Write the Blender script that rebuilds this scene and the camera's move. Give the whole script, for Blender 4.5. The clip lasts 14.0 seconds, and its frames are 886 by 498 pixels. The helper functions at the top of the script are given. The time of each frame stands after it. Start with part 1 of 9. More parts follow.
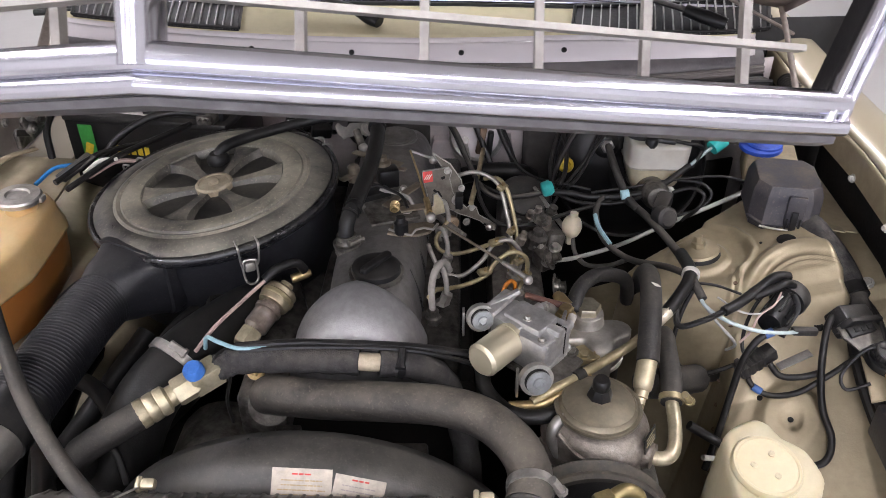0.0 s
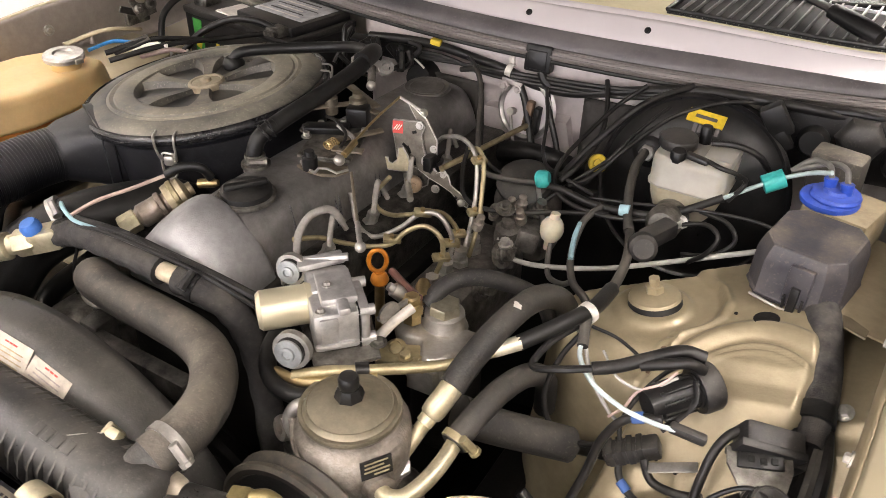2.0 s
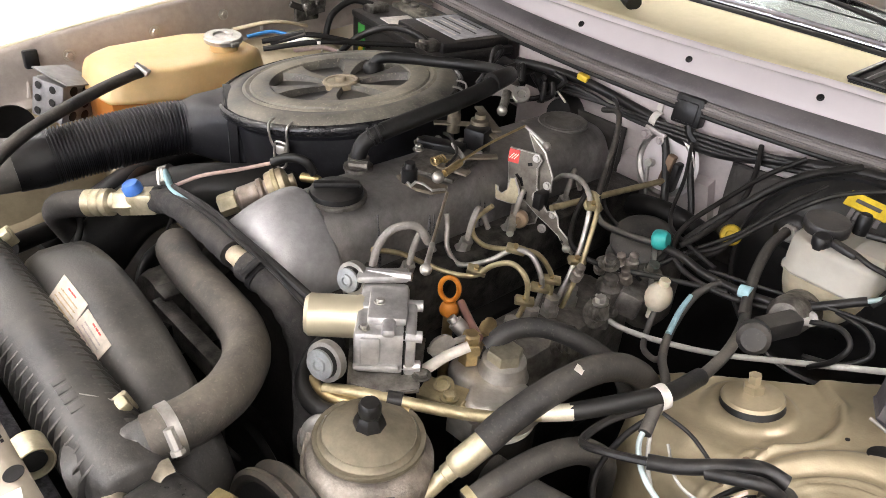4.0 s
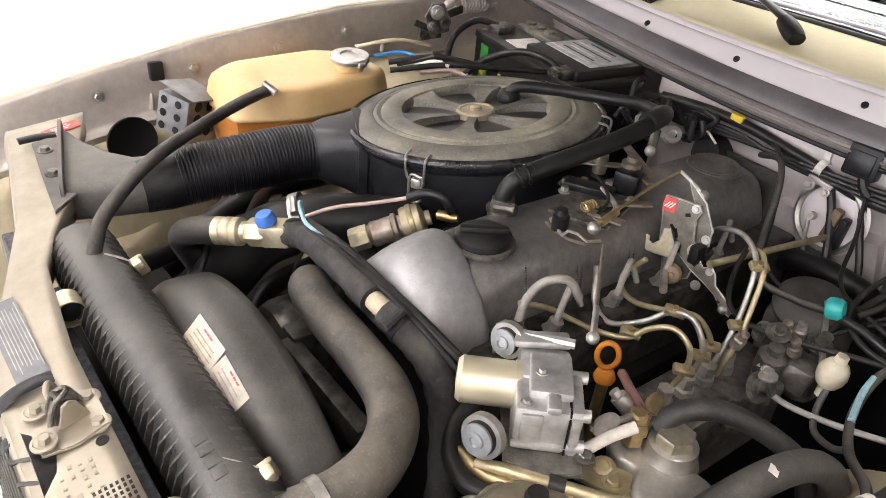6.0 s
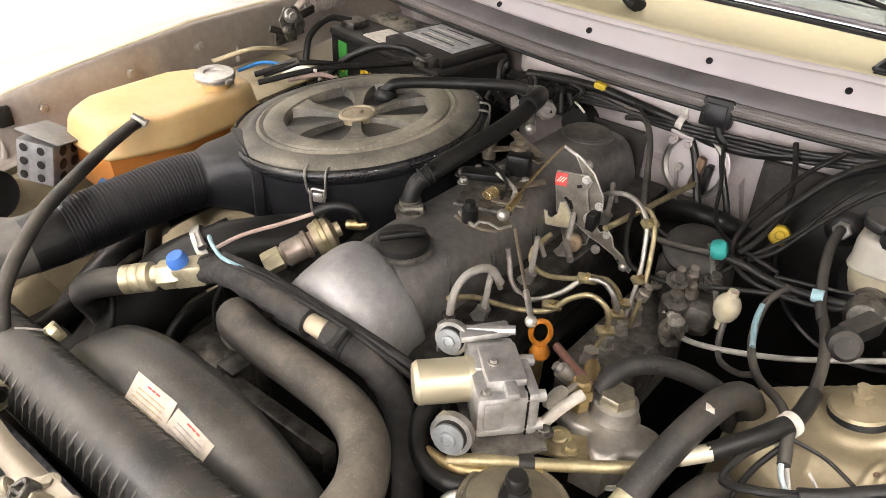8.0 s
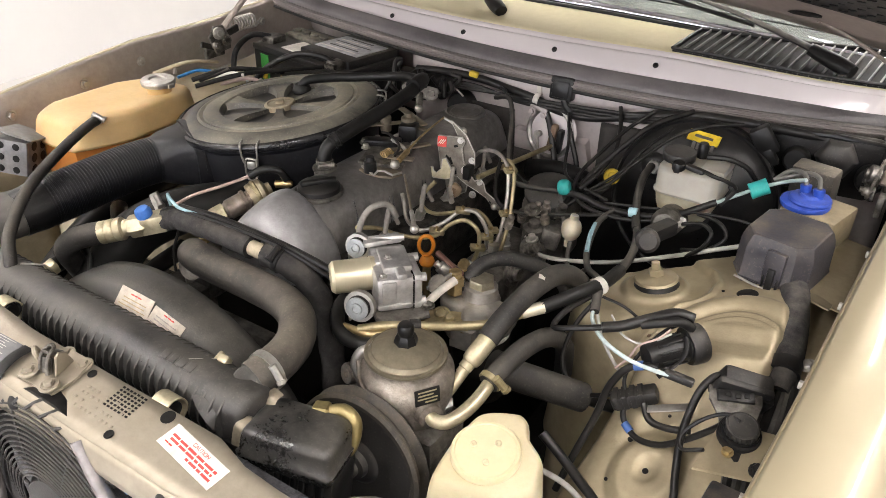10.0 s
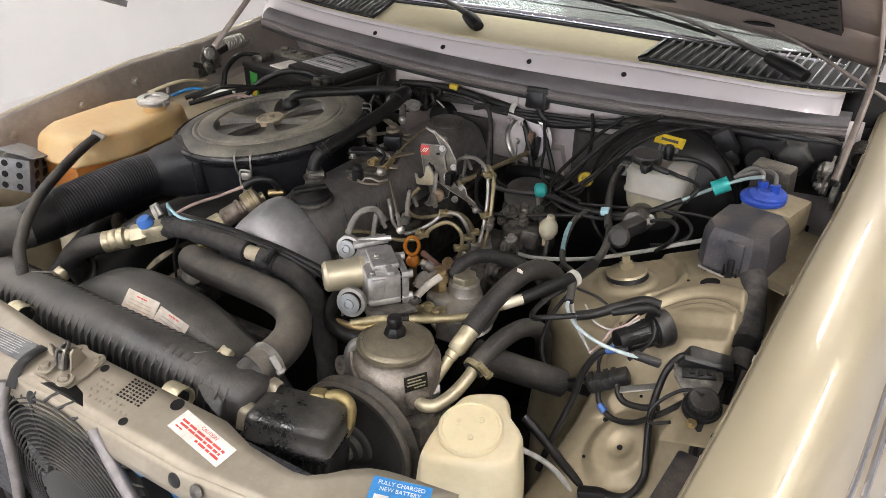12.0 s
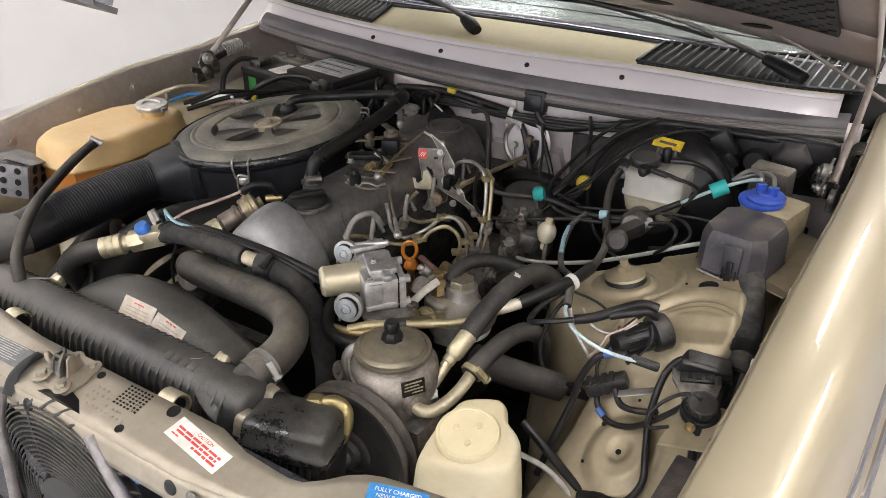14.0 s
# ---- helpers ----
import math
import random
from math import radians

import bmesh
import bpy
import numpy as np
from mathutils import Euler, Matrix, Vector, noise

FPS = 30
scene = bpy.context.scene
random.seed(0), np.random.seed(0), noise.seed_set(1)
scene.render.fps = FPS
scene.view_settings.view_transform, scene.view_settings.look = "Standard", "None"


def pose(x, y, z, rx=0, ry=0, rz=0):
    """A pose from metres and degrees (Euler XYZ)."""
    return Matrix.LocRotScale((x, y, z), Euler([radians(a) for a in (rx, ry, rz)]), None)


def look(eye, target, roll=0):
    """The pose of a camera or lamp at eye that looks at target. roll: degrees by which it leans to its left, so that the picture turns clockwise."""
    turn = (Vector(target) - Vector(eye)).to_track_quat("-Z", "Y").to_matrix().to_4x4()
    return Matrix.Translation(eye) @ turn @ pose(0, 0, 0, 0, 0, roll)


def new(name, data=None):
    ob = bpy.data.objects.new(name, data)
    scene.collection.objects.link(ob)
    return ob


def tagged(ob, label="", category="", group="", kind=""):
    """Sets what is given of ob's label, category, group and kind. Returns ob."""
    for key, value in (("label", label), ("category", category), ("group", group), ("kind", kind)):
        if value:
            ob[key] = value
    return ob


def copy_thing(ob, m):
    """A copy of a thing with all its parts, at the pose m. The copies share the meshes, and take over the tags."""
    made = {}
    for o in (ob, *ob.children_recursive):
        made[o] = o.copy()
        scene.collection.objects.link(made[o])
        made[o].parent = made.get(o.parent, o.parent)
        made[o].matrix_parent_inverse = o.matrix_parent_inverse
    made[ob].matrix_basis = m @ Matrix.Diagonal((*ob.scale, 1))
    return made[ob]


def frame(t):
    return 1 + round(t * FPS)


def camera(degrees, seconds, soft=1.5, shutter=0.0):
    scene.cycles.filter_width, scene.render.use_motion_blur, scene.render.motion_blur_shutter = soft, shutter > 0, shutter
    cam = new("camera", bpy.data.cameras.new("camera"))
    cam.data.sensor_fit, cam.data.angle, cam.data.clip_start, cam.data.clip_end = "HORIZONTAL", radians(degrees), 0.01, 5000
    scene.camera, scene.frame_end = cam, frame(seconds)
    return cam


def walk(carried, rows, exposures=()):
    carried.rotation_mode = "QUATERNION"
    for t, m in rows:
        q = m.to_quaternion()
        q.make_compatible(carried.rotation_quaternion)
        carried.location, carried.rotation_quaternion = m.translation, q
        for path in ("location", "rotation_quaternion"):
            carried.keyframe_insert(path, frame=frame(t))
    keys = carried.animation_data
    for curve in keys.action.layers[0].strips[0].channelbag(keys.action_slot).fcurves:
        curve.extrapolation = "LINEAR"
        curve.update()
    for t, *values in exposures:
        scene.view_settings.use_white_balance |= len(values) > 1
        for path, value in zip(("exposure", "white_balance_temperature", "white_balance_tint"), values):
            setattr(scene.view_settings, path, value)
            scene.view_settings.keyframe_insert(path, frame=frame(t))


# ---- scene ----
cam = camera(59.4, 14.0, 0.65, 0.15)
PATH = [
    (0, (0.088, -0.015, 1.465), (0.055, 1.657, 0.367), 0.1),
    (0.2, (0.139, -0.014, 1.453), (0.022, 1.652, 0.352), -0.6),
    (0.4, (0.204, -0.008, 1.439), (0.008, 1.646, 0.331), -0.8),
    (0.5, (0.221, -0.009, 1.426), (0.021, 1.649, 0.326), -0.0),
    (1, (0.379, 0.031, 1.397), (-0.022, 1.651, 0.294), 0.6),
    (1.5, (0.496, 0.143, 1.377), (-0.139, 1.675, 0.258), 0.9),
    (2, (0.579, 0.214, 1.373), (-0.262, 1.64, 0.252), 1.3),
    (2.2, (0.623, 0.244, 1.377), (-0.288, 1.63, 0.26), 1.5),
    (4.3, (0.614, 0.315, 1.332), (-0.614, 1.492, 0.28), 5.2),
    (4.5, (0.599, 0.315, 1.332), (-0.645, 1.476, 0.28), 5.3),
    (5, (0.556, 0.311, 1.33), (-0.724, 1.432, 0.278), 5.6),
    (5.5, (0.522, 0.306, 1.33), (-0.784, 1.393, 0.276), 5.8),
    (6, (0.497, 0.298, 1.332), (-0.817, 1.373, 0.276), 5.4),
    (6.5, (0.482, 0.295, 1.334), (-0.802, 1.4, 0.272), 4.6),
    (7, (0.469, 0.284, 1.344), (-0.74, 1.462, 0.27), 3.9),
    (7.5, (0.45, 0.271, 1.351), (-0.67, 1.523, 0.266), 2.9),
    (8, (0.453, 0.244, 1.369), (-0.579, 1.563, 0.277), 2.3),
    (8.5, (0.512, 0.195, 1.382), (-0.461, 1.56, 0.291), 2.0),
    (8.7, (0.542, 0.17, 1.389), (-0.412, 1.551, 0.302), 2.1),
    (10.8, (0.698, -0.01, 1.418), (-0.217, 1.463, 0.423), 1.1),
    (11, (0.705, -0.017, 1.423), (-0.208, 1.457, 0.426), 0.9),
    (11.5, (0.711, -0.022, 1.424), (-0.202, 1.458, 0.435), 0.6),
    (12, (0.706, -0.022, 1.423), (-0.205, 1.462, 0.439), 0.5),
    (12.5, (0.71, -0.024, 1.425), (-0.199, 1.465, 0.447), 0.5),
    (13, (0.716, -0.021, 1.425), (-0.196, 1.467, 0.447), 0.3),
    (13.5, (0.709, -0.021, 1.423), (-0.204, 1.466, 0.446), 0.2),
    (14, (0.71, -0.016, 1.424), (-0.208, 1.468, 0.446), 0.1),
]
EXPOSURES = [(0, -0.34, 6150, 15), (0.6, -0.04, 6250, 15), (1.5, 0.13, 6950, 13), (2.2, 0.24, 6900, 13), (4.5, 0.32, 6500, 11), (7.5, 0.28, 6700, 10.5), (8.5, 0.44, 7050, 10), (11, -0.34, 6450, 10), (14, -0.40, 6400, 10)]
walk(cam, [(t, look(eye, target, roll)) for t, eye, target, roll in PATH], EXPOSURES)

# ---------------------------------------------------------------- light
world = bpy.data.worlds.new("world")
scene.world = world
world.use_nodes = True
world.node_tree.nodes["Background"].inputs[0].default_value = (0.9, 0.95, 1.0, 1)
world.node_tree.nodes["Background"].inputs[1].default_value = 0.3
scene.view_settings.exposure = 0.0


# ---------------------------------------------------------------- mesh helpers
WORLD_OF = {}


def thing(name, at, label, category, group="", kind=""):
    """An Empty at the base of a thing whose parts are given in world coordinates."""
    ob = new(name)
    ob.empty_display_size = 0.02
    ob.location = at
    WORLD_OF[ob] = Matrix.Translation(at)
    return tagged(ob, label, category, group, kind)


def smooth_by_angle(me, degrees=40):
    bm = bmesh.new()
    bm.from_mesh(me)
    limit = radians(degrees)
    for f in bm.faces:
        f.smooth = True
    for e in bm.edges:
        if len(e.link_faces) == 2:
            e.smooth = e.calc_face_angle(0) < limit
    bm.to_mesh(me)
    bm.free()


def part(name, bm, material, parent=None, label="", category="", kind="", solid=0.0, angle=40):
    """Link a bmesh in world coordinates as one mesh object: a part under its parent, or a thing of its own."""
    bmesh.ops.recalc_face_normals(bm, faces=bm.faces[:])
    if parent is None:
        xs = [v.co for v in bm.verts]
        lo = Vector([min(c[i] for c in xs) for i in range(3)])
        hi = Vector([max(c[i] for c in xs) for i in range(3)])
        base = Matrix.Translation(((lo.x + hi.x) / 2, (lo.y + hi.y) / 2, lo.z))
    else:
        base = WORLD_OF[parent]
    bm.transform(base.inverted())
    me = bpy.data.meshes.new(name)
    bm.to_mesh(me)
    bm.free()
    smooth_by_angle(me, angle)
    me.materials.append(material)
    ob = new(name, me)
    if parent is None:
        ob.matrix_world = base
    else:
        ob.parent = parent
    WORLD_OF[ob] = base
    if solid:
        mod = ob.modifiers.new("thickness", "SOLIDIFY")
        mod.thickness, mod.offset = solid, 0.0
    return tagged(ob, label, category, "", kind)


def share(name, ob, offset, parent):
    """A repeat of a piece: a new object on the same mesh."""
    twin = new(name, ob.data)
    twin.parent = parent
    twin.matrix_basis = Matrix.Translation(offset)
    WORLD_OF[twin] = WORLD_OF[ob]
    return twin


def frame_of(direction, up=(0, 0, 1)):
    """A rotation whose z runs along the direction."""
    z = Vector(direction).normalized()
    u = Vector(up)
    if abs(z.dot(u)) > 0.98:
        u = Vector((0, 1, 0))
    x = u.cross(z).normalized()
    y = z.cross(x)
    return Matrix((x, y, z)).transposed().to_4x4()


def rot_between(ux, n):
    """A pose rotation with x along ux and z along n."""
    z = Vector(n).normalized()
    x = Vector(ux)
    x = (x - z * x.dot(z)).normalized()
    return Matrix((x, z.cross(x), z)).transposed().to_4x4()


def box(at, size, bevel=0.003, turn=(0, 0, 0), seg=2, taper=1.0):
    """A box with rounded edges about its centre; taper scales its top."""
    bm = bmesh.new()
    bmesh.ops.create_cube(bm, size=1)
    for v in bm.verts:
        k = taper if v.co.z > 0 else 1
        v.co = Vector((v.co.x * size[0] * k, v.co.y * size[1] * k, v.co.z * size[2]))
    if bevel:
        bmesh.ops.bevel(bm, geom=bm.edges[:], offset=min(bevel, min(size) * 0.45), segments=seg, affect="EDGES", profile=0.5)
    bm.transform(pose(*at, *turn))
    return bm


def lathe(profile, at=(0, 0, 0), axis=(0, 0, 1), seg=32, arc=360, up=(0, 0, 1), caps=True):
    """Turn a profile of (radius, height) about an axis; a profile that ends where it began makes a ring."""
    bm = bmesh.new()
    rows = []
    full = arc >= 360
    n = seg if full else seg + 1
    for r, h in profile:
        if r < 1e-5:
            rows.append([bm.verts.new((0, 0, h))])
        else:
            rows.append([bm.verts.new((r * math.cos(radians(arc) * i / seg), r * math.sin(radians(arc) * i / seg), h)) for i in range(n)])
    for a, b in zip(rows, rows[1:]):
        m = max(len(a), len(b))
        for i in range(m if full else m - 1):
            j = (i + 1) % m
            if len(a) == 1 and len(b) == 1:
                continue
            if len(a) == 1:
                bm.faces.new((a[0], b[i], b[j]))
            elif len(b) == 1:
                bm.faces.new((a[i], a[j], b[0]))
            else:
                bm.faces.new((a[i], a[j], b[j], b[i]))
    ring = tuple(profile[0]) == tuple(profile[-1])
    for row, end in ((rows[0], 0), (rows[-1], 1)):
        if len(row) > 2 and full and caps and not ring:
            bm.faces.new(row if end else row[::-1])
    bm.transform(Matrix.Translation(at) @ frame_of(axis, up))
    return bm


def spline(points, step=8):
    """A smooth line through the points."""
    p = [Vector(q) for q in points]
    if len(p) < 3:
        return p
    p = [p[0] * 2 - p[1]] + p + [p[-1] * 2 - p[-2]]
    out = []
    for a, b, c, d in zip(p, p[1:], p[2:], p[3:]):
        for k in range(step):
            t = k / step
            out.append(0.5 * (2 * b + (c - a) * t + (2 * a - 5 * b + 4 * c - d) * t * t + (3 * b - a - 3 * c + d) * t ** 3))
    out.append(p[-2])
    return out


def tube(points, r, seg=10, step=8, caps=True, wave=None, flat=1.0, straight=False):
    """A hose through the points; r is a radius or a function of the way from 0 to 1. wave = (length, depth) for a corrugated one."""
    line = [Vector(q) for q in points] if straight else spline(points, step)
    if wave:
        fine, total = [line[0]], 0
        for a, b in zip(line, line[1:]):
            n = max(1, int((b - a).length / (wave[0] / 6)))
            fine += [a.lerp(b, (k + 1) / n) for k in range(n)]
        line = fine
    bm = bmesh.new()
    rings, n = [], len(line)
    side = None
    run = 0.0
    for i, c in enumerate(line):
        d = (line[min(i + 1, n - 1)] - line[max(i - 1, 0)]).normalized()
        if i:
            run += (c - line[i - 1]).length
        if side is None:
            side = d.orthogonal().normalized() if flat == 1 else Vector((0, 0, 1)).cross(d).normalized()
        side = (side - d * side.dot(d)).normalized()
        other = d.cross(side)
        rad = r(i / (n - 1)) if callable(r) else r
        if wave:
            rad += wave[1] * math.sin(2 * math.pi * run / wave[0])
        rings.append([bm.verts.new(c + rad * (math.cos(2 * math.pi * k / seg) * side + flat * math.sin(2 * math.pi * k / seg) * other)) for k in range(seg)])
    for a, b in zip(rings, rings[1:]):
        for k in range(seg):
            bm.faces.new((a[k], a[(k + 1) % seg], b[(k + 1) % seg], b[k]))
    if caps:
        bm.faces.new(rings[0][::-1])
        bm.faces.new(rings[-1])
    return bm


def loft(rings, caps=True, closed=True):
    bm = bmesh.new()
    rows = [[bm.verts.new(p) for p in ring] for ring in rings]
    n = len(rows[0])
    for a, b in zip(rows, rows[1:]):
        for k in range(n if closed else n - 1):
            bm.faces.new((a[k], a[(k + 1) % n], b[(k + 1) % n], b[k]))
    if caps and closed:
        bm.faces.new(rows[0][::-1])
        bm.faces.new(rows[-1])
    return bm


def sheet(f, us, vs):
    """An open surface f(u, v)."""
    bm = bmesh.new()
    rows = [[bm.verts.new(f(u, v)) for v in vs] for u in us]
    for a, b in zip(rows, rows[1:]):
        for k in range(len(vs) - 1):
            bm.faces.new((a[k], a[k + 1], b[k + 1], b[k]))
    return bm


def slab(outline, thick, m=Matrix.Identity(4), bevel=0.0):
    """A flat plate with that outline in x and y, lifted by its thickness along z, then posed by m."""
    bm = bmesh.new()
    low = [bm.verts.new((x, y, 0)) for x, y in outline]
    top = [bm.verts.new((x, y, thick)) for x, y in outline]
    n = len(outline)
    bm.faces.new(low[::-1])
    lid = bm.faces.new(top)
    for k in range(n):
        bm.faces.new((low[k], low[(k + 1) % n], top[(k + 1) % n], top[k]))
    if bevel:
        bmesh.ops.bevel(bm, geom=list(lid.edges), offset=bevel, segments=2, affect="EDGES")
    bm.transform(m)
    return bm


def both(*bms):
    """Join several shapes into one mesh."""
    out = bmesh.new()
    for bm in bms:
        me = bpy.data.meshes.new("join")
        bm.to_mesh(me)
        bm.free()
        out.from_mesh(me)
        bpy.data.meshes.remove(me)
    return out


def lerp_table(table, v):
    return float(np.interp(v, [a for a, _ in table], [b for _, b in table]))


def steps(a, b, n):
    return [a + (b - a) * k / n for k in range(n + 1)]


def hexbolt(at, r=0.006, h=0.005, axis=(0, 0, 1)):
    """A hexagon head on a washer."""
    return both(lathe([(r * 1.5, 0), (r * 1.5, h * 0.25), (0, h * 0.25)], at, axis, 14), lathe([(r, h * 0.2), (r, h * 0.85), (r * 0.85, h), (0, h)], at, axis, 6))


def clamp(at, axis, r, w=0.009, screw=(0, 0, 1)):
    """A hose clamp: a band round the hose with its screw housing."""
    band = lathe([(r, -w / 2), (r + 0.0015, -w / 2), (r + 0.0015, w / 2), (r, w / 2)], at, axis, 24)
    s = Vector(screw).normalized()
    side = Vector(axis).normalized().cross(s)
    c = Vector(at) + s * (r + 0.005)
    screw_body = lathe([(0.0045, -0.009), (0.0045, 0.009), (0.006, 0.009), (0.006, 0.013), (0, 0.013)], c, side, 8)
    return both(band, screw_body)


# ---------------------------------------------------------------- materials
def mat(name, col, rough=0.5, metal=0.0, col2=None, scale=25.0, mix=0.5, bump=0.0, grain=220.0, dust=0.0, dustcol=(0.30, 0.26, 0.20), coat=0.0, trans=0.0, sss=0.0, ior=1.45, spec=0.5, mottle=0.22):
    m = bpy.data.materials.new(name)
    m.use_nodes = True
    nt = m.node_tree
    n, l = nt.nodes, nt.links
    b = n["Principled BSDF"]
    tc = n.new("ShaderNodeTexCoord")
    big = n.new("ShaderNodeTexNoise")
    big.inputs["Scale"].default_value, big.inputs["Detail"].default_value = scale, 6
    big.inputs["Roughness"].default_value = 0.62
    l.new(tc.outputs["Object"], big.inputs["Vector"])
    fine = n.new("ShaderNodeTexNoise")
    fine.inputs["Scale"].default_value, fine.inputs["Detail"].default_value = grain, 3
    l.new(tc.outputs["Object"], fine.inputs["Vector"])
    ramp = n.new("ShaderNodeValToRGB")
    ramp.color_ramp.elements[0].position, ramp.color_ramp.elements[1].position = 0.5 - 0.28 * (1.2 - mix), 0.5 + 0.28 * (1.2 - mix)
    c2 = col2 or tuple(c * 0.75 for c in col)
    ramp.color_ramp.elements[0].color, ramp.color_ramp.elements[1].color = (*c2, 1), (*col, 1)
    l.new(big.outputs["Fac"], ramp.inputs["Fac"])
    colour = ramp.outputs["Color"]
    # grime at the scale of a few millimetres
    mid = n.new("ShaderNodeTexNoise")
    mid.inputs["Scale"].default_value, mid.inputs["Detail"].default_value = 75, 5
    mid.inputs["Roughness"].default_value = 0.7
    l.new(tc.outputs["Object"], mid.inputs["Vector"])
    if mottle:
        mr = n.new("ShaderNodeMapRange")
        mr.inputs["From Min"].default_value, mr.inputs["From Max"].default_value = 0.3, 0.7
        mr.inputs["To Min"].default_value, mr.inputs["To Max"].default_value = 1 - mottle, 1 + mottle
        l.new(mid.outputs["Fac"], mr.inputs["Value"])
        tint = n.new("ShaderNodeVectorMath")
        tint.operation = "SCALE"
        l.new(colour, tint.inputs[0])
        l.new(mr.outputs["Result"], tint.inputs["Scale"])
        colour = tint.outputs["Vector"]
    rr = n.new("ShaderNodeMapRange")
    spread = 0.04 if coat else 0.22
    rr.inputs["To Min"].default_value, rr.inputs["To Max"].default_value = max(0.02, rough * (1 - spread)), min(1.0, rough * (1 + spread))
    l.new(fine.outputs["Fac"], rr.inputs["Value"])
    roughness = rr.outputs["Result"]
    if dust:
        geo = n.new("ShaderNodeNewGeometry")
        sep = n.new("ShaderNodeSeparateXYZ")
        l.new(geo.outputs["Normal"], sep.inputs[0])
        up = n.new("ShaderNodeMapRange")
        up.inputs["From Min"].default_value, up.inputs["From Max"].default_value = -0.1, 0.95
        l.new(sep.outputs["Z"], up.inputs["Value"])
        patch = n.new("ShaderNodeTexNoise")
        patch.inputs["Scale"].default_value, patch.inputs["Detail"].default_value = scale * 0.7, 8
        patch.inputs["Roughness"].default_value = 0.7
        l.new(tc.outputs["Object"], patch.inputs["Vector"])
        pr = n.new("ShaderNodeMapRange")
        pr.inputs["From Min"].default_value, pr.inputs["From Max"].default_value = 0.38, 0.64
        l.new(patch.outputs["Fac"], pr.inputs["Value"])
        a = n.new("ShaderNodeMath")
        a.operation = "MULTIPLY"
        l.new(up.outputs["Result"], a.inputs[0])
        l.new(pr.outputs["Result"], a.inputs[1])
        speck = n.new("ShaderNodeTexNoise")
        speck.inputs["Scale"].default_value, speck.inputs["Detail"].default_value = 330, 2
        l.new(tc.outputs["Object"], speck.inputs["Vector"])
        sr = n.new("ShaderNodeMapRange")
        sr.inputs["From Min"].default_value, sr.inputs["From Max"].default_value, sr.inputs["To Max"].default_value = 0.60, 0.70, 0.75
        l.new(speck.outputs["Fac"], sr.inputs["Value"])
        a2 = n.new("ShaderNodeMath")
        a2.operation = "MULTIPLY_ADD"
        a2.use_clamp = True
        a2.inputs[1].default_value = dust
        l.new(a.outputs[0], a2.inputs[0])
        sm_ = n.new("ShaderNodeMath")
        sm_.operation = "MULTIPLY"
        sm_.inputs[1].default_value = min(1.0, dust * 0.45)
        l.new(sr.outputs["Result"], sm_.inputs[0])
        l.new(sm_.outputs[0], a2.inputs[2])
        mx = n.new("ShaderNodeMix")
        mx.data_type = "RGBA"
        mx.inputs["B"].default_value = (*dustcol, 1)
        for s in mx.inputs:
            if s.type == "RGBA" and s.name == "A":
                l.new(colour, s)
            if s.type == "RGBA" and s.name == "B":
                s.default_value = (*dustcol, 1)
        l.new(a2.outputs[0], mx.inputs["Factor"])
        colour = [s for s in mx.outputs if s.type == "RGBA"][0]
        rm = n.new("ShaderNodeMath")
        rm.operation, rm.use_clamp = "MULTIPLY_ADD", True
        rm.inputs[1].default_value = 0.5
        l.new(a2.outputs[0], rm.inputs[0])
        l.new(roughness, rm.inputs[2])
        roughness = rm.outputs[0]
    l.new(colour, b.inputs["Base Color"])
    l.new(roughness, b.inputs["Roughness"])
    b.inputs["Metallic"].default_value = metal
    b.inputs["Specular IOR Level"].default_value = spec
    b.inputs["Coat Weight"].default_value = coat
    b.inputs["Coat Roughness"].default_value = 0.05
    b.inputs["Transmission Weight"].default_value = trans
    b.inputs["IOR"].default_value = ior
    if sss:
        b.inputs["Subsurface Weight"].default_value = sss
        b.inputs["Subsurface Radius"].default_value = (0.02, 0.012, 0.006)
    if bump:
        bp = n.new("ShaderNodeBump")
        bp.inputs["Strength"].default_value, bp.inputs["Distance"].default_value = bump, 0.0015
        hsum = n.new("ShaderNodeMath")
        hsum.operation = "MULTIPLY_ADD"
        hsum.inputs[1].default_value = 1.2
        l.new(mid.outputs["Fac"], hsum.inputs[0])
        l.new(fine.outputs["Fac"], hsum.inputs[2])
        l.new(hsum.outputs[0], bp.inputs["Height"])
        l.new(bp.outputs["Normal"], b.inputs["Normal"])
    return m


# Body paint for cowl lip and flange, with pale lilac light painted in.
PAINT_LIT_LILAC = mat("lilac_lit_body_paint", (0.68, 0.635, 0.64), 0.34, 0.05, (0.62, 0.575, 0.58), 8, 0.4, 0.03, 300, coat=0.5, mottle=0.0)
GRILLE_GREY = mat("warm_grey_grille_bars", (0.36, 0.34, 0.31), 0.45, 0.3, (0.30, 0.28, 0.26), 30)
PAINT_DULL = mat("dull_champagne_paint", (0.385, 0.324, 0.214), 0.36, 0.42, (0.29, 0.241, 0.153), 11, 0.6, 0.08, 300, 0.30, (0.25, 0.205, 0.14), mottle=0.10)
# Same body paint on the firewall, its cooler light mixed into the colour.
PAINT_COOL_LIT = mat("cool_lit_dusty_paint", (0.54, 0.49, 0.48), 0.40, 0.3, (0.44, 0.395, 0.385), 12, 0.4, 0.06, 300, 0.2, (0.40, 0.365, 0.345), mottle=0.10)
FENDER_PAINT = mat("polished_champagne_paint", (0.42, 0.365, 0.25), 0.38, 0.25, (0.40, 0.346, 0.237), 5, 0.3, 0.0, 400, coat=0.6, mottle=0.0)
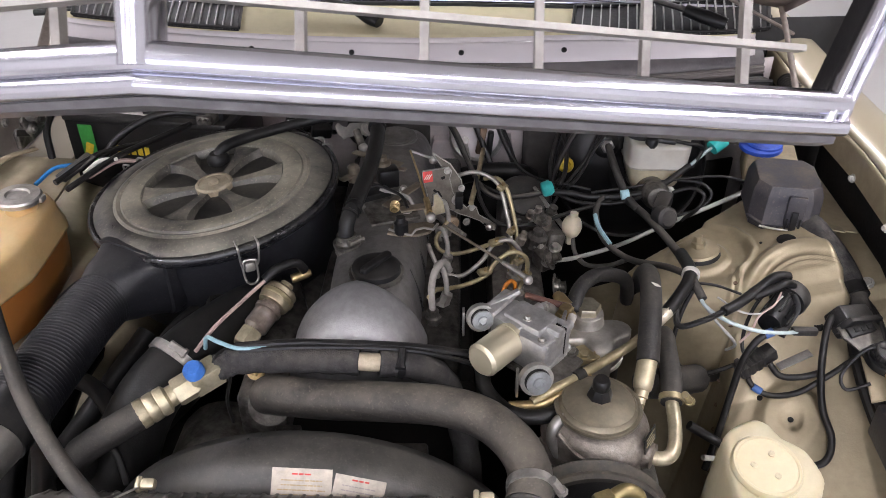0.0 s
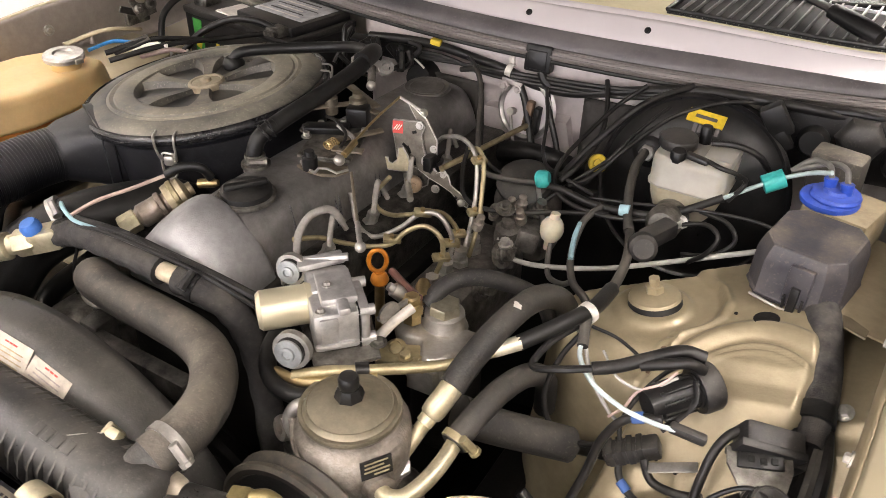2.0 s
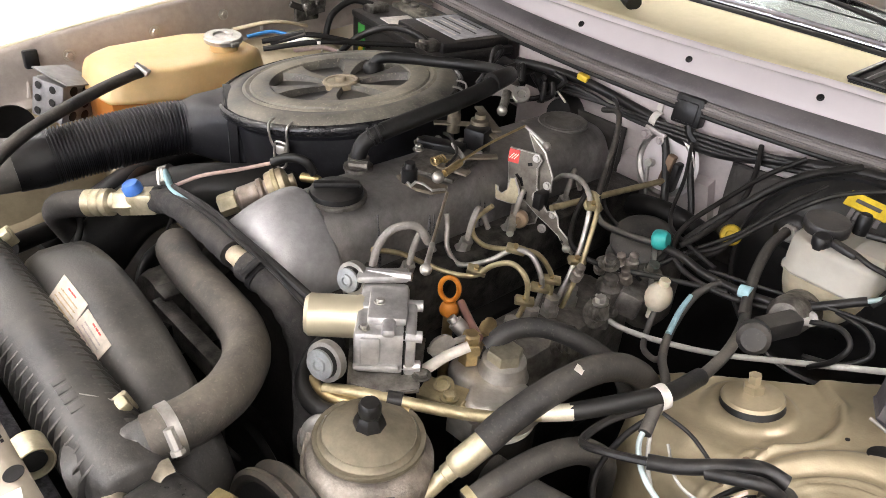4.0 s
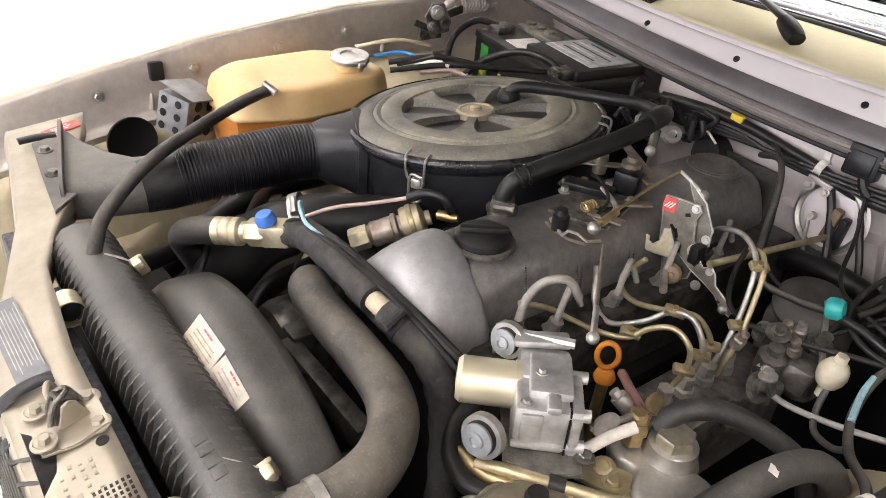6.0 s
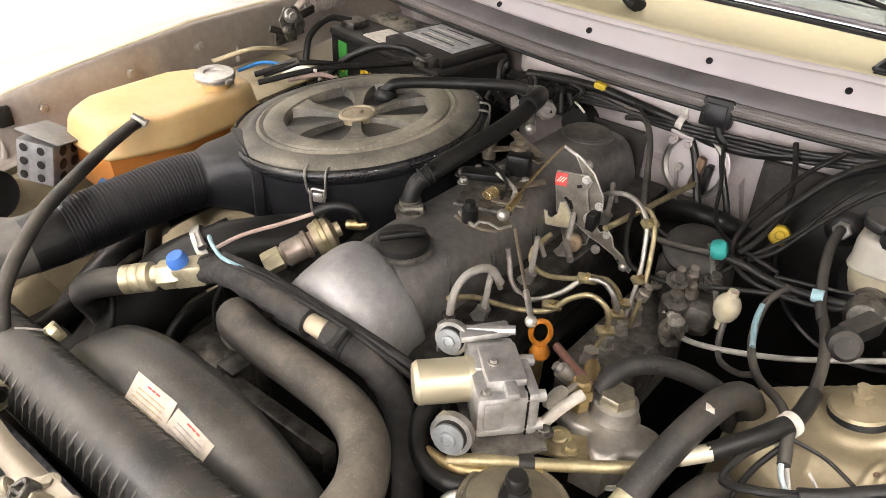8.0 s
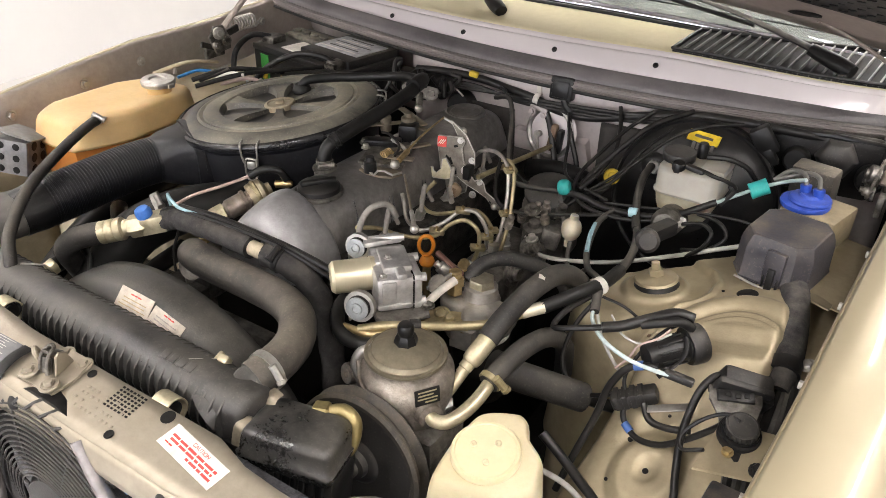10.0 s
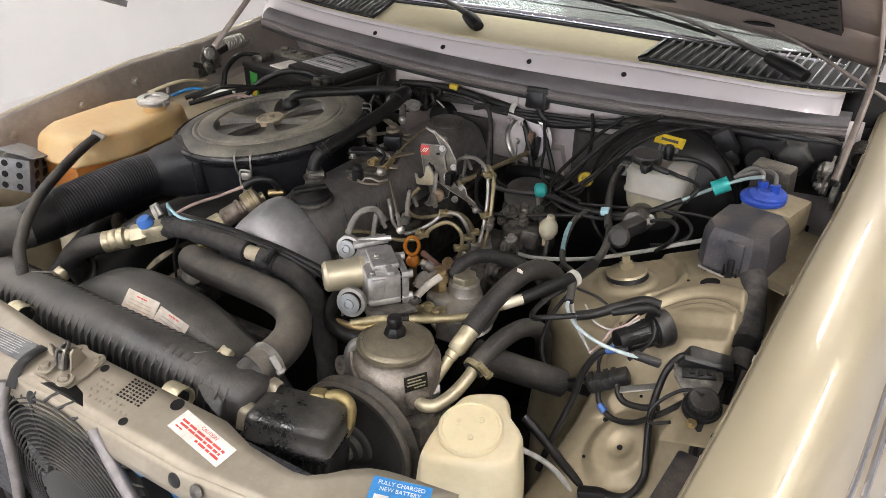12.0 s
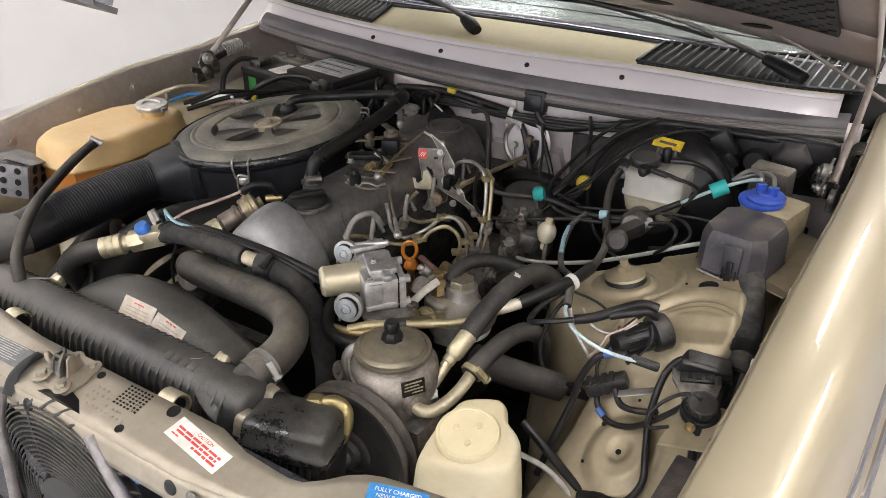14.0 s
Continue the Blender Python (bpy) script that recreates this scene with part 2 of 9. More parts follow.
# Body paint lightened for the cowl, with the light it catches painted in.
COWL_PAINT_LIT = mat("lit_dusty_champagne_paint", (0.60, 0.54, 0.34), 0.62, 0.0, (0.54, 0.48, 0.30), 6, 0.4, 0.02, 400, 0.2, (0.55, 0.5, 0.38), mottle=0.05)
SUPPORT_PAINT = mat("worn_support_paint", (0.36, 0.318, 0.25), 0.34, 0.45, (0.29, 0.252, 0.192), 14, 0.5, 0.08, 300, 0.25, (0.30, 0.26, 0.205), mottle=0.10)
PLASTIC_TAN = mat("road_dusted_black_plastic", (0.026, 0.0255, 0.026), 0.29, 0, (0.014, 0.0135, 0.0135), 11, 0.6, 0.12, 300, 0.62, (0.150, 0.139, 0.118), spec=0.6, mottle=0.45)
RUBBER = mat("dusty_rubber_hose", (0.030, 0.028, 0.0265), 0.5, 0, (0.015, 0.0145, 0.014), 12, 0.5, 0.15, 350, 0.65, (0.150, 0.135, 0.112), spec=0.4, mottle=0.15)
RUBBER_DARK = mat("black_rubber", (0.009, 0.009, 0.009), 0.40, 0, (0.006, 0.006, 0.006), 40, 0.5, 0.1, 400, 0.18, (0.07, 0.063, 0.052), spec=0.35, mottle=0.35)
PLASTIC = mat("black_plastic", (0.010, 0.010, 0.011), 0.30, 0, (0.007, 0.007, 0.007), 25, 0.5, 0.06, 300, 0.22, (0.10, 0.09, 0.075), spec=0.35, mottle=0.35)
PLASTIC_DUSTY = mat("dusty_black_plastic", (0.020, 0.0195, 0.0205), 0.36, 0, (0.010, 0.0098, 0.0102), 9, 0.5, 0.08, 300, 0.6, (0.150, 0.136, 0.115), spec=0.45, mottle=0.15)
DUSTY_WIRE = mat("dusty_grey_insulation", (0.10, 0.094, 0.086), 0.5, 0, (0.06, 0.056, 0.05), 60)
WIRE = mat("wire_insulation", (0.008, 0.008, 0.008), 0.32, 0, (0.013, 0.012, 0.012), 60, 0.5, 0.0, 300, 0.25, (0.08, 0.072, 0.06), spec=0.35, mottle=0.35)
CAST = mat("cast_aluminium", (0.56, 0.545, 0.52), 0.34, 0.92, (0.30, 0.285, 0.26), 45, 0.6, 0.2, 500, 0.22, (0.20, 0.175, 0.14))
CAST_DULL = mat("grimy_cast_aluminium", (0.26, 0.245, 0.22), 0.42, 0.75, (0.06, 0.055, 0.048), 50, 0.65, 0.3, 450, 0.25, (0.15, 0.13, 0.10))
COVER = mat("grey_painted_aluminium", (0.27, 0.262, 0.258), 0.34, 0.7, (0.15, 0.143, 0.138), 16, 0.55, 0.12, 500, 0.4, (0.19, 0.172, 0.148), mottle=0.25)
# Near-black for oily iron, and for holes and gaps painted as shade.
DARK = mat("oily_iron_and_shade_black", (0.004, 0.0038, 0.0036), 0.55, 0.1, (0.008, 0.007, 0.006), 30, 0.5, 0.2, 200, 0.1, (0.016, 0.014, 0.011), spec=0.3)
STEEL = mat("zinc_plated_steel", (0.52, 0.50, 0.47), 0.36, 0.8, (0.36, 0.345, 0.31), 60, 0.5, 0.05, 500, 0.15)
GOLD = mat("yellow_chromated_steel", (0.50, 0.43, 0.26), 0.4, 0.7, (0.33, 0.275, 0.16), 50, 0.5, 0.05, 500, 0.15)
BRASS = mat("dull_brass", (0.52, 0.40, 0.20), 0.38, 0.9, (0.36, 0.27, 0.14), 60, 0.5, 0.05, 500, 0.1)
RUST = mat("rusty_brown_steel", (0.22, 0.15, 0.10), 0.7, 0.3, (0.13, 0.085, 0.055), 80, 0.5, 0.25, 500)
CHROME = mat("chrome", (0.52, 0.52, 0.57), 0.17, 1.0, (0.46, 0.46, 0.51), 20, 0.3, mottle=0.0)
AMBER = mat("aged_amber_plastic", (0.62, 0.43, 0.20), 0.34, 0, (0.55, 0.355, 0.15), 5, 0.5, 0.02, 200, 0.5, (0.64, 0.52, 0.31), sss=0.3, mottle=0.06)
COOLANT = mat("orange_coolant_in_plastic", (0.50, 0.20, 0.05), 0.33, 0, (0.44, 0.165, 0.035), 6, 0.4, sss=0.3, mottle=0.04)
MILK = mat("aged_white_plastic", (0.56, 0.50, 0.345), 0.42, 0, (0.50, 0.435, 0.28), 12, 0.5, 0.03, 200, 0.3, (0.46, 0.38, 0.24), sss=0.2, mottle=0.06)
WHITE = mat("white_plastic", (0.62, 0.60, 0.55), 0.45, 0, (0.52, 0.49, 0.44), 40, 0.5, 0.0, 300, 0.2)
PAPER = mat("white_sticker", (0.74, 0.71, 0.66), 0.5, 0, (0.66, 0.62, 0.55), 30, 0.5)
PRINT = mat("dark_print", (0.10, 0.09, 0.09), 0.6)
PRINT_RED = mat("red_print", (0.62, 0.07, 0.06), 0.55, 0, (0.55, 0.06, 0.05))
PRINT_TAN = mat("tan_print", (0.50, 0.38, 0.22), 0.6)
BLUE = mat("blue_plastic", (0.025, 0.075, 0.42), 0.4, 0, (0.02, 0.062, 0.36), 40, 0.4, 0, 300, 0.15)
BLUE_STICKER = mat("blue_sticker", (0.03, 0.20, 0.48), 0.45, 0, (0.03, 0.18, 0.43))
YELLOW = mat("yellow_plastic", (0.72, 0.52, 0.04), 0.45, 0, (0.60, 0.42, 0.03), 60, 0.5)
GREEN = mat("green_sticker", (0.05, 0.30, 0.06), 0.45, 0, (0.05, 0.27, 0.05))
TEAL = mat("teal_plastic", (0.03, 0.36, 0.33), 0.4, 0, (0.025, 0.30, 0.28), 50)
ORANGE = mat("orange_plastic", (0.56, 0.20, 0.02), 0.4, 0, (0.42, 0.14, 0.015), 60)
LIGHT_BLUE = mat("pale_blue_wire", (0.32, 0.50, 0.55), 0.45)
PINK = mat("pink_wire", (0.55, 0.40, 0.36), 0.5)
GREY_WIRE = mat("grey_cable", (0.42, 0.41, 0.38), 0.5, 0, (0.36, 0.34, 0.31), 40)
RELAY = mat("grey_metal_cover", (0.20, 0.20, 0.205), 0.5, 0.5, (0.15, 0.148, 0.148), 40, 0.5, 0.1, 300, 0.3)
BOX_GREY = mat("charcoal_plastic", (0.043, 0.042, 0.050), 0.40, 0, (0.032, 0.031, 0.038), 25, 0.4, 0.06, 300, 1.0, (0.155, 0.132, 0.108), spec=0.4, mottle=0.15)
FLOOR = mat("light_grey_floor", (0.50, 0.49, 0.48), 0.5, 0, (0.45, 0.44, 0.43), 2.5, 0.5, 0.05, 60, mottle=0.0)
WALL = mat("white_painted_wall", (0.66, 0.645, 0.625), 0.7, 0, (0.62, 0.605, 0.59), 3, 0.5, mottle=0.0)
GLASS = mat("windscreen_glass", (0.75, 0.85, 0.82), 0.03, 0, (0.75, 0.85, 0.82), trans=1.0, mottle=0.0)
# Bonnet insulation black, also used to paint shaded firewall gaps.
FELT_AND_SHADE = mat("black_insulation_and_shade", (0.050, 0.045, 0.042), 0.9, 0, (0.032, 0.029, 0.026), 50, 0.5, 0.4, 150)
SEAL = mat("brown_weather_seal", (0.15, 0.132, 0.122), 0.36, 0, (0.11, 0.096, 0.088), 10, 0.5, 0.08, 250, 0.5, (0.21, 0.19, 0.18), mottle=0.1)
SEAL_BULB = mat("grey_violet_rubber_bulb", (0.10, 0.092, 0.095), 0.34, 0, (0.07, 0.064, 0.066), 10, 0.5, 0.06, 250, 0.7, (0.20, 0.182, 0.18), mottle=0.1)
RUBBER_TAN = mat("road_dusted_rubber", (0.042, 0.038, 0.034), 0.5, 0, (0.02, 0.0185, 0.017), 16, 0.6, 0.2, 350, 0.8, (0.20, 0.175, 0.14), spec=0.4, mottle=0.3)
PLASTIC_MATTE = mat("plain_black_moulding", (0.014, 0.0142, 0.0165), 0.30, 0, (0.008, 0.008, 0.0095), 25, 0.5, 0.05, 300, 0.22, (0.10, 0.094, 0.085), spec=0.5, mottle=0.3)
GRIMY_CAST = mat("grimy_brown_cast_alloy", (0.36, 0.325, 0.285), 0.46, 0.55, (0.12, 0.10, 0.082), 26, 0.7, 0.35, 420, 0.5, (0.19, 0.16, 0.125), mottle=0.3)
CREAM = mat("cream_plated_sleeve", (0.60, 0.54, 0.38), 0.36, 0.65, (0.44, 0.385, 0.25), 45, 0.5, 0.06, 500, 0.25, (0.3, 0.26, 0.2))
FABRIC = mat("fabric_tape", (0.046, 0.044, 0.044), 0.85, 0, (0.026, 0.025, 0.025), 40, 0.5, 0.5, 900, 0.5, (0.15, 0.135, 0.115), spec=0.2, mottle=0.35)
BRACE = mat("dull_steel_bar", (0.26, 0.24, 0.235), 0.42, 0.6, (0.19, 0.175, 0.17), 40, 0.5, 0.05, 300)
SLAT = mat("worn_grey_slats", (0.30, 0.29, 0.275), 0.4, 0.3, (0.17, 0.165, 0.155), 60, 0.5)
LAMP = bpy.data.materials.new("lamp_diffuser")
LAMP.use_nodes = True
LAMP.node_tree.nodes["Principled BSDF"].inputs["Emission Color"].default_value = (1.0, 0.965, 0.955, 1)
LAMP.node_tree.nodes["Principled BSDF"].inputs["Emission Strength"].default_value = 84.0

# ---------------------------------------------------------------- room
part("floor", box((0, -0.3, -0.05), (9, 13.6, 0.1), 0), FLOOR, None, "light grey smooth workshop floor", "floor", "structure")
part("wall_left", box((-3.55, -0.25, 1.5), (0.1, 13.5, 3.0), 0), WALL, None, "plain white workshop wall", "wall", "structure")
part("wall_right", box((3.55, -0.25, 1.5), (0.1, 13.5, 3.0), 0), WALL, None, "plain white workshop wall", "wall", "structure")
part("wall_front", both(box((-3.15, -6.05, 1.5), (0.7, 0.1, 3.0), 0), box((3.15, -6.05, 1.5), (0.7, 0.1, 3.0), 0), box((0, -6.05, 2.85), (5.6, 0.1, 0.3), 0)), WALL, None, "white workshop wall with a wide open doorway", "wall", "structure")
part("ground", box((0, -12.0, -0.06), (40, 11, 0.1), 0), FLOOR, None, "pale concrete yard outside the doorway", "ground", "structure")
day = bpy.data.lights.new("daylight", "AREA")
day.shape, day.size, day.size_y, day.energy, day.color = "RECTANGLE", 5.6, 2.6, 240.0, (0.90, 0.91, 1.0)
new("daylight", day).matrix_world = look((0, -6.0, 1.38), (0, 1, 1.1))
part("wall_back", box((0, 6.05, 1.5), (7, 0.1, 3.0), 0), WALL, None, "plain white workshop wall", "wall", "structure")
part("ceiling", box((0, -0.1, 3.05), (7, 12.2, 0.1), 0), WALL, None, "plain white workshop ceiling", "ceiling", "structure")
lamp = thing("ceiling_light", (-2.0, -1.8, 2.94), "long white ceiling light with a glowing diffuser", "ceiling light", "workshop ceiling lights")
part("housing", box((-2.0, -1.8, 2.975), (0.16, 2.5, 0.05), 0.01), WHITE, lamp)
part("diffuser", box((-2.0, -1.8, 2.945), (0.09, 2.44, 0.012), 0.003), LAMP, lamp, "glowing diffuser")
# Further unseen lamps, added and spaced to balance brightness and fender streaks.
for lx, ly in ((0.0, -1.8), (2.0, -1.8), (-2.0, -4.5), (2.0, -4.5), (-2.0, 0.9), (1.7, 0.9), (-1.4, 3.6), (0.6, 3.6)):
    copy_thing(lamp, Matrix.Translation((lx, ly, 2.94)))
# ---------------------------------------------------------------- car body
XC = -0.02
# Bonnet underside paint, browned to carry the shade there.
HOOD_INNER_SHADED = mat("shaded_taupe_inner_paint", (0.38, 0.315, 0.275), 0.4, 0.2, (0.31, 0.255, 0.22), 12, 0.5, 0.05, 300, mottle=0.1)
# Body paint greyed to taupe, carrying the shade on the rail.
RAIL_PAINT_SHADED = mat("shaded_taupe_rail_paint", (0.41, 0.365, 0.325), 0.36, 0.35, (0.33, 0.29, 0.255), 14, 0.5, 0.06, 300, 0.3, (0.24, 0.205, 0.165), mottle=0.1)
RAIL_Z = [(0.36, 0.79), (0.58, 0.85), (0.725, 0.884), (0.865, 0.909), (0.99, 0.921), (1.18, 0.925), (1.40, 0.94), (1.9, 0.96)]
RAIL_X_LEFT = [(0.36, 0.632), (0.50, 0.646), (0.58, 0.655), (0.679, 0.664), (0.824, 0.673), (1.0, 0.684), (1.2, 0.690), (1.9, 0.70)]
RAIL_X = [(0.36, 0.745), (0.58, 0.71), (0.725, 0.685), (0.865, 0.663), (1.0, 0.662), (1.2, 0.655), (1.9, 0.66)]
YS = steps(0.36, 1.9, 44)
body = thing("car_body", (XC, 0.9, 0.0), "champagne metallic car body with an open engine bay", "car body")


def rail_point(side, y, dx, dz):
    lift = 0.0 if side < 0 else float(np.interp(y, [0.36, 0.68, 0.82, 1.0, 1.3], [0.03, 0.030, 0.022, 0.012, 0.0]))
    return (XC + side * (lerp_table(RAIL_X_LEFT if side > 0 else RAIL_X, y) + dx), y, lerp_table(RAIL_Z, y) + lift + dz)


FENDER = [(0.005, 0.0415), (0.009, 0.046), (0.03, 0.0525), (0.06, 0.0535), (0.080, 0.050), (0.089, 0.044), (0.095, 0.034), (0.106, 0.0), (0.118, -0.045), (0.130, -0.09), (0.146, -0.14), (0.156, -0.20), (0.160, -0.32), (0.155, -0.45), (0.14, -0.58), (0.11, -0.66)]
FENDER_FAR = [(0.004, 0.0405), (0.009, 0.0425), (0.014, 0.0415), (0.03, 0.031), (0.06, 0.012), (0.085, -0.008), (0.106, -0.035), (0.118, -0.065), (0.130, -0.10)] + FENDER[10:]
for side in (-1, 1):
    crown = FENDER if side > 0 else FENDER_FAR
    part("fender", sheet(lambda y, k: rail_point(side, y, *crown[k]), YS, range(len(crown))), FENDER_PAINT, body, "polished pale champagne front fender", solid=0.0016, angle=50)
    for dx, dz, r in ((0.1195, -0.045, 0.0038), (0.1315, -0.088, 0.0050)):
        part("trim_strip", tube([rail_point(side, y, dx, dz) for y in YS], r, 8, 1, flat=1.4), CHROME, body, "bright trim strip")
    low = 1.0 if side < 0 else 0.05
    lip = [(-0.014 if side < 0 else 0.002, -0.060 * low), (-0.005 if side < 0 else 0.001, -0.056 * low), (0.0, -0.046 * low), (0.0, 0.0), (0.001, 0.034), (0.004, 0.041)]
    # The right rail takes the duller arch paint in place of shade.
    rail = part("inner_rail", sheet(lambda y, k: rail_point(side, y, *lip[k]), YS, range(len(lip))), RAIL_PAINT_SHADED if side < 0 else PAINT_DULL, body, "dusty inner fender rail with bolts", solid=0.0016, angle=50)
    nrm = (-side, 0, 0.06)
    for y in (0.58, 0.725, 0.865, 0.995, 1.18, 1.33):
        part("bolt", hexbolt(rail_point(side, y, -0.001, 0.0), 0.0065 if side < 0 else 0.0045, 0.006, nrm), STEEL if side < 0 else WHITE, rail)
    # Black sheet behind the short rail, painted in for the gap's shade.
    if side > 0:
        part("rail_gap_shade", sheet(lambda y, k: rail_point(side, y, 0.012 + 0.01 * k, -0.012 - 0.10 * k), steps(0.70, 1.6, 20), range(4)), DARK, body, "black sheet painted as the shaded gap behind the rail", solid=0.0015)
    for y in (0.655, 0.795, 0.93, 1.07) if side < 0 else ():
        c = Vector(rail_point(side, y, -0.004, -0.046))
        part("rib", tube([c, c + Vector((side * 0.002, 0.002, 0.016)), c + Vector((side * 0.006, 0.003, 0.032))], lambda t: 0.0055 - 0.004 * t, 8, 4), RAIL_PAINT_SHADED, rail)


SHELF = [(0.40, 0.60), (0.60, 0.66), (0.705, 0.726), (0.736, 0.746), (0.79, 0.80), (0.815, 0.836), (0.835, 0.842), (0.85, 0.855), (0.88, 0.862), (1.0, 0.862), (1.30, 0.86)]


def smooth(a, b, v):
    t = min(1.0, max(0.0, (v - a) / (b - a)))
    return t * t * (3 - 2 * t)


def arch(side, x, y):
    """Height of the wheel arch panel; x is counted from the car's middle."""
    z = lerp_table(SHELF, y) + (0.27 - 0.09 * smooth(0.84, 0.88, y) * smooth(0.53, 0.50, x)) * (x - 0.52)
    if side < 0:
        z -= 0.085
    edge = 0.44 + 0.25 * (y - 0.70) + (0.0 if side > 0 else 0.155 + 0.07 * smooth(0.78, 0.70, y))
    d = 0.125 ** 2 - (y - 0.93) ** 2
    if d > 0:
        edge = min(edge, 0.46 - math.sqrt(d))
    if y > 0.93:
        edge = min(edge, 0.335)
    z -= 0.36 * smooth(0.022, -0.03, x - edge) + 0.012 * smooth(0.05, 0.0, x - edge)
    z -= 0.05 * smooth(0.615, 0.655, x) * smooth(0.7, 0.8, y)
    r = math.hypot(x - 0.539, y - 0.705)
    z += 0.011 * smooth(0.046, 0.030, r) - 0.006 * smooth(0.018, 0.006, r)
    if side < 0:
        return z
    # the panel ends behind the tower, above the dark space round the steering
    z -= 0.30 * smooth(0.0, 0.03, y - (0.922 + 0.66 * (x - 0.37)))
    # tower cap, stepped down inside a curved edge
    s_line = lerp_table([(0.84, 0.47), (0.872, 0.495), (0.89, 0.512), (0.91, 0.523), (0.94, 0.524), (0.97, 0.512), (1.0, 0.48)], y)
    z -= 0.008 * smooth(0.004, -0.004, x - s_line) * smooth(0.85, 0.875, y)
    z += 0.003 * smooth(0.006, 0.002, abs(x - s_line - 0.005)) * smooth(0.86, 0.88, y) * smooth(0.99, 0.97, y)
    r = math.hypot(x - 0.455, y - 0.918)
    z += 0.006 * smooth(0.046, 0.036, r)
    # pressed fold over the wheel arch with a double bead in front of it
    d = y - (0.902 - 10 * (x - 0.578) ** 2)
    w = smooth(0.485, 0.515, x) * smooth(0.628, 0.612, x)
    z += w * (0.006 * smooth(0.016, 0.003, abs(d)) - 0.004 * smooth(0.008, 0.002, abs(d + 0.020)) + 0.0028 * smooth(0.0045, 0.0015, abs(d + 0.030)) + 0.002 * smooth(0.004, 0.001, abs(d + 0.038)))
    # folded edge along the inner flange
    edge = 0.44 + 0.25 * (y - 0.70)
    z += 0.004 * smooth(0.0035, 0.001, abs(x - edge - 0.016)) * smooth(0.90, 0.86, y)
    z += 0.003 * smooth(0.0035, 0.001, abs(x - edge - 0.006)) * smooth(0.90, 0.86, y)
    return z


for side in (-1, 1):
    xs, ys = (steps(0.30, 0.70, 64), steps(0.42, 1.32, 116)) if side < 0 else (steps(0.30, 0.70, 150), steps(0.42, 1.32, 380))
    panel = part("wheel_arch_panel", sheet(lambda x, y: (XC + side * x, y, arch(side, x, y)), xs, ys), PAINT_DULL, body, "beige painted wheel arch panel with pressed dimples", solid=0.0015 if side < 0 else 0.0, angle=80)
    if side > 0:
        for hx, hy, hr in ((0.539, 0.705, 0.0036), (0.508, 0.736, 0.0036), (0.570, 0.910, 0.0125), (0.586, 0.791, 0.006), (0.540, 0.919, 0.002), (0.541, 0.762, 0.002), (0.52, 0.768, 0.002), (0.50, 0.69, 0.0022)):
            c = (XC + hx, hy, arch(1, hx, hy) + 0.0012)
            part("hole", lathe([(0, 0.0), (hr, 0.0), (hr * 1.03, 0.0008), (hr, 0.001), (0, 0.0004)], c, (-0.25, -0.5, 1) if hy < 0.81 else (-0.25, 0, 1), 16), DARK, panel)

# spot welds along the inner flange of the arch
for k in range(11):
    wy = 0.63 + 0.022 * k
    wx = 0.44 + 0.25 * (wy - 0.70) + 0.011
    part("weld_spot", lathe([(0, 0.0004), (0.0018, 0.0004), (0.0028, 0.0009), (0.0034, 0.0)], (XC + wx, wy, arch(1, wx, wy) + 0.0006), (-0.35, -0.2, 1), 10), RUST, panel)

# front apron panels beside the radiator, with the round lamp opening
for side in (-1, 1):
    def apron(u, v):
        x, y, z = rail_point(side, 0.40 + 0.34 * u, -0.034 if side < 0 else 0.004, -0.06)
        return (x + side * 0.015 * v * 0.4, y, z - 0.38 * v)
    ap = part("apron", sheet(apron, steps(0, 1, 12), steps(0, 1, 8)), PAINT_DULL, body, "beige inner apron panel", solid=0.0015)
    if side < 0:
        part("lamp_opening", lathe([(0, 0.0004), (0.036, 0.0004), (0.0375, 0.0016), (0.0385, 0.0020), (0.0395, 0.0012), (0.0395, -0.002)], (XC + side * 0.648, 0.606, 0.793), (1, 0.05, 0.1), 28), DARK, ap, "dark round opening to the headlamp")

def seal_y(x):
    return 1.222 + 0.27 * (x - XC) ** 2


def recess(x):
    """The firewall steps back under the cowl behind the battery."""
    return 0.13 * smooth(-0.17, -0.22, x)


# firewall, bowed like the cowl
part("firewall", both(
    sheet(lambda x, z: (XC + x, seal_y(XC + x) + 0.030 + recess(x), z), steps(-0.68, 0.68, 60), [0.24, 0.6, 0.8, 0.9, 0.935]),
    sheet(lambda x, z: (XC + x, seal_y(XC + x) + 0.030 + recess(x) - (0.012 if z > 0.936 else 0.0), z), steps(-0.68, 0.68, 60), [0.935, 0.937, 0.95, 0.985]),
    loft([[(0.115 + 0.085 * a, 1.240 + 0.02 * b, 0.795 + 0.075 * c) for a, b, c in ((-1, 1, 0), (-1, 0, 0.1), (-0.8, 0, 1.0), (-0.8, 1, 1.1))], [(0.115 + 0.085 * a, 1.246 + 0.02 * b, 0.795 + 0.075 * c) for a, b, c in ((1, 1, 0), (1, 0, 0.1), (0.8, 0, 1.0), (0.8, 1, 1.1))]])), PAINT_COOL_LIT, body, "dusty firewall with pressed steps, cool lilac light in its paint", solid=0.0015)
# Black sheet over the lower firewall, standing in for the shaded void.
part("firewall_shade", sheet(lambda x, z: (x, seal_y(x) + 0.016 + recess(x - XC), z), steps(-0.60, 0.62, 30), [0.26, 0.5, 0.70, 0.79]), DARK, body, "black sheet painted as the shade low on the firewall", solid=0.006)
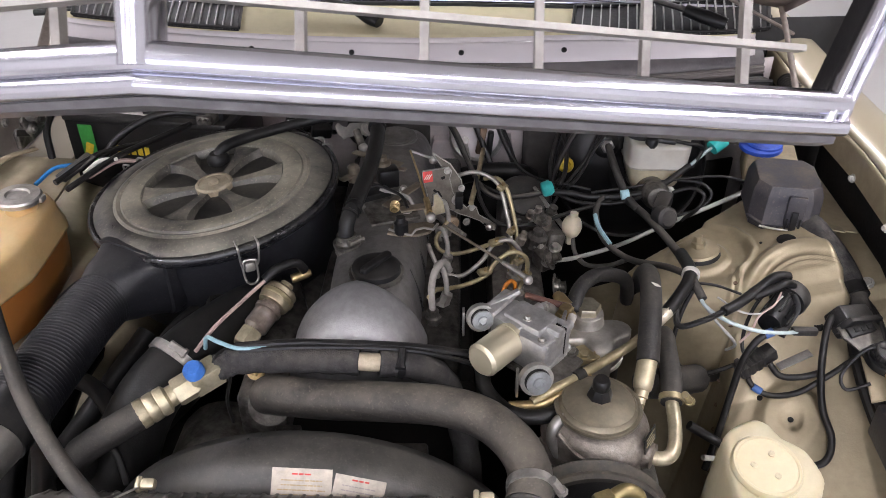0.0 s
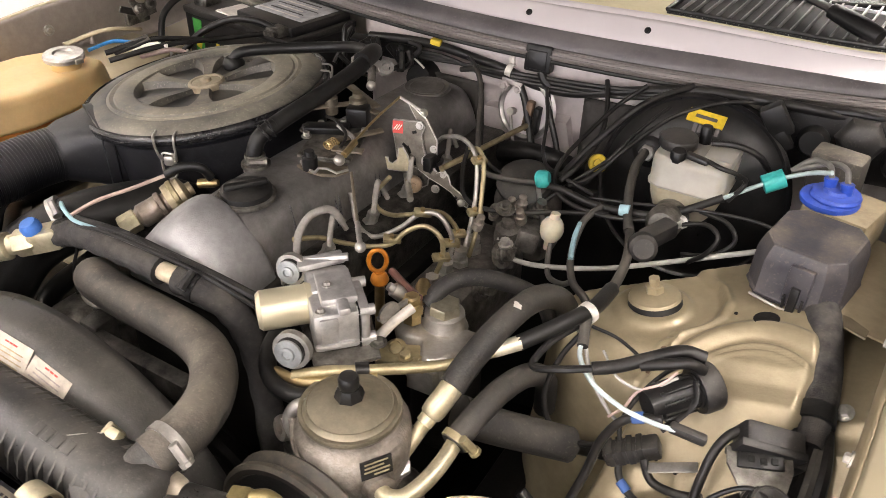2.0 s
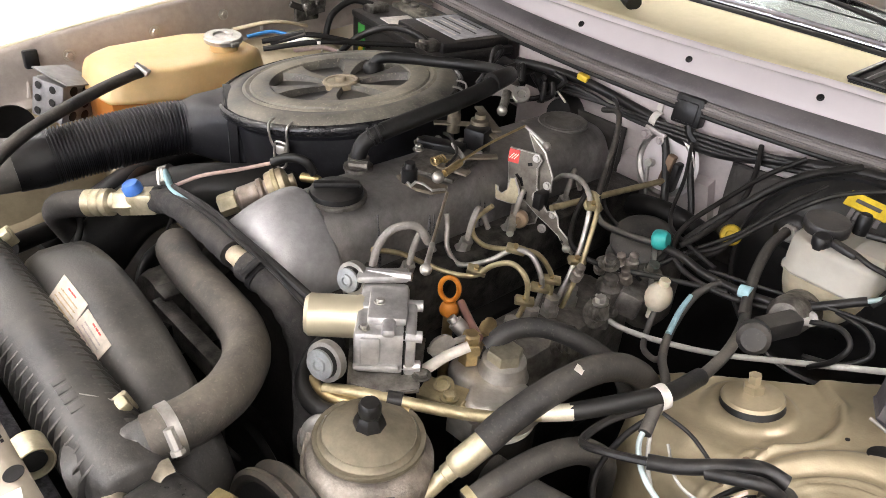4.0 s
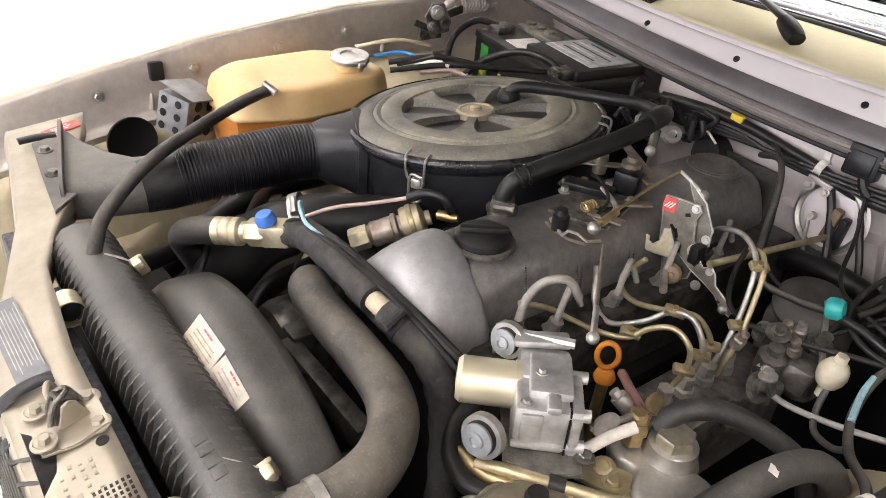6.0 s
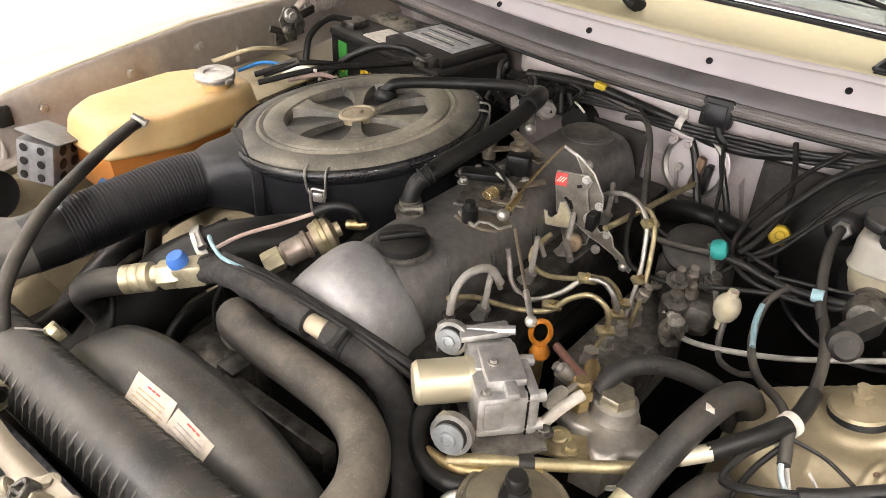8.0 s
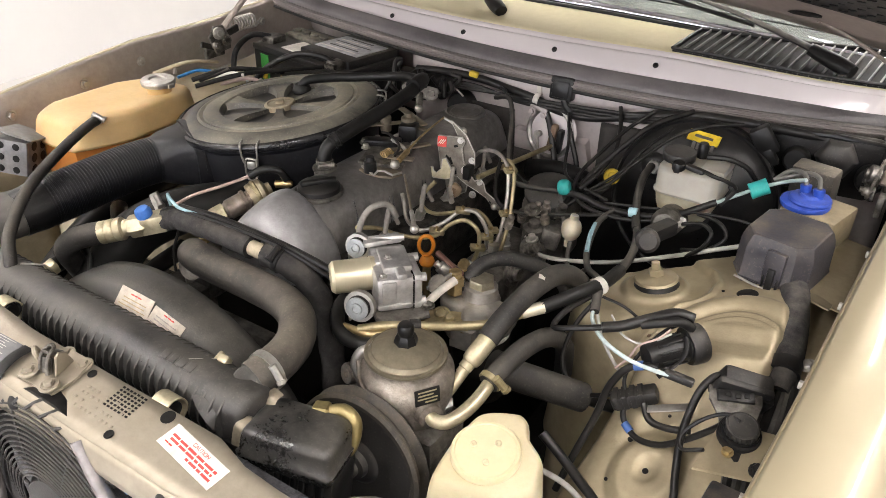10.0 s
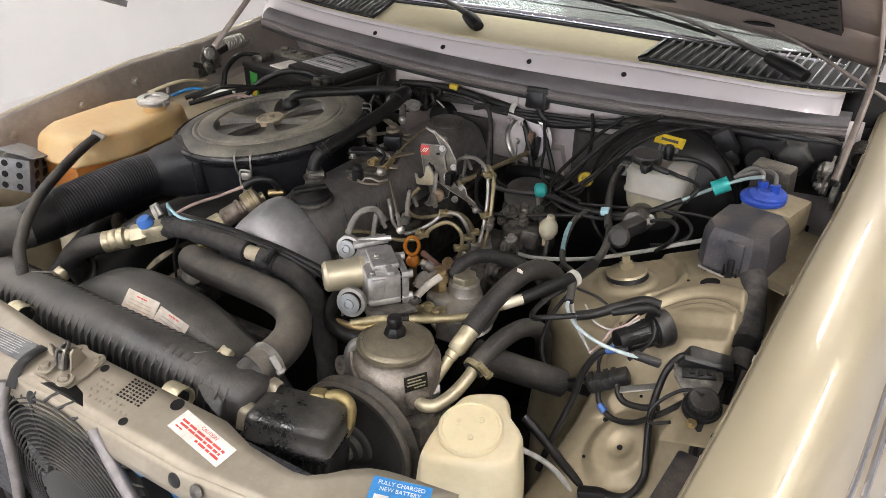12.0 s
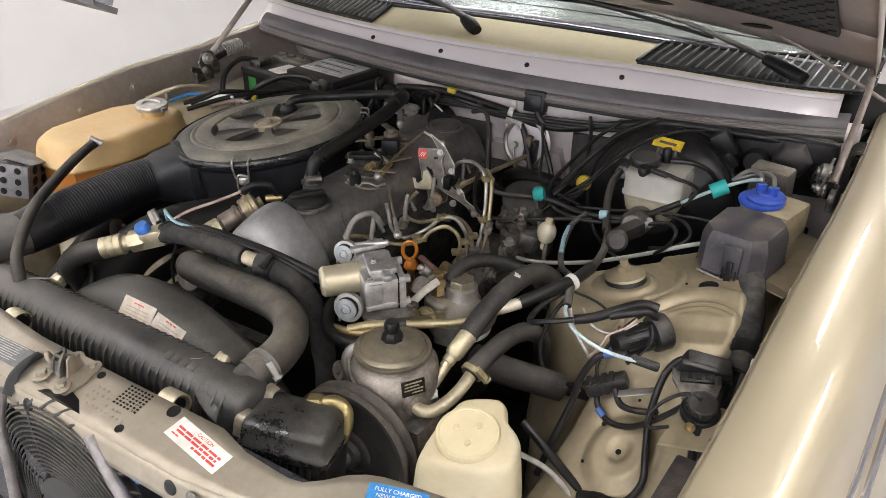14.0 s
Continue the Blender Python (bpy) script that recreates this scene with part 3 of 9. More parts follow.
# Matt black sheets paint the shaded gaps beside engine and booster.
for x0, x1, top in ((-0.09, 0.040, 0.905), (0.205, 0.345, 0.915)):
    part("firewall_gap_shade", sheet(lambda x, z: (x, seal_y(x) + 0.019 - 0.004 * smooth(0.0, 0.02, min(x - x0, x1 - x, top - z)), z), steps(x0, x1, 12), [0.77, 0.80, 0.84, 0.88, top - 0.015, top - 0.006, top]), FELT_AND_SHADE, body, "black sheet painted as a shaded gap on the firewall", solid=0.006)
# Unseen black sheet, added so the space below the intake stays dark.
part("intake_shade_sheet", sheet(lambda x, y: (x, y, 0.60 + 0.05 * (y - 0.5)), steps(-0.62, -0.26, 6), steps(0.44, 0.80, 6)), DARK, body, "added black sheet for the shade under the intake", solid=0.003)
# Added black boxes that block light through the gap under each arch.
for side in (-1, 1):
    part("arch_gap_block", box((XC + side * 0.335, 0.85, 0.40), (0.05, 0.95, 0.34), 0.01), DARK, body, "added black box closing the dark gap below the wheel arch")


# black sheets added for the shade behind the hinge and cowl end
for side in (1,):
    part("hinge_shade", both(sheet(lambda y, z: (XC + side * (0.672 if side < 0 else 0.695), y, z), steps(1.14, 1.42, 6), [0.70, 0.85, 0.945]), sheet(lambda x, z: (XC + side * x, 1.40, z), steps(0.60, 0.70, 3), [0.80, 0.9, 0.965])), DARK, body, "black sheet painted as the shade behind the bonnet hinge", solid=0.002)
part("cowl_end_shade", sheet(lambda x, z: (XC + x, 1.425 + 0.10 * (x - 0.6), z), steps(0.60, 0.84, 4), [0.55, 0.8, 0.95, 1.035]), DARK, body, "added black sheet closing the cowl end", solid=0.002)

# weather seal in its channel, lip and cowl
XS = steps(-0.64, 0.64, 40)
seal = thing("weather_seal", (XC, seal_y(XC) + 0.02, 0.945), "long dusty black rubber weather seal along the cowl", "weather seal")
seal_run = steps(-0.61, 0.658, 44)


def seal_at(x, dy, z):
    """The seal rises a little towards the battery's side."""
    rise = float(np.interp(x, [-0.62, -0.3, 0.0, 0.3, 0.62], [0.018, 0.018, 0.011, 0.005, 0.0]))
    return (XC + x, seal_y(XC + x) + dy + 0.3 * rise, z + rise)


part("channel", loft([[seal_at(x, dy, z) for dy, z in ((0.006, 0.9765), (0.003, 0.973), (0.001, 0.968), (0.001, 0.963), (0.004, 0.958), (0.012, 0.955), (0.036, 0.955), (0.036, 0.9765))] for x in seal_run]), SEAL, seal, "dusty rubber channel")
part("bulb", loft([[seal_at(x, dy, z) for dy, z in ((0.0075, 0.9775), (0.0085, 0.983), (0.014, 0.989), (0.024, 0.995), (0.032, 0.997), (0.036, 0.995), (0.036, 0.9775))] for x in seal_run]), SEAL_BULB, seal, "hollow rubber bulb")
for dy, z, r in ((0.0015, 0.9665, 0.0022), (0.0035, 0.9735, 0.0020)):
    part("ridge", tube([seal_at(x, dy, z) for x in seal_run], r, 8, 2), SEAL, seal, "moulded ridge")
part("bead", tube([seal_at(x, 0.003, 0.958) for x in seal_run], 0.0034, 8, 2), RUBBER_DARK, seal)
lip_sec = [(0.032, 0.978), (0.032, 0.988), (0.034, 0.999), (0.045, 1.010), (0.060, 1.027), (0.064, 1.029), (0.072, 1.028), (0.076, 1.036)]
def outer(x):
    """How far out towards the car's left side, from 0 to 1."""
    return smooth(0.26, 0.66, x)


def cowl_back(x):
    return 1.436 - 0.02 * (x / 0.66) ** 2


part("cowl_lip", sheet(lambda x, k: (XC + x, seal_y(XC + x) + lip_sec[k][0] * (1 - 0.5 * outer(x) * (k > 1)), lip_sec[k][1] - 0.012 * outer(x) * (k > 1)), XS, range(len(lip_sec))), PAINT_LIT_LILAC, body, "cowl lip with pale lilac light painted into its colour", solid=0.0015)


def cowl(x, t):
    y0, y1 = seal_y(XC + x) + 0.076 * (1 - 0.5 * outer(x)), cowl_back(XC + x)
    return (XC + x, y0 + (y1 - y0) * t, 1.036 - 0.012 * outer(x) * (1 - t) + 0.016 * t - 0.010 * (x / 0.66) ** 2 * t)


part("cowl_panel", sheet(cowl, XS, steps(0, 1, 10)), COWL_PAINT_LIT, body, "pale yellow cowl panel with light painted into its colour", solid=0.0015)
for hx, hy, hz in ((-0.269, 1.286, 1.021), (-0.094, 1.276, 1.026), (0.093, 1.272, 1.027), (0.270, 1.277, 1.022)):
    part("plug", lathe([(0.0048, -0.002), (0.0048, 0.001), (0.0036, 0.002), (0.0024, 0.0005), (0, 0.0005)], (hx, seal_y(hx) + 0.0505, 1.0178), (0, -0.75, 0.6), 14), RUBBER_DARK, body)

# air inlet grilles in the cowl
for side, x0, x1 in ((1, 0.305, 0.665), (-1, 0.275, 0.60)):
    grille = thing("cowl_vent", (XC + side * (x0 + x1) / 2, 1.37, 1.04), "black slatted air inlet grille in the cowl", "vent", "cowl vents")

    def on(x, t, lift):
        px = side * x
        y0 = seal_y(XC + px) + 0.076 * (1 - 0.5 * outer(px)) + 0.001
        wide = 0.100 * min(1.0, 0.72 + (x1 - x) * 3)
        skew = 0.0 if t < 0.5 else 0.02
        xx = px + side * skew * 0.8
        y = y0 + wide * t
        front, back = seal_y(XC + xx) + 0.076 * (1 - 0.5 * outer(xx)), cowl_back(XC + xx)
        return Vector((XC + xx, y, cowl(xx, (y - front) / (back - front))[2] + 0.002 + lift))
    part("base", loft([[on(x, 0, 0.003), on(x, 1, 0.004), on(x, 1, 0.001), on(x, 0, 0.0)] for x in steps(x0, x1, 14)]), DARK, grille)
    part("frame", both(tube([on(x, 0, 0.006) for x in steps(x0, x1, 14)], 0.0032, 8, 2), tube([on(x, 1, 0.007) for x in steps(x0, x1, 14)], 0.0032, 8, 2), tube([on(x0, 0, 0.006), on(x0, 1, 0.007)], 0.0032, 8), tube([on(x1, 0, 0.006), on(x1, 1, 0.007)], 0.0032, 8)), PLASTIC, grille)
    for k, x in enumerate(steps(x0, x1, 22)[1:-1]):
        a, b = on(x, 0.0, 0.007), on(x, 1.0, 0.009)
        part("slat", loft([[a + Vector((-0.0009, 0, 0.001)), a + Vector((0.0009, 0, 0.001)), a + Vector((0.0009, 0, -0.006)), a + Vector((-0.0009, 0, -0.006))], [b + Vector((-0.0012, 0, 0)), b + Vector((0.0012, 0, 0)), b + Vector((0.0012, 0, -0.006)), b + Vector((-0.0012, 0, -0.006))]]), SLAT, grille)

# windscreen with its bright trim
screen = thing("windscreen", (XC, 1.42, 1.046), "greenish windscreen glass behind the cowl", "windscreen")
part("pane", sheet(lambda x, t: (XC + x, cowl_back(XC + x) + 0.03 + 0.60 * t, 1.046 + 0.34 * t - 0.012 * (x / 0.66) ** 2), steps(-0.68, 0.68, 16), steps(0, 1, 6)), GLASS, screen, "greenish glass pane", solid=0.004)
part("windscreen_trim", tube([(XC + x, cowl_back(XC + x) + 0.018, 1.058 - 0.012 * (x / 0.66) ** 2) for x in steps(-0.68, 0.68, 16)], 0.0085, 10, 2), CHROME, None, "bright chrome trim strip under the windscreen", "trim")
part("windscreen_seal", tube([(XC + x, cowl_back(XC + x) + 0.002, 1.052 - 0.012 * (x / 0.66) ** 2) for x in steps(-0.68, 0.68, 16)], 0.006, 10, 2), RUBBER_DARK, None, "black rubber windscreen seal", "seal")
part("dashboard", box((XC, 1.95, 1.0), (1.34, 0.6, 0.12), 0.03), PLASTIC, None, "dark dashboard top behind the windscreen", "dashboard")

# wipers
for pts in ([(0.548, 1.354, 1.050), (0.47, 1.388, 1.068), (0.32, 1.455, 1.090), (0.14, 1.50, 1.106), (-0.03, 1.535, 1.118)], [(-0.056, 1.340, 1.052), (-0.10, 1.366, 1.068), (-0.24, 1.425, 1.088), (-0.42, 1.47, 1.10), (-0.56, 1.50, 1.11)]):
    w = thing("wiper", pts[0], "black windscreen wiper resting on the glass", "wiper", "windscreen wipers")
    part("arm", tube(pts[:4], lambda t: 0.0115 - 0.0075 * t, 10, 6, flat=0.55), PLASTIC_DUSTY, w)
    p = [Vector(q) for q in pts]
    d = p[1] - p[0]
    part("boot", tube([p[0] - d * 0.12, p[0] + d * 0.25, p[0] + d * 0.75], lambda t: 0.0125 + 0.003 * math.sin(math.pi * t), 14, 6, flat=0.8), RUBBER_DARK, w, "black rubber boot over the pivot")
    part("blade", tube([p[2] + Vector((0.06, -0.004, -0.020)), p[3] + Vector((0, -0.004, -0.014)), p[-1] + Vector((-0.1, 0.0, -0.010))], 0.004, 6, 6), RUBBER_DARK, w)

# ---------------------------------------------------------------- bonnet, part open above the bay
TH = radians(25.5)
H_O = Vector((XC, 1.405, 1.125))
H_U, H_N = Vector((0, -math.cos(TH), math.sin(TH))), Vector((0, -math.sin(TH), -math.cos(TH)))
H_L = 1.075


def hood_at(x, u, n):
    """x across, u metres from the hinge edge forward, n metres below the skin; the bonnet droops to its sides."""
    return H_O + Vector((x, 0, 0)) + H_U * u + H_N * n


def droop(x, u):
    return 0.062 * (x / 0.67) ** 2 * (1 - 0.6 * u / H_L)


def hood_half(u):
    return 0.675 - 0.03 * (u / H_L) ** 2


hood = thing("bonnet", tuple(H_O), "half-open champagne bonnet with grille and dark insulation pad", "bonnet")
hood_xs = steps(-1, 1, 24)
part("skin", sheet(lambda s, u: hood_at(s * hood_half(u), u + 0.03 * (1 - s * s) * (u / H_L), droop(s * 0.67, u) - 0.016), hood_xs, steps(0, H_L, 16)), FENDER_PAINT, hood, "pale champagne outer skin", solid=0.002)
rim = []
for a, b in (((-1, 0.0), (1, 0.0)), ((-1, H_L), (1, H_L)), ((-1, 0), (-1, H_L)), ((1, 0), (1, H_L))):
    rim.append((a, b))
part("inner_frame", both(
    sheet(lambda s, u: hood_at(s * hood_half(u), u, droop(s * 0.67, u) + 0.0), hood_xs, steps(0.0, 0.19, 4)),
    sheet(lambda s, u: hood_at(s * hood_half(u), u + 0.03 * (1 - s * s), droop(s * 0.67, u)), hood_xs, steps(0.93, H_L, 3)),
    *[sheet(lambda s, u: hood_at(sd * (hood_half(u) - 0.075 * s), u, droop(hood_half(u) - 0.075 * s, u)), steps(0, 1, 3), steps(0.19, 0.93, 8)) for sd in (-1, 1)],
    *[sheet(lambda s, u: hood_at(sd * (hood_half(u) + 0.002), u, droop(0.67, u) - 0.018 + 0.03 * s), steps(0, 1, 2), steps(0, H_L, 12)) for sd in (-1, 1)]), HOOD_INNER_SHADED, hood, "inner frame with oval holes, shade painted in as brown", solid=0.0015)
part("insulation_pad", sheet(lambda s, u: hood_at(s * (hood_half(u) - 0.05), u, droop(s * (hood_half(u) - 0.05), u) + 0.006 + 0.002 * math.sin(60 * u)), hood_xs, steps(0.17, 0.95, 12)), FELT_AND_SHADE, hood, "black perforated insulation pad", solid=0.008)
for sx in (-0.50, -0.33, -0.16, 0.16, 0.33, 0.50):
    o = hood_at(sx, 0.085, droop(sx, 0.085) + 0.002)
    bm = lathe([(0.021, -0.001), (0.0235, 0.0), (0.021, 0.001), (0, 0.0005)], (0, 0, 0), (0, 0, 1), 20)
    bm.transform(Matrix.Translation(o) @ frame_of(H_N, (1, 0, 0)) @ Matrix.Diagonal((0.5, 1.3, 1, 1)))
    part("hole", bm, DARK, hood)
for r in range(14):
    for c in range(17):
        sx, u = 0.22 + c * 0.024 + (r % 2) * 0.012, 0.19 + r * 0.016
        o = hood_at(sx, u, droop(sx, u) + 0.0115)
        bm = box((0, 0, 0), (0.004, 0.011, 0.0015), 0)
        bm.transform(Matrix.Translation(o) @ frame_of(H_N, (1, 0, 0)))
        part("slit", bm, DARK, hood)

# radiator grille in its chrome surround, hanging from the bonnet's front edge
G_X, G_HALF, G_H, G_V = -0.02, 0.268, 0.280, 0.074


def gr(s, a, n):
    """s: -1 to 1 across; a: forward of the grille plane, which is bent in the middle; n: down from the bonnet."""
    return hood_at(G_X - XC + s * G_HALF, H_L + 0.010 + G_V * (1 - abs(s)) + a, n + 0.010 * min(1.0, abs(s)) * n / G_H)


def roll(a0, b0, ra, rb, start, end, n=7):
    return [(a0 + ra * math.cos(radians(q)), b0 + rb * math.sin(radians(q))) for q in steps(start, end, n)]


FRAME = roll(0.004, -0.003, 0.0060, 0.0060, -120, 55) + roll(0.0035, 0.0055, 0.0050, 0.0042, -55, 100) + [(-0.014, 0.0095), (-0.014, -0.009)]
grille = part("grille", both(
    *[loft([[gr(side * (1 + 0.48 * (G_H - n) / G_HALF), a, n) + Vector((side * b * 0.75, 0, 0)) for a, b in FRAME] for n in (0.01, 0.10, 0.20, G_H - 0.012, G_H + 0.004)]) for side in (-1, 1)],
    *[loft([[gr(s, a, G_H + b) for a, b in FRAME] for s in rng]) for rng in (steps(-1.025, 0, 6), steps(0, 1.025, 6))],
    loft([[gr(0, a, n) + Vector((b, 0, 0)) for a, b in ((0.006, -0.006), (0.011, -0.0035), (0.0125, 0.0), (0.011, 0.0035), (0.006, 0.006), (-0.012, 0.005), (-0.012, -0.005))] for n in (0.01, G_H)])), CHROME, hood, "chrome grille surround with a middle bar", angle=65)
part("lower_edge", loft([[gr(s, a, G_H + b) for a, b in ((-0.001, 0.0098), (-0.003, 0.0128), (-0.02, 0.0138), (-0.02, 0.0098))] for s in steps(-1.02, 1.02, 12)]), mat("dull_grille_edge", (0.16, 0.155, 0.16), 0.35, 0.6, (0.11, 0.105, 0.11), 30), grille, "dull grey underside strip of the grille")
for k in range(10):
    n = 0.018 + k * 0.0262
    part("bar", loft([[gr(s * 0.96, a - 0.008, n + b) for a, b in ((0.004, -0.0013), (0.004, 0.0013), (-0.006, 0.001), (-0.006, -0.001))] for s in steps(-1, 1, 8)]), GRILLE_GREY, grille)
for k in range(-5, 6):
    if k:
        part("upright", loft([[gr(k * 0.176, b - 0.026, n) + Vector((a, 0, 0)) for a, b in ((-0.0018, 0.004), (0.0018, 0.004), (0.0018, -0.003), (-0.0018, -0.003))] for n in (0.01, G_H - 0.01)]), GRILLE_GREY, grille)

# bonnet hinges with their stays
GREASY = mat("greasy_hinge_steel", (0.07, 0.063, 0.055), 0.4, 0.5, (0.03, 0.027, 0.024), 40, 0.6, 0.2, 400)
STAY = mat("taupe_painted_stay", (0.22, 0.185, 0.16), 0.42, 0.3, (0.15, 0.125, 0.105), 40, 0.5, 0.08, 300, mottle=0.2)
for side, hx, HY in ((-1, -0.612, 0.0), (1, 0.648, 0.05)):
    h = thing("lift_mechanism", (hx, 1.13 + HY, 0.93), "greasy steel bonnet hinge with coil spring", "hinge", "bonnet hinges")
    part("bracket", both(slab([(-0.022, -0.024), (0.018, -0.028), (0.026, -0.006), (0.018, 0.022), (-0.006, 0.028), (-0.026, 0.012)], 0.004, Matrix.Translation((hx - side * 0.010, 1.135 + HY, 0.950)) @ rot_between((0, 1, 0.2), (-side, 0, 0.15)), 0.001), box((hx + side * 0.004, 1.130 + HY, 0.925), (0.010, 0.05, 0.03), 0.003)), CAST_DULL, h)
    for k, (dy, dz, r) in enumerate(((-0.006, 0.010, 0.0125), (0.012, -0.008, 0.011), (-0.016, -0.012, 0.008))):
        part("pivot", lathe([(r, -0.008), (r, 0.004), (r * 0.8, 0.006), (r * 0.55, 0.0065), (r * 0.5, 0.010), (0, 0.010)], (hx - side * 0.016, 1.135 + HY + dy, 0.953 + dz), (-side, -0.2, 0.15), 18), CAST_DULL if k or side > 0 else STEEL, h)
    part("link_arm", both(box((hx + side * 0.004, 1.165 + HY, 0.950), (0.006, 0.075, 0.016), 0.003, (12, 0, 0)), box((hx - side * 0.008, 1.110 + HY, 0.938), (0.005, 0.050, 0.012), 0.003, (-24, 0, 0))), GREASY, h, "greasy dark link arms")
    if side < 0:
        part("stay", tube([(hx, 1.140, 0.955), (hx, 1.205, 1.000), (hx, 1.285, 1.055), (hx, 1.352, 1.100)], 0.0095, 10, 4, flat=0.3), STAY, h, "flat painted stay bar")
    else:
        part("stay", tube([(hx, 1.175, 0.952), (hx + 0.004, 1.25, 0.995), (hx + 0.007, 1.33, 1.046), (hx + 0.004, 1.372, 1.078)], 0.0055, 10, 4, flat=0.45), STAY, h, "flat painted stay bar")
        part("spring_rod", tube([(0.681, 1.355, 1.030), (0.615, 1.352, 1.062), (0.545, 1.350, 1.096), (0.49, 1.345, 1.118)], 0.0032, 8), STAY, h, "thin spring rod")
    coil = [(hx + side * 0.022 + 0.0145 * math.cos(a), 1.205 + HY + 0.0012 * a, 0.958 + 0.0145 * math.sin(a)) for a in steps(0, 2 * math.pi * 8, 110)]
    part("spring", tube(coil, 0.0021, 6, 1), GREASY if side > 0 else STEEL, h, "coiled steel spring")

# radiator support, swept back at both ends
SUPPORT_FRONT = [(-0.64, 0.432), (-0.57, 0.424), (-0.38, 0.393), (-0.25, 0.355), (-0.15, 0.326), (-0.06, 0.3150), (0.20, 0.3147), (0.30, 0.328), (0.38, 0.356), (0.45, 0.384)]
SUPPORT_BACK = [(-0.64, 0.536), (-0.50, 0.490), (-0.40, 0.462), (-0.33, 0.424), (-0.25, 0.394), (-0.10, 0.380), (0.2, 0.380), (0.245, 0.367), (0.300, 0.364), (0.321, 0.369), (0.337, 0.388), (0.350, 0.403), (0.368, 0.414), (0.392, 0.420), (0.45, 0.430)]


def support(x, t):
    y0, y1 = lerp_table(SUPPORT_FRONT, x), lerp_table(SUPPORT_BACK, x)
    return (x, y0 + (y1 - y0) * t, 0.862 + 0.011 * t - 0.009 * smooth(0.18, 0.46, x - 0.04) - 0.004 * smooth(-0.15, -0.40, x))


def support_z(x, y):
    y0, y1 = support(x, 0)[1], support(x, 1)[1]
    return support(x, (y - y0) / (y1 - y0))[2]


sx_ = steps(-0.63, 0.448, 74)
sup = part("radiator_support", both(sheet(support, sx_, steps(0, 1, 5)), sheet(lambda x, t: (x, support(x, 0)[1] - 0.006 * (1 - (1 - t) ** 2), support(x, 0)[2] - 0.032 * t), sx_, steps(0, 1, 4)), sheet(lambda x, t: (x, support(x, 1)[1], support(x, 1)[2] - 0.03 * t), sx_, steps(0, 1, 2))), SUPPORT_PAINT, body, "beige painted radiator support panel", solid=0.0016, angle=50)
# Unseen black box and tray, added to keep the underside in shade.
part("lower_crossmember", box((XC, 0.40, 0.36), (1.1, 0.09, 0.12), 0.01), DARK, body, "added dark lower crossmember")
part("shade_tray", box((XC, 0.85, 0.24), (1.36, 1.1, 0.03), 0.01), DARK, body, "added black tray keeping the bay's underside dark")
# ---------------------------------------------------------------- engine
RESERVOIR = mat("cloudy_white_plastic", (0.35, 0.332, 0.29), 0.36, 0, (0.29, 0.273, 0.235), 14, 0.4, 0.02, 200, 0.1, (0.40, 0.37, 0.32), sss=0.2, mottle=0.05)
COVER_DARK = mat("dark_cover_aluminium", (0.16, 0.16, 0.168), 0.28, 0.7, (0.06, 0.06, 0.062), 25, 0.4, 0.1, 500)
GRIMY = mat("oily_cast_iron", (0.09, 0.084, 0.075), 0.42, 0.5, (0.012, 0.011, 0.010), 55, 0.65, 0.3, 450, 0.12, (0.08, 0.07, 0.055), spec=0.35)
DOME = mat("satin_aluminium", (0.40, 0.395, 0.40), 0.48, 0.7, (0.27, 0.265, 0.265), 14, 0.45, 0.12, 600, 0.2, (0.26, 0.25, 0.235), mottle=0.16)
engine = thing("engine_block", (XC, 0.9, 0.26), "oily dark four-cylinder diesel engine block", "engine")
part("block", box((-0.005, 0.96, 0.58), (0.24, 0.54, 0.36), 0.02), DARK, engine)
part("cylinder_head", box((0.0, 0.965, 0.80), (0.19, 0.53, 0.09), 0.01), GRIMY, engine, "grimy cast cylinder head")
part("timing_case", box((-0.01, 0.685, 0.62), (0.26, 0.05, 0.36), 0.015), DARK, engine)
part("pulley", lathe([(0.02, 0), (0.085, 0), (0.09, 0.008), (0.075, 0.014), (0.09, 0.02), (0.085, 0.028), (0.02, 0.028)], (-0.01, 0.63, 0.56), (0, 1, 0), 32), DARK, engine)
part("thermostat_housing", both(box((-0.135, 0.66, 0.80), (0.06, 0.06, 0.07), 0.012), lathe([(0.024, 0), (0.024, 0.04), (0, 0.04)], (-0.125, 0.655, 0.815), (0.1, -0.9, 0.45), 20)), CAST_DULL, engine, "cast thermostat housing")


def cover_ring(y, wl, wr, h, n, z0, cx=-0.015, flare=0.0, pts=32):
    """Half ring over the camshaft: wl and wr are its widths to either side; flare spreads the foot of its injector side."""
    ring = []
    for k in range(pts + 1):
        a = math.pi * k / pts
        c, s = math.cos(a), math.sin(a)
        up = abs(s) ** (2 / n)
        w = wr + flare * (1 - up) if c > 0 else wl
        ring.append((cx + w * math.copysign(abs(c) ** (2 / n), c), y, z0 + h * up))
    return ring


cover = thing("valve_cover", (-0.015, 0.95, 0.83), "grey aluminium valve cover with a bright rounded front", "valve cover")
rings = [(0.720, 0.052, 0.046, 0.070, 3.6), (0.745, 0.054, 0.049, 0.078, 4.2), (0.80, 0.055, 0.050, 0.080, 4.6), (1.0, 0.056, 0.052, 0.078, 4.6), (1.18, 0.057, 0.054, 0.075, 4.4), (1.205, 0.056, 0.053, 0.071, 4.0), (1.218, 0.052, 0.048, 0.058, 3.2), (1.224, 0.045, 0.042, 0.03, 2.6)]
part("cover_body", loft([cover_ring(y, wl, wr, h, n, 0.838, -0.016, 0.013) for y, wl, wr, h, n in rings]), COVER, cover, angle=60)
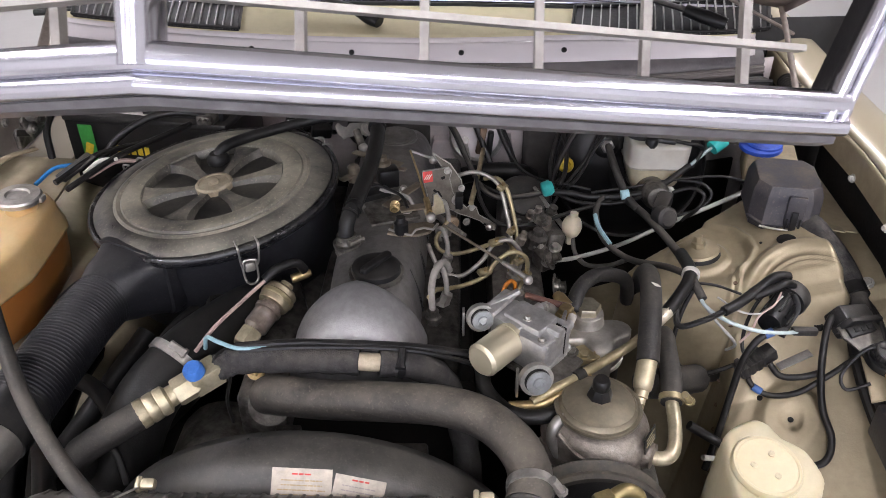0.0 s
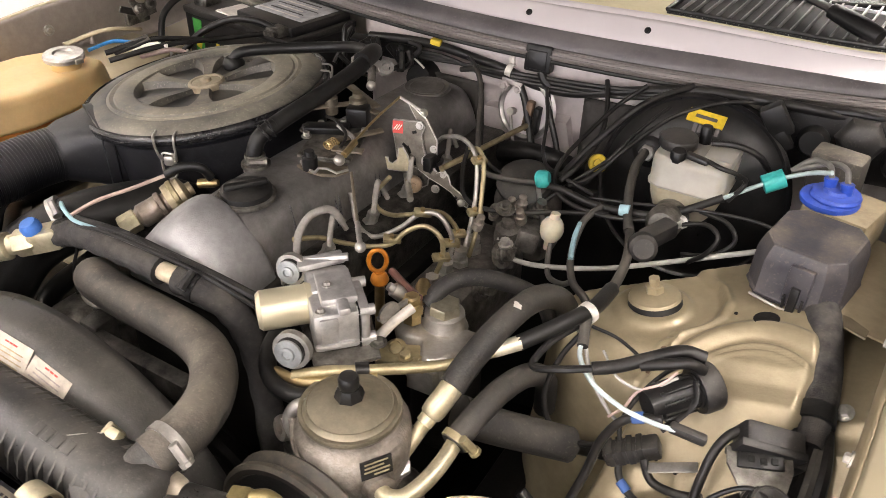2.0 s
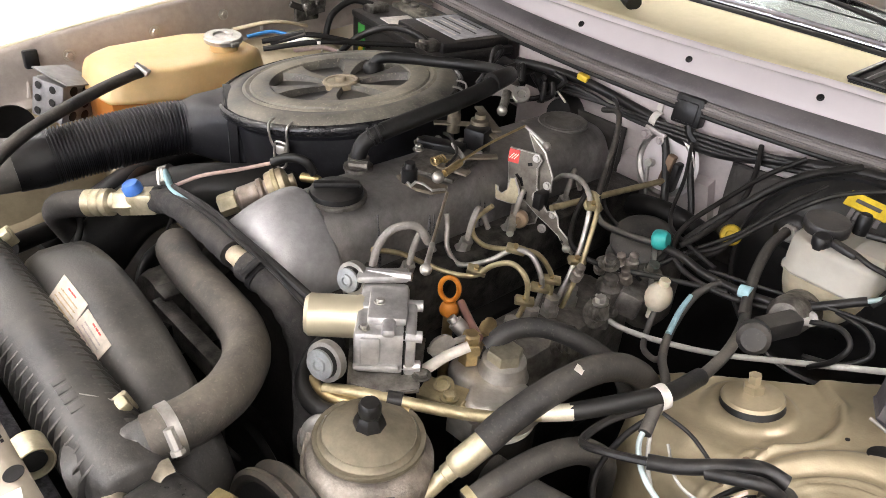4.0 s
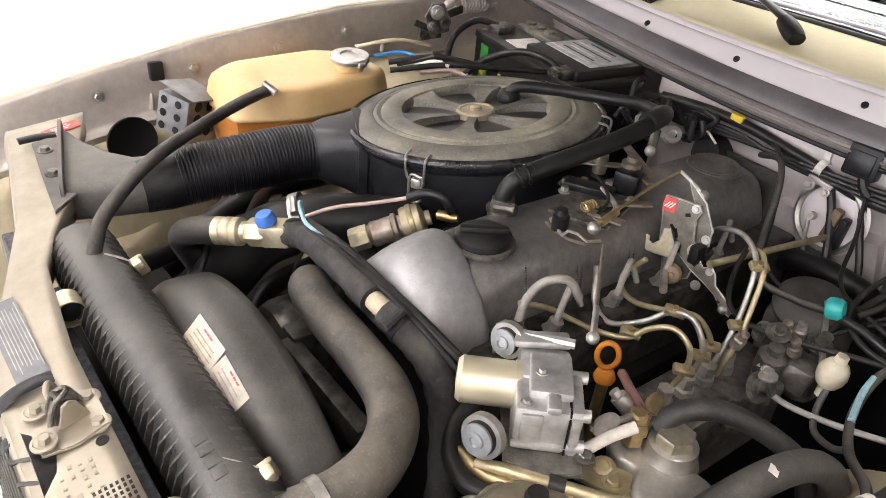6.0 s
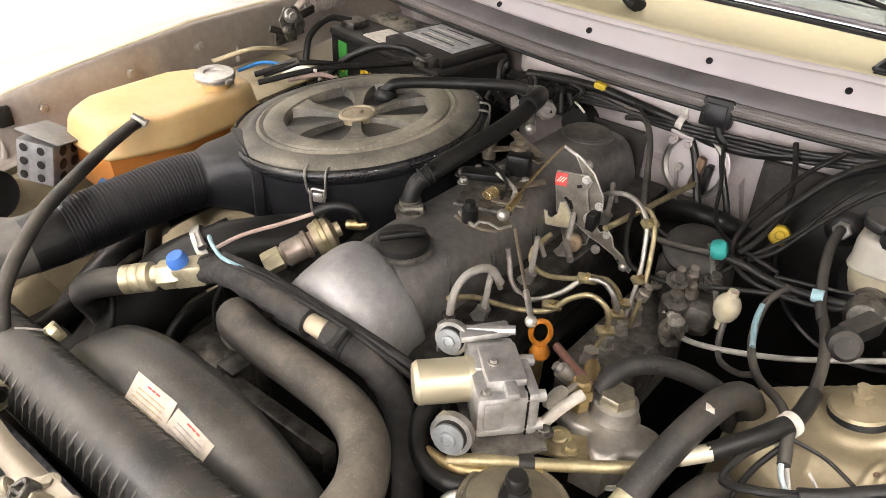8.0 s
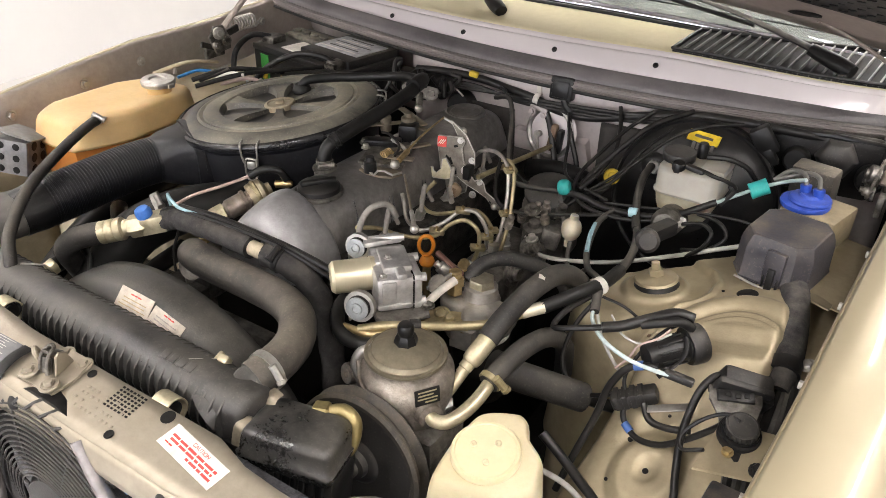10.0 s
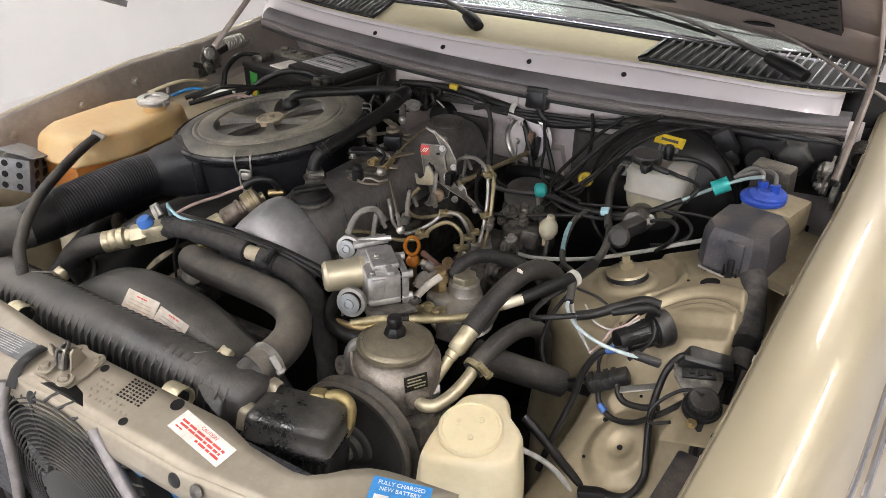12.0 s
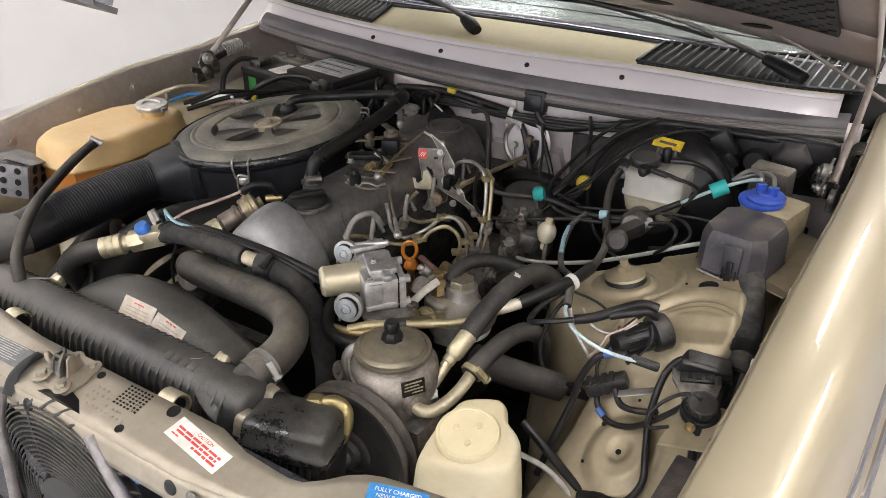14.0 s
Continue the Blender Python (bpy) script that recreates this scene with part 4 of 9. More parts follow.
front = [(0.652, 0.062, 0.006, 1.9), (0.653, 0.072, 0.036, 1.8), (0.658, 0.0775, 0.056, 1.7), (0.669, 0.0810, 0.073, 1.65), (0.687, 0.0828, 0.084, 1.62), (0.707, 0.0835, 0.0905, 1.62), (0.722, 0.0835, 0.0925, 1.62), (0.729, 0.0830, 0.0920, 1.62), (0.733, 0.081, 0.0895, 1.62), (0.735, 0.074, 0.081, 1.62)]
part("front_dome", loft([cover_ring(y, w * 0.97, w, h, n, 0.838, -0.028) for y, w, h, n in front]), DOME, cover, "bright worn aluminium front dome", angle=60)
part("skirt", box((-0.020, 0.965, 0.832), (0.135, 0.52, 0.012), 0.004), COVER, cover)
for y0, y1 in ((0.790, 0.850), (0.872, 0.935), (0.958, 1.02), (1.045, 1.11)):
    # darker raised panels painted as shaded hollows between the ribs
    part("pocket", loft([[(x + d, y, z) for x, y, z in ((0.0405, y0 + i, 0.842), (0.0405, y1 - i, 0.842), (0.0335, y1 - i - 0.006, 0.890 - i), (0.0335, y0 + i + 0.004, 0.890 - i))] for d, i in ((-0.006, 0.006), (0.0005, 0.004), (0.0012, 0.007))]), COVER_DARK, cover)
for y in (0.783, 0.858, 0.865, 0.942, 0.950, 1.03, 1.038, 1.12):
    part("fin", tube([(0.0455, y, 0.842), (0.0410, y + 0.003, 0.872), (0.030, y + 0.008, 0.904)], lambda t: 0.0030 - 0.0018 * t, 8, 6), COVER_DARK, cover)
part("emblem", lathe([(0.024, 0.0), (0.026, 0.0012), (0.028, 0.0), (0.030, 0.0), (0.034, 0.002), (0.036, 0.0), (0.036, -0.003)], (-0.014, 1.161, 0.914), (0, -0.04, 1), 36), COVER, cover, "raised round emblem")
part("breather_boss", both(lathe([(0.016, 0), (0.016, 0.010), (0.018, 0.011), (0.018, 0.015), (0.014, 0.016), (0.012, 0.024), (0, 0.024)], (-0.053, 0.827, 0.906), (0, 0, 1), 24)), CAST_DULL, cover)

cap = thing("oil_filler_cap", (-0.009, 0.764, 0.918), "black plastic oil filler cap on the valve cover", "oil cap")
part("flange", lathe([(0.030, -0.004), (0.0305, 0.004), (0.0295, 0.009), (0.024, 0.012), (0, 0.013)], (-0.009, 0.764, 0.9185), (0.01, -0.02, 1), 36), PLASTIC, cap)
part("rim", lathe([(0.0305, -0.004), (0.034, -0.003), (0.034, 0.001), (0.031, 0.002)], (-0.009, 0.764, 0.9195), (0.01, -0.02, 1), 36), CAST_DULL, cap)
part("grip", box((-0.009, 0.764, 0.9325), (0.011, 0.052, 0.010), 0.004, (0, 0, -35)), PLASTIC, cap)

# breather pipe from the cover to the air cleaner
br = thing("breather_pipe", (-0.051, 0.83, 0.93), "black rubber breather pipe from valve cover to air cleaner", "hose")
part("elbow", tube([(-0.053, 0.827, 0.918), (-0.053, 0.827, 0.934), (-0.051, 0.833, 0.949), (-0.046, 0.846, 0.958), (-0.041, 0.862, 0.963)], 0.0100, 16), RUBBER_DARK, br, "glossy rubber elbow")
for k, (q, d) in enumerate((((-0.0475, 0.842, 0.9562), (0.35, 0.75, 0.5)), ((-0.0445, 0.850, 0.9595), (0.4, 0.8, 0.35)))):
    part("ridge", lathe([(0.0105, -0.002), (0.0120, -0.0012), (0.0120, 0.0012), (0.0105, 0.002)], q, d, 18), RUBBER_DARK, br)
part("pipe", tube([(-0.044, 0.855, 0.9615), (-0.034, 0.905, 0.973), (-0.028, 0.95, 0.981), (-0.026, 1.00, 0.989), (-0.029, 1.03, 0.994)], 0.0108, 16), RUBBER_DARK, br)
part("tee", tube([(-0.028, 1.018, 0.995), (-0.031, 1.045, 0.997), (-0.042, 1.066, 0.993), (-0.062, 1.082, 0.984)], lambda t: 0.0132 - 0.0035 * t, 16), RUBBER_DARK, br, "rubber joint where two pipes meet")
part("band", clamp((-0.053, 0.827, 0.929), (0, 0.05, 1), 0.0112, 0.007, (0.7, -0.7, 0)), CAST_DULL, br)

# ---------------------------------------------------------------- air cleaner
AC = Vector((-0.255, 0.948, 0.936))
AN = Vector((-0.105, -0.055, 1)).normalized()
air = thing("air_cleaner", (AC.x, AC.y, 0.80), "large round black air cleaner with a dusty lid", "air cleaner")


HOUSING = mat("scuffed_blue_black_paint", (0.017, 0.0175, 0.0205), 0.36, 0.1, (0.010, 0.010, 0.012), 14, 0.6, 0.06, 300, 0.4, (0.11, 0.105, 0.10), spec=0.5, mottle=0.35)
part("housing", lathe([(0.148, -0.145), (0.156, -0.135), (0.162, -0.024), (0.170, -0.016), (0.1705, -0.010)], tuple(AC), tuple(AN), 64), HOUSING, air, "black dented sheet metal housing")
LID = mat("dust_covered_black_lid", (0.085, 0.08, 0.068), 0.30, 0.0, (0.035, 0.033, 0.03), 6, 0.6, 0.06, 300, 1.1, (0.38, 0.35, 0.27), spec=0.6, mottle=0.3)
LID_SLOPE = mat("smeared_dusty_lid_slope", (0.040, 0.038, 0.036), 0.30, 0.0, (0.016, 0.0155, 0.016), 7, 0.7, 0.06, 300, 0.8, (0.36, 0.335, 0.265), spec=0.6, mottle=0.35)
LID_RIM = mat("glossy_black_lid_rim", (0.014, 0.014, 0.016), 0.20, 0.0, (0.008, 0.008, 0.009), 12, 0.6, 0.04, 300, 0.22, (0.20, 0.185, 0.15), spec=0.6, mottle=0.35)
SPOKE = mat("dust_covered_spokes", (0.06, 0.057, 0.05), 0.32, 0.0, (0.025, 0.024, 0.023), 12, 0.6, 0.10, 300, 0.9, (0.34, 0.312, 0.245), spec=0.6, mottle=0.35)
part("lid", lathe([(0.1385, 0.0065), (0.134, 0.0085), (0.1285, 0.0066), (0.1265, 0.0092), (0.119, 0.0108), (0.108, 0.0104), (0.1005, 0.0086), (0.0985, 0.0055), (0.0965, 0.0015), (0.0962, -0.009)], tuple(AC), tuple(AN), 72, caps=False), LID, air, "dusty black lid with a spoked recess")
part("lid_slope", lathe([(0.1675, -0.0012), (0.1655, 0.0006), (0.150, 0.0060), (0.140, 0.0072), (0.138, 0.0062)], tuple(AC), tuple(AN), 72, caps=False), LID_SLOPE, air, "dust-smeared outer slope of the lid")
part("lid_edge", lathe([(0.1750, -0.013), (0.1768, -0.009), (0.1765, -0.0035), (0.1745, -0.0008), (0.1715, 0.0002), (0.1690, -0.0012), (0.1672, -0.0035)], tuple(AC), tuple(AN), 72, caps=False), LID_RIM, air, "glossy black rolled rim of the lid")


def duct_ring(c, u, w, h, p):
    return [tuple(Vector(c) + Vector(u) * (w * math.copysign(abs(math.cos(a)) ** p, math.cos(a))) + Vector((0, 0, h * math.copysign(abs(math.sin(a)) ** p, math.sin(a))))) for a in steps(0, 2 * math.pi, 32)[:-1]]


R_AC = frame_of(AN, (0, 1, 0))
RECESS = mat("dusty_black_recess", (0.016, 0.0155, 0.0155), 0.30, 0, (0.008, 0.008, 0.0085), 14, 0.6, 0.05, 300, 0.42, (0.20, 0.185, 0.145), spec=0.5, mottle=0.3)
part("recess", lathe([(0.0970, -0.004), (0.0955, -0.0085), (0.0, -0.0085), (0.0, -0.012), (0.0970, -0.012)], tuple(AC), tuple(AN), 48), RECESS, air, "dusty black recess floor")
for k in range(6):
    a = radians(60 * k + 12)
    bm = loft([[Vector((rr, -hw, -0.009)), Vector((rr, -hw * 0.62, hh)), Vector((rr, hw * 0.62, hh)), Vector((rr, hw, -0.009))] for rr, hw, hh in ((0.012, 0.011, 0.002), (0.034, 0.0095, 0.0025), (0.054, 0.0105, 0.004), (0.072, 0.0150, 0.0055), (0.086, 0.0225, 0.0062), (0.0975, 0.034, 0.0066))])
    bm.transform(Matrix.Translation(AC) @ R_AC @ Matrix.Rotation(a, 4, "Z"))
    part("spoke", bm, SPOKE, air)
part("centre_disc", lathe([(0.0265, -0.006), (0.0265, 0.004), (0.0245, 0.0062), (0.0215, 0.0062), (0.0205, 0.0045), (0.008, 0.0045), (0.0075, 0.009), (0.004, 0.0105), (0, 0.0105)], tuple(AC), tuple(AN), 32), mat("tan_dusty_disc", (0.30, 0.245, 0.17), 0.5, 0.2, (0.26, 0.21, 0.14), 60, 0.5, 0.2, 400, 0.8, (0.48, 0.43, 0.32)), air, "tan dusty centre disc with a nut")
for ang in (-62, 35, 150):
    a = radians(ang)
    rad = Vector((math.cos(a), math.sin(a), 0))
    tan = Vector((-math.sin(a), math.cos(a), 0))
    p0 = AC + rad * 0.177 - Vector((0, 0, (AN.x * rad.x + AN.y * rad.y) * 0.177))
    w = 0.013
    part("clip", both(
        tube([p0 + tan * w - rad * 0.012 + Vector((0, 0, 0.004)), p0 + tan * w + rad * 0.002 + Vector((0, 0, 0.0)), p0 + tan * w * 0.9 + rad * 0.0 - Vector((0, 0, 0.022)), p0 + tan * w * 0.7 - rad * 0.006 - Vector((0, 0, 0.035))], 0.0016, 6, 5),
        tube([p0 - tan * w - rad * 0.012 + Vector((0, 0, 0.004)), p0 - tan * w + rad * 0.002 + Vector((0, 0, 0.0)), p0 - tan * w * 0.9 + rad * 0.0 - Vector((0, 0, 0.022)), p0 - tan * w * 0.7 - rad * 0.006 - Vector((0, 0, 0.035))], 0.0016, 6, 5),
        tube([p0 + tan * 0.008 - rad * 0.004 - Vector((0, 0, 0.025)), p0 + tan * 0.008 - rad * 0.002 - Vector((0, 0, 0.052)), p0 - rad * 0.0 - Vector((0, 0, 0.058)), p0 - tan * 0.008 - rad * 0.002 - Vector((0, 0, 0.052)), p0 - tan * 0.008 - rad * 0.004 - Vector((0, 0, 0.025)), p0 + tan * 0.008 - rad * 0.004 - Vector((0, 0, 0.025))], 0.0016, 6, 5),
        box(tuple(p0 - rad * 0.008 - Vector((0, 0, 0.034))), (0.014, 0.014, 0.014), 0.003, (0, 0, ang))), STEEL, air, "bright wire spring clip")
NECK_U = (0.90, -0.43, 0)
part("intake_neck", loft([duct_ring(c, u, w, h, p) for c, u, w, h, p in (((-0.285, 0.885, 0.872), NECK_U, 0.078, 0.044, 0.35), ((-0.318, 0.822, 0.877), NECK_U, 0.062, 0.044, 0.35), ((-0.328, 0.800, 0.878), NECK_U, 0.055, 0.044, 0.38), ((-0.334, 0.790, 0.879), NECK_U, 0.047, 0.042, 0.42), ((-0.344, 0.768, 0.880), (0.94, -0.34, 0), 0.041, 0.040, 0.65), ((-0.349, 0.755, 0.880), (0.96, -0.28, 0), 0.037, 0.037, 0.9), ((-0.352, 0.745, 0.880), (0.97, -0.22, 0), 0.034, 0.034, 1.0))]), HOUSING, air, "black moulded box-section intake neck", angle=40)
part("neck_collar", loft([duct_ring(c, NECK_U, w, h, 0.35) for c, w, h in (((-0.322, 0.813, 0.877), 0.058, 0.042), ((-0.3225, 0.812, 0.877), 0.0625, 0.0465), ((-0.3275, 0.802, 0.878), 0.0605, 0.0465), ((-0.328, 0.801, 0.878), 0.055, 0.042))]), HOUSING, air, "raised collar round the neck", angle=40)
part("vacuum_grommet", lathe([(0.016, 0), (0.017, 0.006), (0.014, 0.012), (0.010, 0.016), (0, 0.016)], (-0.266, 1.016, 0.938), tuple(AN), 22), RUBBER_DARK, air)
part("lid_hose", tube([(-0.267, 1.014, 0.948), (-0.256, 1.022, 0.960), (-0.232, 1.045, 0.963), (-0.19, 1.075, 0.965), (-0.14, 1.098, 0.970), (-0.10, 1.098, 0.977), (-0.062, 1.082, 0.984)], 0.0082, 12), RUBBER_DARK, air, "bent black rubber hose across the lid")

snork = thing("intake_hose", (-0.37, 0.6, 0.84), "black corrugated intake hose with a plastic horn", "intake hose")
part("corrugated_hose", tube([(-0.349, 0.757, 0.880), (-0.358, 0.715, 0.880), (-0.366, 0.65, 0.876), (-0.378, 0.575, 0.868)], 0.0355, 28, 10, wave=(0.0046, 0.0022)), PLASTIC_MATTE, snork, "finely corrugated black hose", angle=180)
part("collar", lathe([(0.036, 0), (0.037, 0.02), (0.035, 0.034), (0.034, 0.05)], (-0.377, 0.582, 0.869), (-0.12, -0.97, -0.08), 28), PLASTIC, snork)
HORN_GREY = mat("sun_bleached_black_plastic", (0.085, 0.080, 0.072), 0.5, 0, (0.06, 0.056, 0.05), 14, 0.5, 0.08, 300, 0.6, (0.20, 0.18, 0.15), mottle=0.2)
part("horn", loft([duct_ring(c, u, w, h, p) for c, u, w, h, p in (((-0.383, 0.545, 0.866), (0.98, -0.2, 0), 0.034, 0.034, 1.0), ((-0.388, 0.530, 0.865), (0.98, -0.2, 0), 0.036, 0.033, 0.9), ((-0.410, 0.508, 0.862), (0.98, -0.22, 0), 0.048, 0.031, 0.65), ((-0.445, 0.486, 0.858), (0.975, -0.23, 0), 0.068, 0.029, 0.45), ((-0.480, 0.470, 0.855), (0.972, -0.235, 0), 0.094, 0.027, 0.35))]), HORN_GREY, snork, "dusty flat plastic intake horn", angle=35)
part("flange", loft([duct_ring(c, (0.972, -0.235, 0), w, h, 0.3) for c, w, h in (((-0.480, 0.471, 0.856), 0.096, 0.030), ((-0.480, 0.470, 0.856), 0.102, 0.037), ((-0.481, 0.466, 0.856), 0.102, 0.037), ((-0.481, 0.465, 0.856), 0.096, 0.031))]), HORN_GREY, snork, "upright rim of the horn", angle=35)
part("mount", slab([(-0.545, 0.447), (-0.440, 0.436), (-0.350, 0.428), (-0.385, 0.462), (-0.560, 0.484)], 0.003, pose(0, 0, 0.8705), 0.001), HORN_GREY, snork)
part("slot_plug", tube([(-0.560, 0.434, 0.872), (-0.560, 0.458, 0.8735), (-0.558, 0.480, 0.8735)], 0.008, 10, flat=0.5), RUBBER_DARK, snork)
for x, y in ((-0.514, 0.456), (-0.445, 0.449)):
    part("bolt", hexbolt((x, y, 0.8735), 0.0065, 0.006), CAST_DULL, snork)

# ---------------------------------------------------------------- coolant expansion tank
tank = thing("coolant_tank", (-0.56, 0.83, 0.79), "amber translucent coolant expansion tank", "coolant tank")


def tank_ring(z, grow, pts=((-0.50, 0.705), (-0.465, 0.80), (-0.475, 0.935), (-0.505, 0.975), (-0.60, 0.965), (-0.635, 0.90), (-0.632, 0.75), (-0.60, 0.700))):
    cx = sum(p[0] for p in pts) / len(pts)
    cy = sum(p[1] for p in pts) / len(pts)
    out = []
    dense = [Vector((*p, 0)) for p in pts]
    n = len(dense)
    for i in range(n):
        a, b, c, d = dense[i - 1], dense[i], dense[(i + 1) % n], dense[(i + 2) % n]
        for k in range(4):
            t = k / 4
            lin = b.lerp(c, t)
            cr = 0.5 * (2 * b + (c - a) * t + (2 * a - 5 * b + 4 * c - d) * t * t + (3 * b - a - 3 * c + d) * t ** 3)
            q = lin.lerp(cr, 0.28)
            out.append((cx + (q.x - cx) * grow, cy + (q.y - cy) * grow, z))
    return out


part("tank_body", loft([tank_ring(z, g) for z, g in ((0.868, 0.93), (0.8695, 0.985), (0.872, 1.0), (0.876, 1.0), (0.879, 0.975), (0.904, 0.935), (0.9125, 0.905), (0.9165, 0.865), (0.9185, 0.78), (0.920, 0.68), (0.917, 0.50), (0.9185, 0.3))]), AMBER, tank, "amber plastic with orange coolant inside", angle=50)
part("lower_half", loft([tank_ring(z, g) for z, g in ((0.797, 0.78), (0.798, 0.86), (0.806, 0.90), (0.840, 0.945), (0.8685, 0.965))]), COOLANT, tank, "darker orange coolant-filled lower half")
part("neck", lathe([(0.022, 0), (0.022, 0.018), (0, 0.018)], (-0.515, 0.905, 0.918), (0.05, 0, 1), 24), AMBER, tank)
part("cap", both(lathe([(0.026, 0), (0.030, 0.001), (0.031, 0.007), (0.029, 0.010), (0.016, 0.011), (0.014, 0.008), (0.006, 0.008), (0, 0.010)], (-0.515, 0.905, 0.932), (0.05, -0.03, 1), 32), box((-0.487, 0.908, 0.934), (0.012, 0.014, 0.008), 0.002), box((-0.543, 0.902, 0.936), (0.012, 0.014, 0.008), 0.002)), STEEL, tank, "bright metal pressure cap")
part("nipple", both(lathe([(0.008, 0), (0.008, 0.022), (0, 0.022)], (-0.515, 0.778, 0.906), (0.75, -0.6, 0.25), 14)), AMBER, tank)

ovh = thing("overflow_hose", (-0.35, 0.6, 0.87), "thin black rubber hose from coolant tank to radiator", "hose")
part("hose", tube([(-0.499, 0.763, 0.912), (-0.475, 0.730, 0.918), (-0.42, 0.65, 0.922), (-0.34, 0.54, 0.920), (-0.27, 0.465, 0.905), (-0.240, 0.442, 0.888), (-0.236, 0.438, 0.872)], 0.0082, 14), RUBBER, ovh)
part("band", clamp((-0.4945, 0.757, 0.914), (-0.6, 0.75, -0.1), 0.0083, 0.008, (0.6, -0.2, 0.6)), STEEL, ovh)
part("lower_band", clamp((-0.236, 0.438, 0.874), (0, 0, 1), 0.0095, 0.006, (1, -0.3, 0)), BRASS, ovh)

# ---------------------------------------------------------------- radiator, shroud and top hose
rad = thing("radiator", (-0.07, 0.45, 0.35), "radiator with a ribbed black plastic top tank", "radiator")
tank_sec = [(-0.034, 0.0), (-0.034, 0.022), (-0.030, 0.036), (-0.020, 0.046), (-0.006, 0.050), (0.010, 0.048), (0.022, 0.040), (0.029, 0.026), (0.031, 0.0)]
TX0, TX1 = -0.315, 0.188


def tank_y(x):
    return 0.442


part("top_tank", loft([[(x, tank_y(x) + a * s, 0.832 + b * s) for a, b in tank_sec] for x, s in ((TX0, 0.75), (TX0 + 0.006, 0.9), (TX0 + 0.02, 1.0), (-0.07, 1.0), (TX1 - 0.02, 1.0), (TX1 - 0.006, 0.92), (TX1, 0.78))]), PLASTIC_TAN, rad, "dusty black plastic top tank", angle=50)
part("core", box((-0.065, 0.44, 0.60), (0.50, 0.05, 0.44), 0.004), DARK, rad, "dark finned core")
part("tank_rim", box((-0.065, 0.441, 0.829), (0.51, 0.072, 0.012), 0.003), PLASTIC, rad)
ribs = {}
for k in range(37):
    x = TX0 + 0.022 + k * 0.0127
    for side, path in (("front", ((0.4105, 0.832, 0.0055), (0.4085, 0.848, 0.007), (0.4125, 0.864, 0.006), (0.4200, 0.8745, 0.0015))), ("rear", ((0.4730, 0.838, 0.002), (0.4715, 0.858, 0.0022), (0.4650, 0.871, 0.0018), (0.4560, 0.8785, 0.0002)))):
        sign = -1 if side == "front" else 1
        if side not in ribs:
            ribs[side] = part("rib", loft([[(x - 0.0030, y - sign * 0.003, z), (x - 0.0012, y + sign * d, z), (x + 0.0012, y + sign * d, z), (x + 0.0030, y - sign * 0.003, z)] for y, z, d in path]), PLASTIC_TAN, rad, angle=70)
            x_first = x
        else:
            share("rib", ribs[side], (x - x_first, 0, 0), rad)
for k, (w, h) in enumerate(((0.010, 0.012), (0.009, 0.012), (0.010, 0.012), (0.010, 0.012))):
    part("raised_mark", box((0.064 + 0.0130 * k, 0.4300, 0.8803), (w, h, 0.0014), 0.0006, (12, 0, 0)), PLASTIC_TAN, rad)
part("neck", tube([(0.138, 0.426, 0.838), (0.148, 0.440, 0.850), (0.156, 0.454, 0.861), (0.162, 0.474, 0.869)], lambda t: 0.036 - 0.0150 * min(1.0, t * 1.35), 24), PLASTIC_TAN, rad, "moulded outlet neck")
for x, y, z in ((-0.184, 0.396, 0.858), (0.113, 0.389, 0.861)):
    clip = part("mount_clip", lathe([(0.0135, -0.012), (0.0150, -0.012), (0.0150, 0.012), (0.0135, 0.012), (0.0135, -0.012)], (x, y, z), (1, 0, 0), 24), CREAM, rad, "dull yellow plated spring clip")
    part("bush", lathe([(0.0095, -0.009), (0.0095, 0.009), (0.004, 0.010), (0, 0.010)], (x, y, z), (1, 0, 0), 20), RUBBER_DARK, clip, "black rubber bush")
part("bleed_fitting", lathe([(0.010, 0), (0.010, 0.014), (0.007, 0.018), (0.007, 0.026), (0, 0.026)], (-0.236, 0.440, 0.852), (0, 0, 1), 16), BRASS, rad)
for x, y in ((-0.199, 0.470), (0.120, 0.461)):
    part("shroud_clip", both(box((x, y, 0.877), (0.014, 0.010, 0.011), 0.003, (25, 0, 0)), box((x - 0.010, y + 0.004, 0.868), (0.006, 0.014, 0.024), 0.002, (20, 0, 0))), CREAM, rad)
    part("clip_wire", tube([(x - 0.008, y - 0.004, 0.877), (x - 0.020, y - 0.016, 0.880), (x - 0.028, y - 0.024, 0.881)], 0.0012, 6), STEEL, rad)

shroud = thing("fan_shroud", (-0.03, 0.52, 0.5), "black plastic fan shroud with two stickers", "fan shroud")


def shroud_at(a, t):
    """a: angle from the crown; t: from the radiator rearwards."""
    prof = [(0.0, 0.177), (0.15, 0.190), (0.30, 0.201), (0.45, 0.205), (0.7, 0.205), (1.0, 0.203)]
    r = lerp_table(prof, t)
    return (-0.066 + r * 1.17 * math.sin(a), 0.470 + 0.069 * t, 0.674 + r * math.cos(a))


part("hood", sheet(shroud_at, steps(-radians(100), radians(100), 48), [0, 0.08, 0.15, 0.22, 0.30, 0.37, 0.45, 0.58, 0.7, 0.85, 1.0]), PLASTIC_TAN, shroud, "dusty arched hood of the shroud", solid=0.004, angle=50)
part("face", sheet(lambda a, t: (-0.066 + (0.150 + 0.04 * t) * 1.17 * math.sin(a), 0.472 - 0.002 * t, min(0.848, 0.674 + (0.150 + 0.04 * t) * math.cos(a))), steps(-radians(100), radians(100), 30), steps(0, 1, 3)), PLASTIC_DUSTY, shroud, solid=0.003)
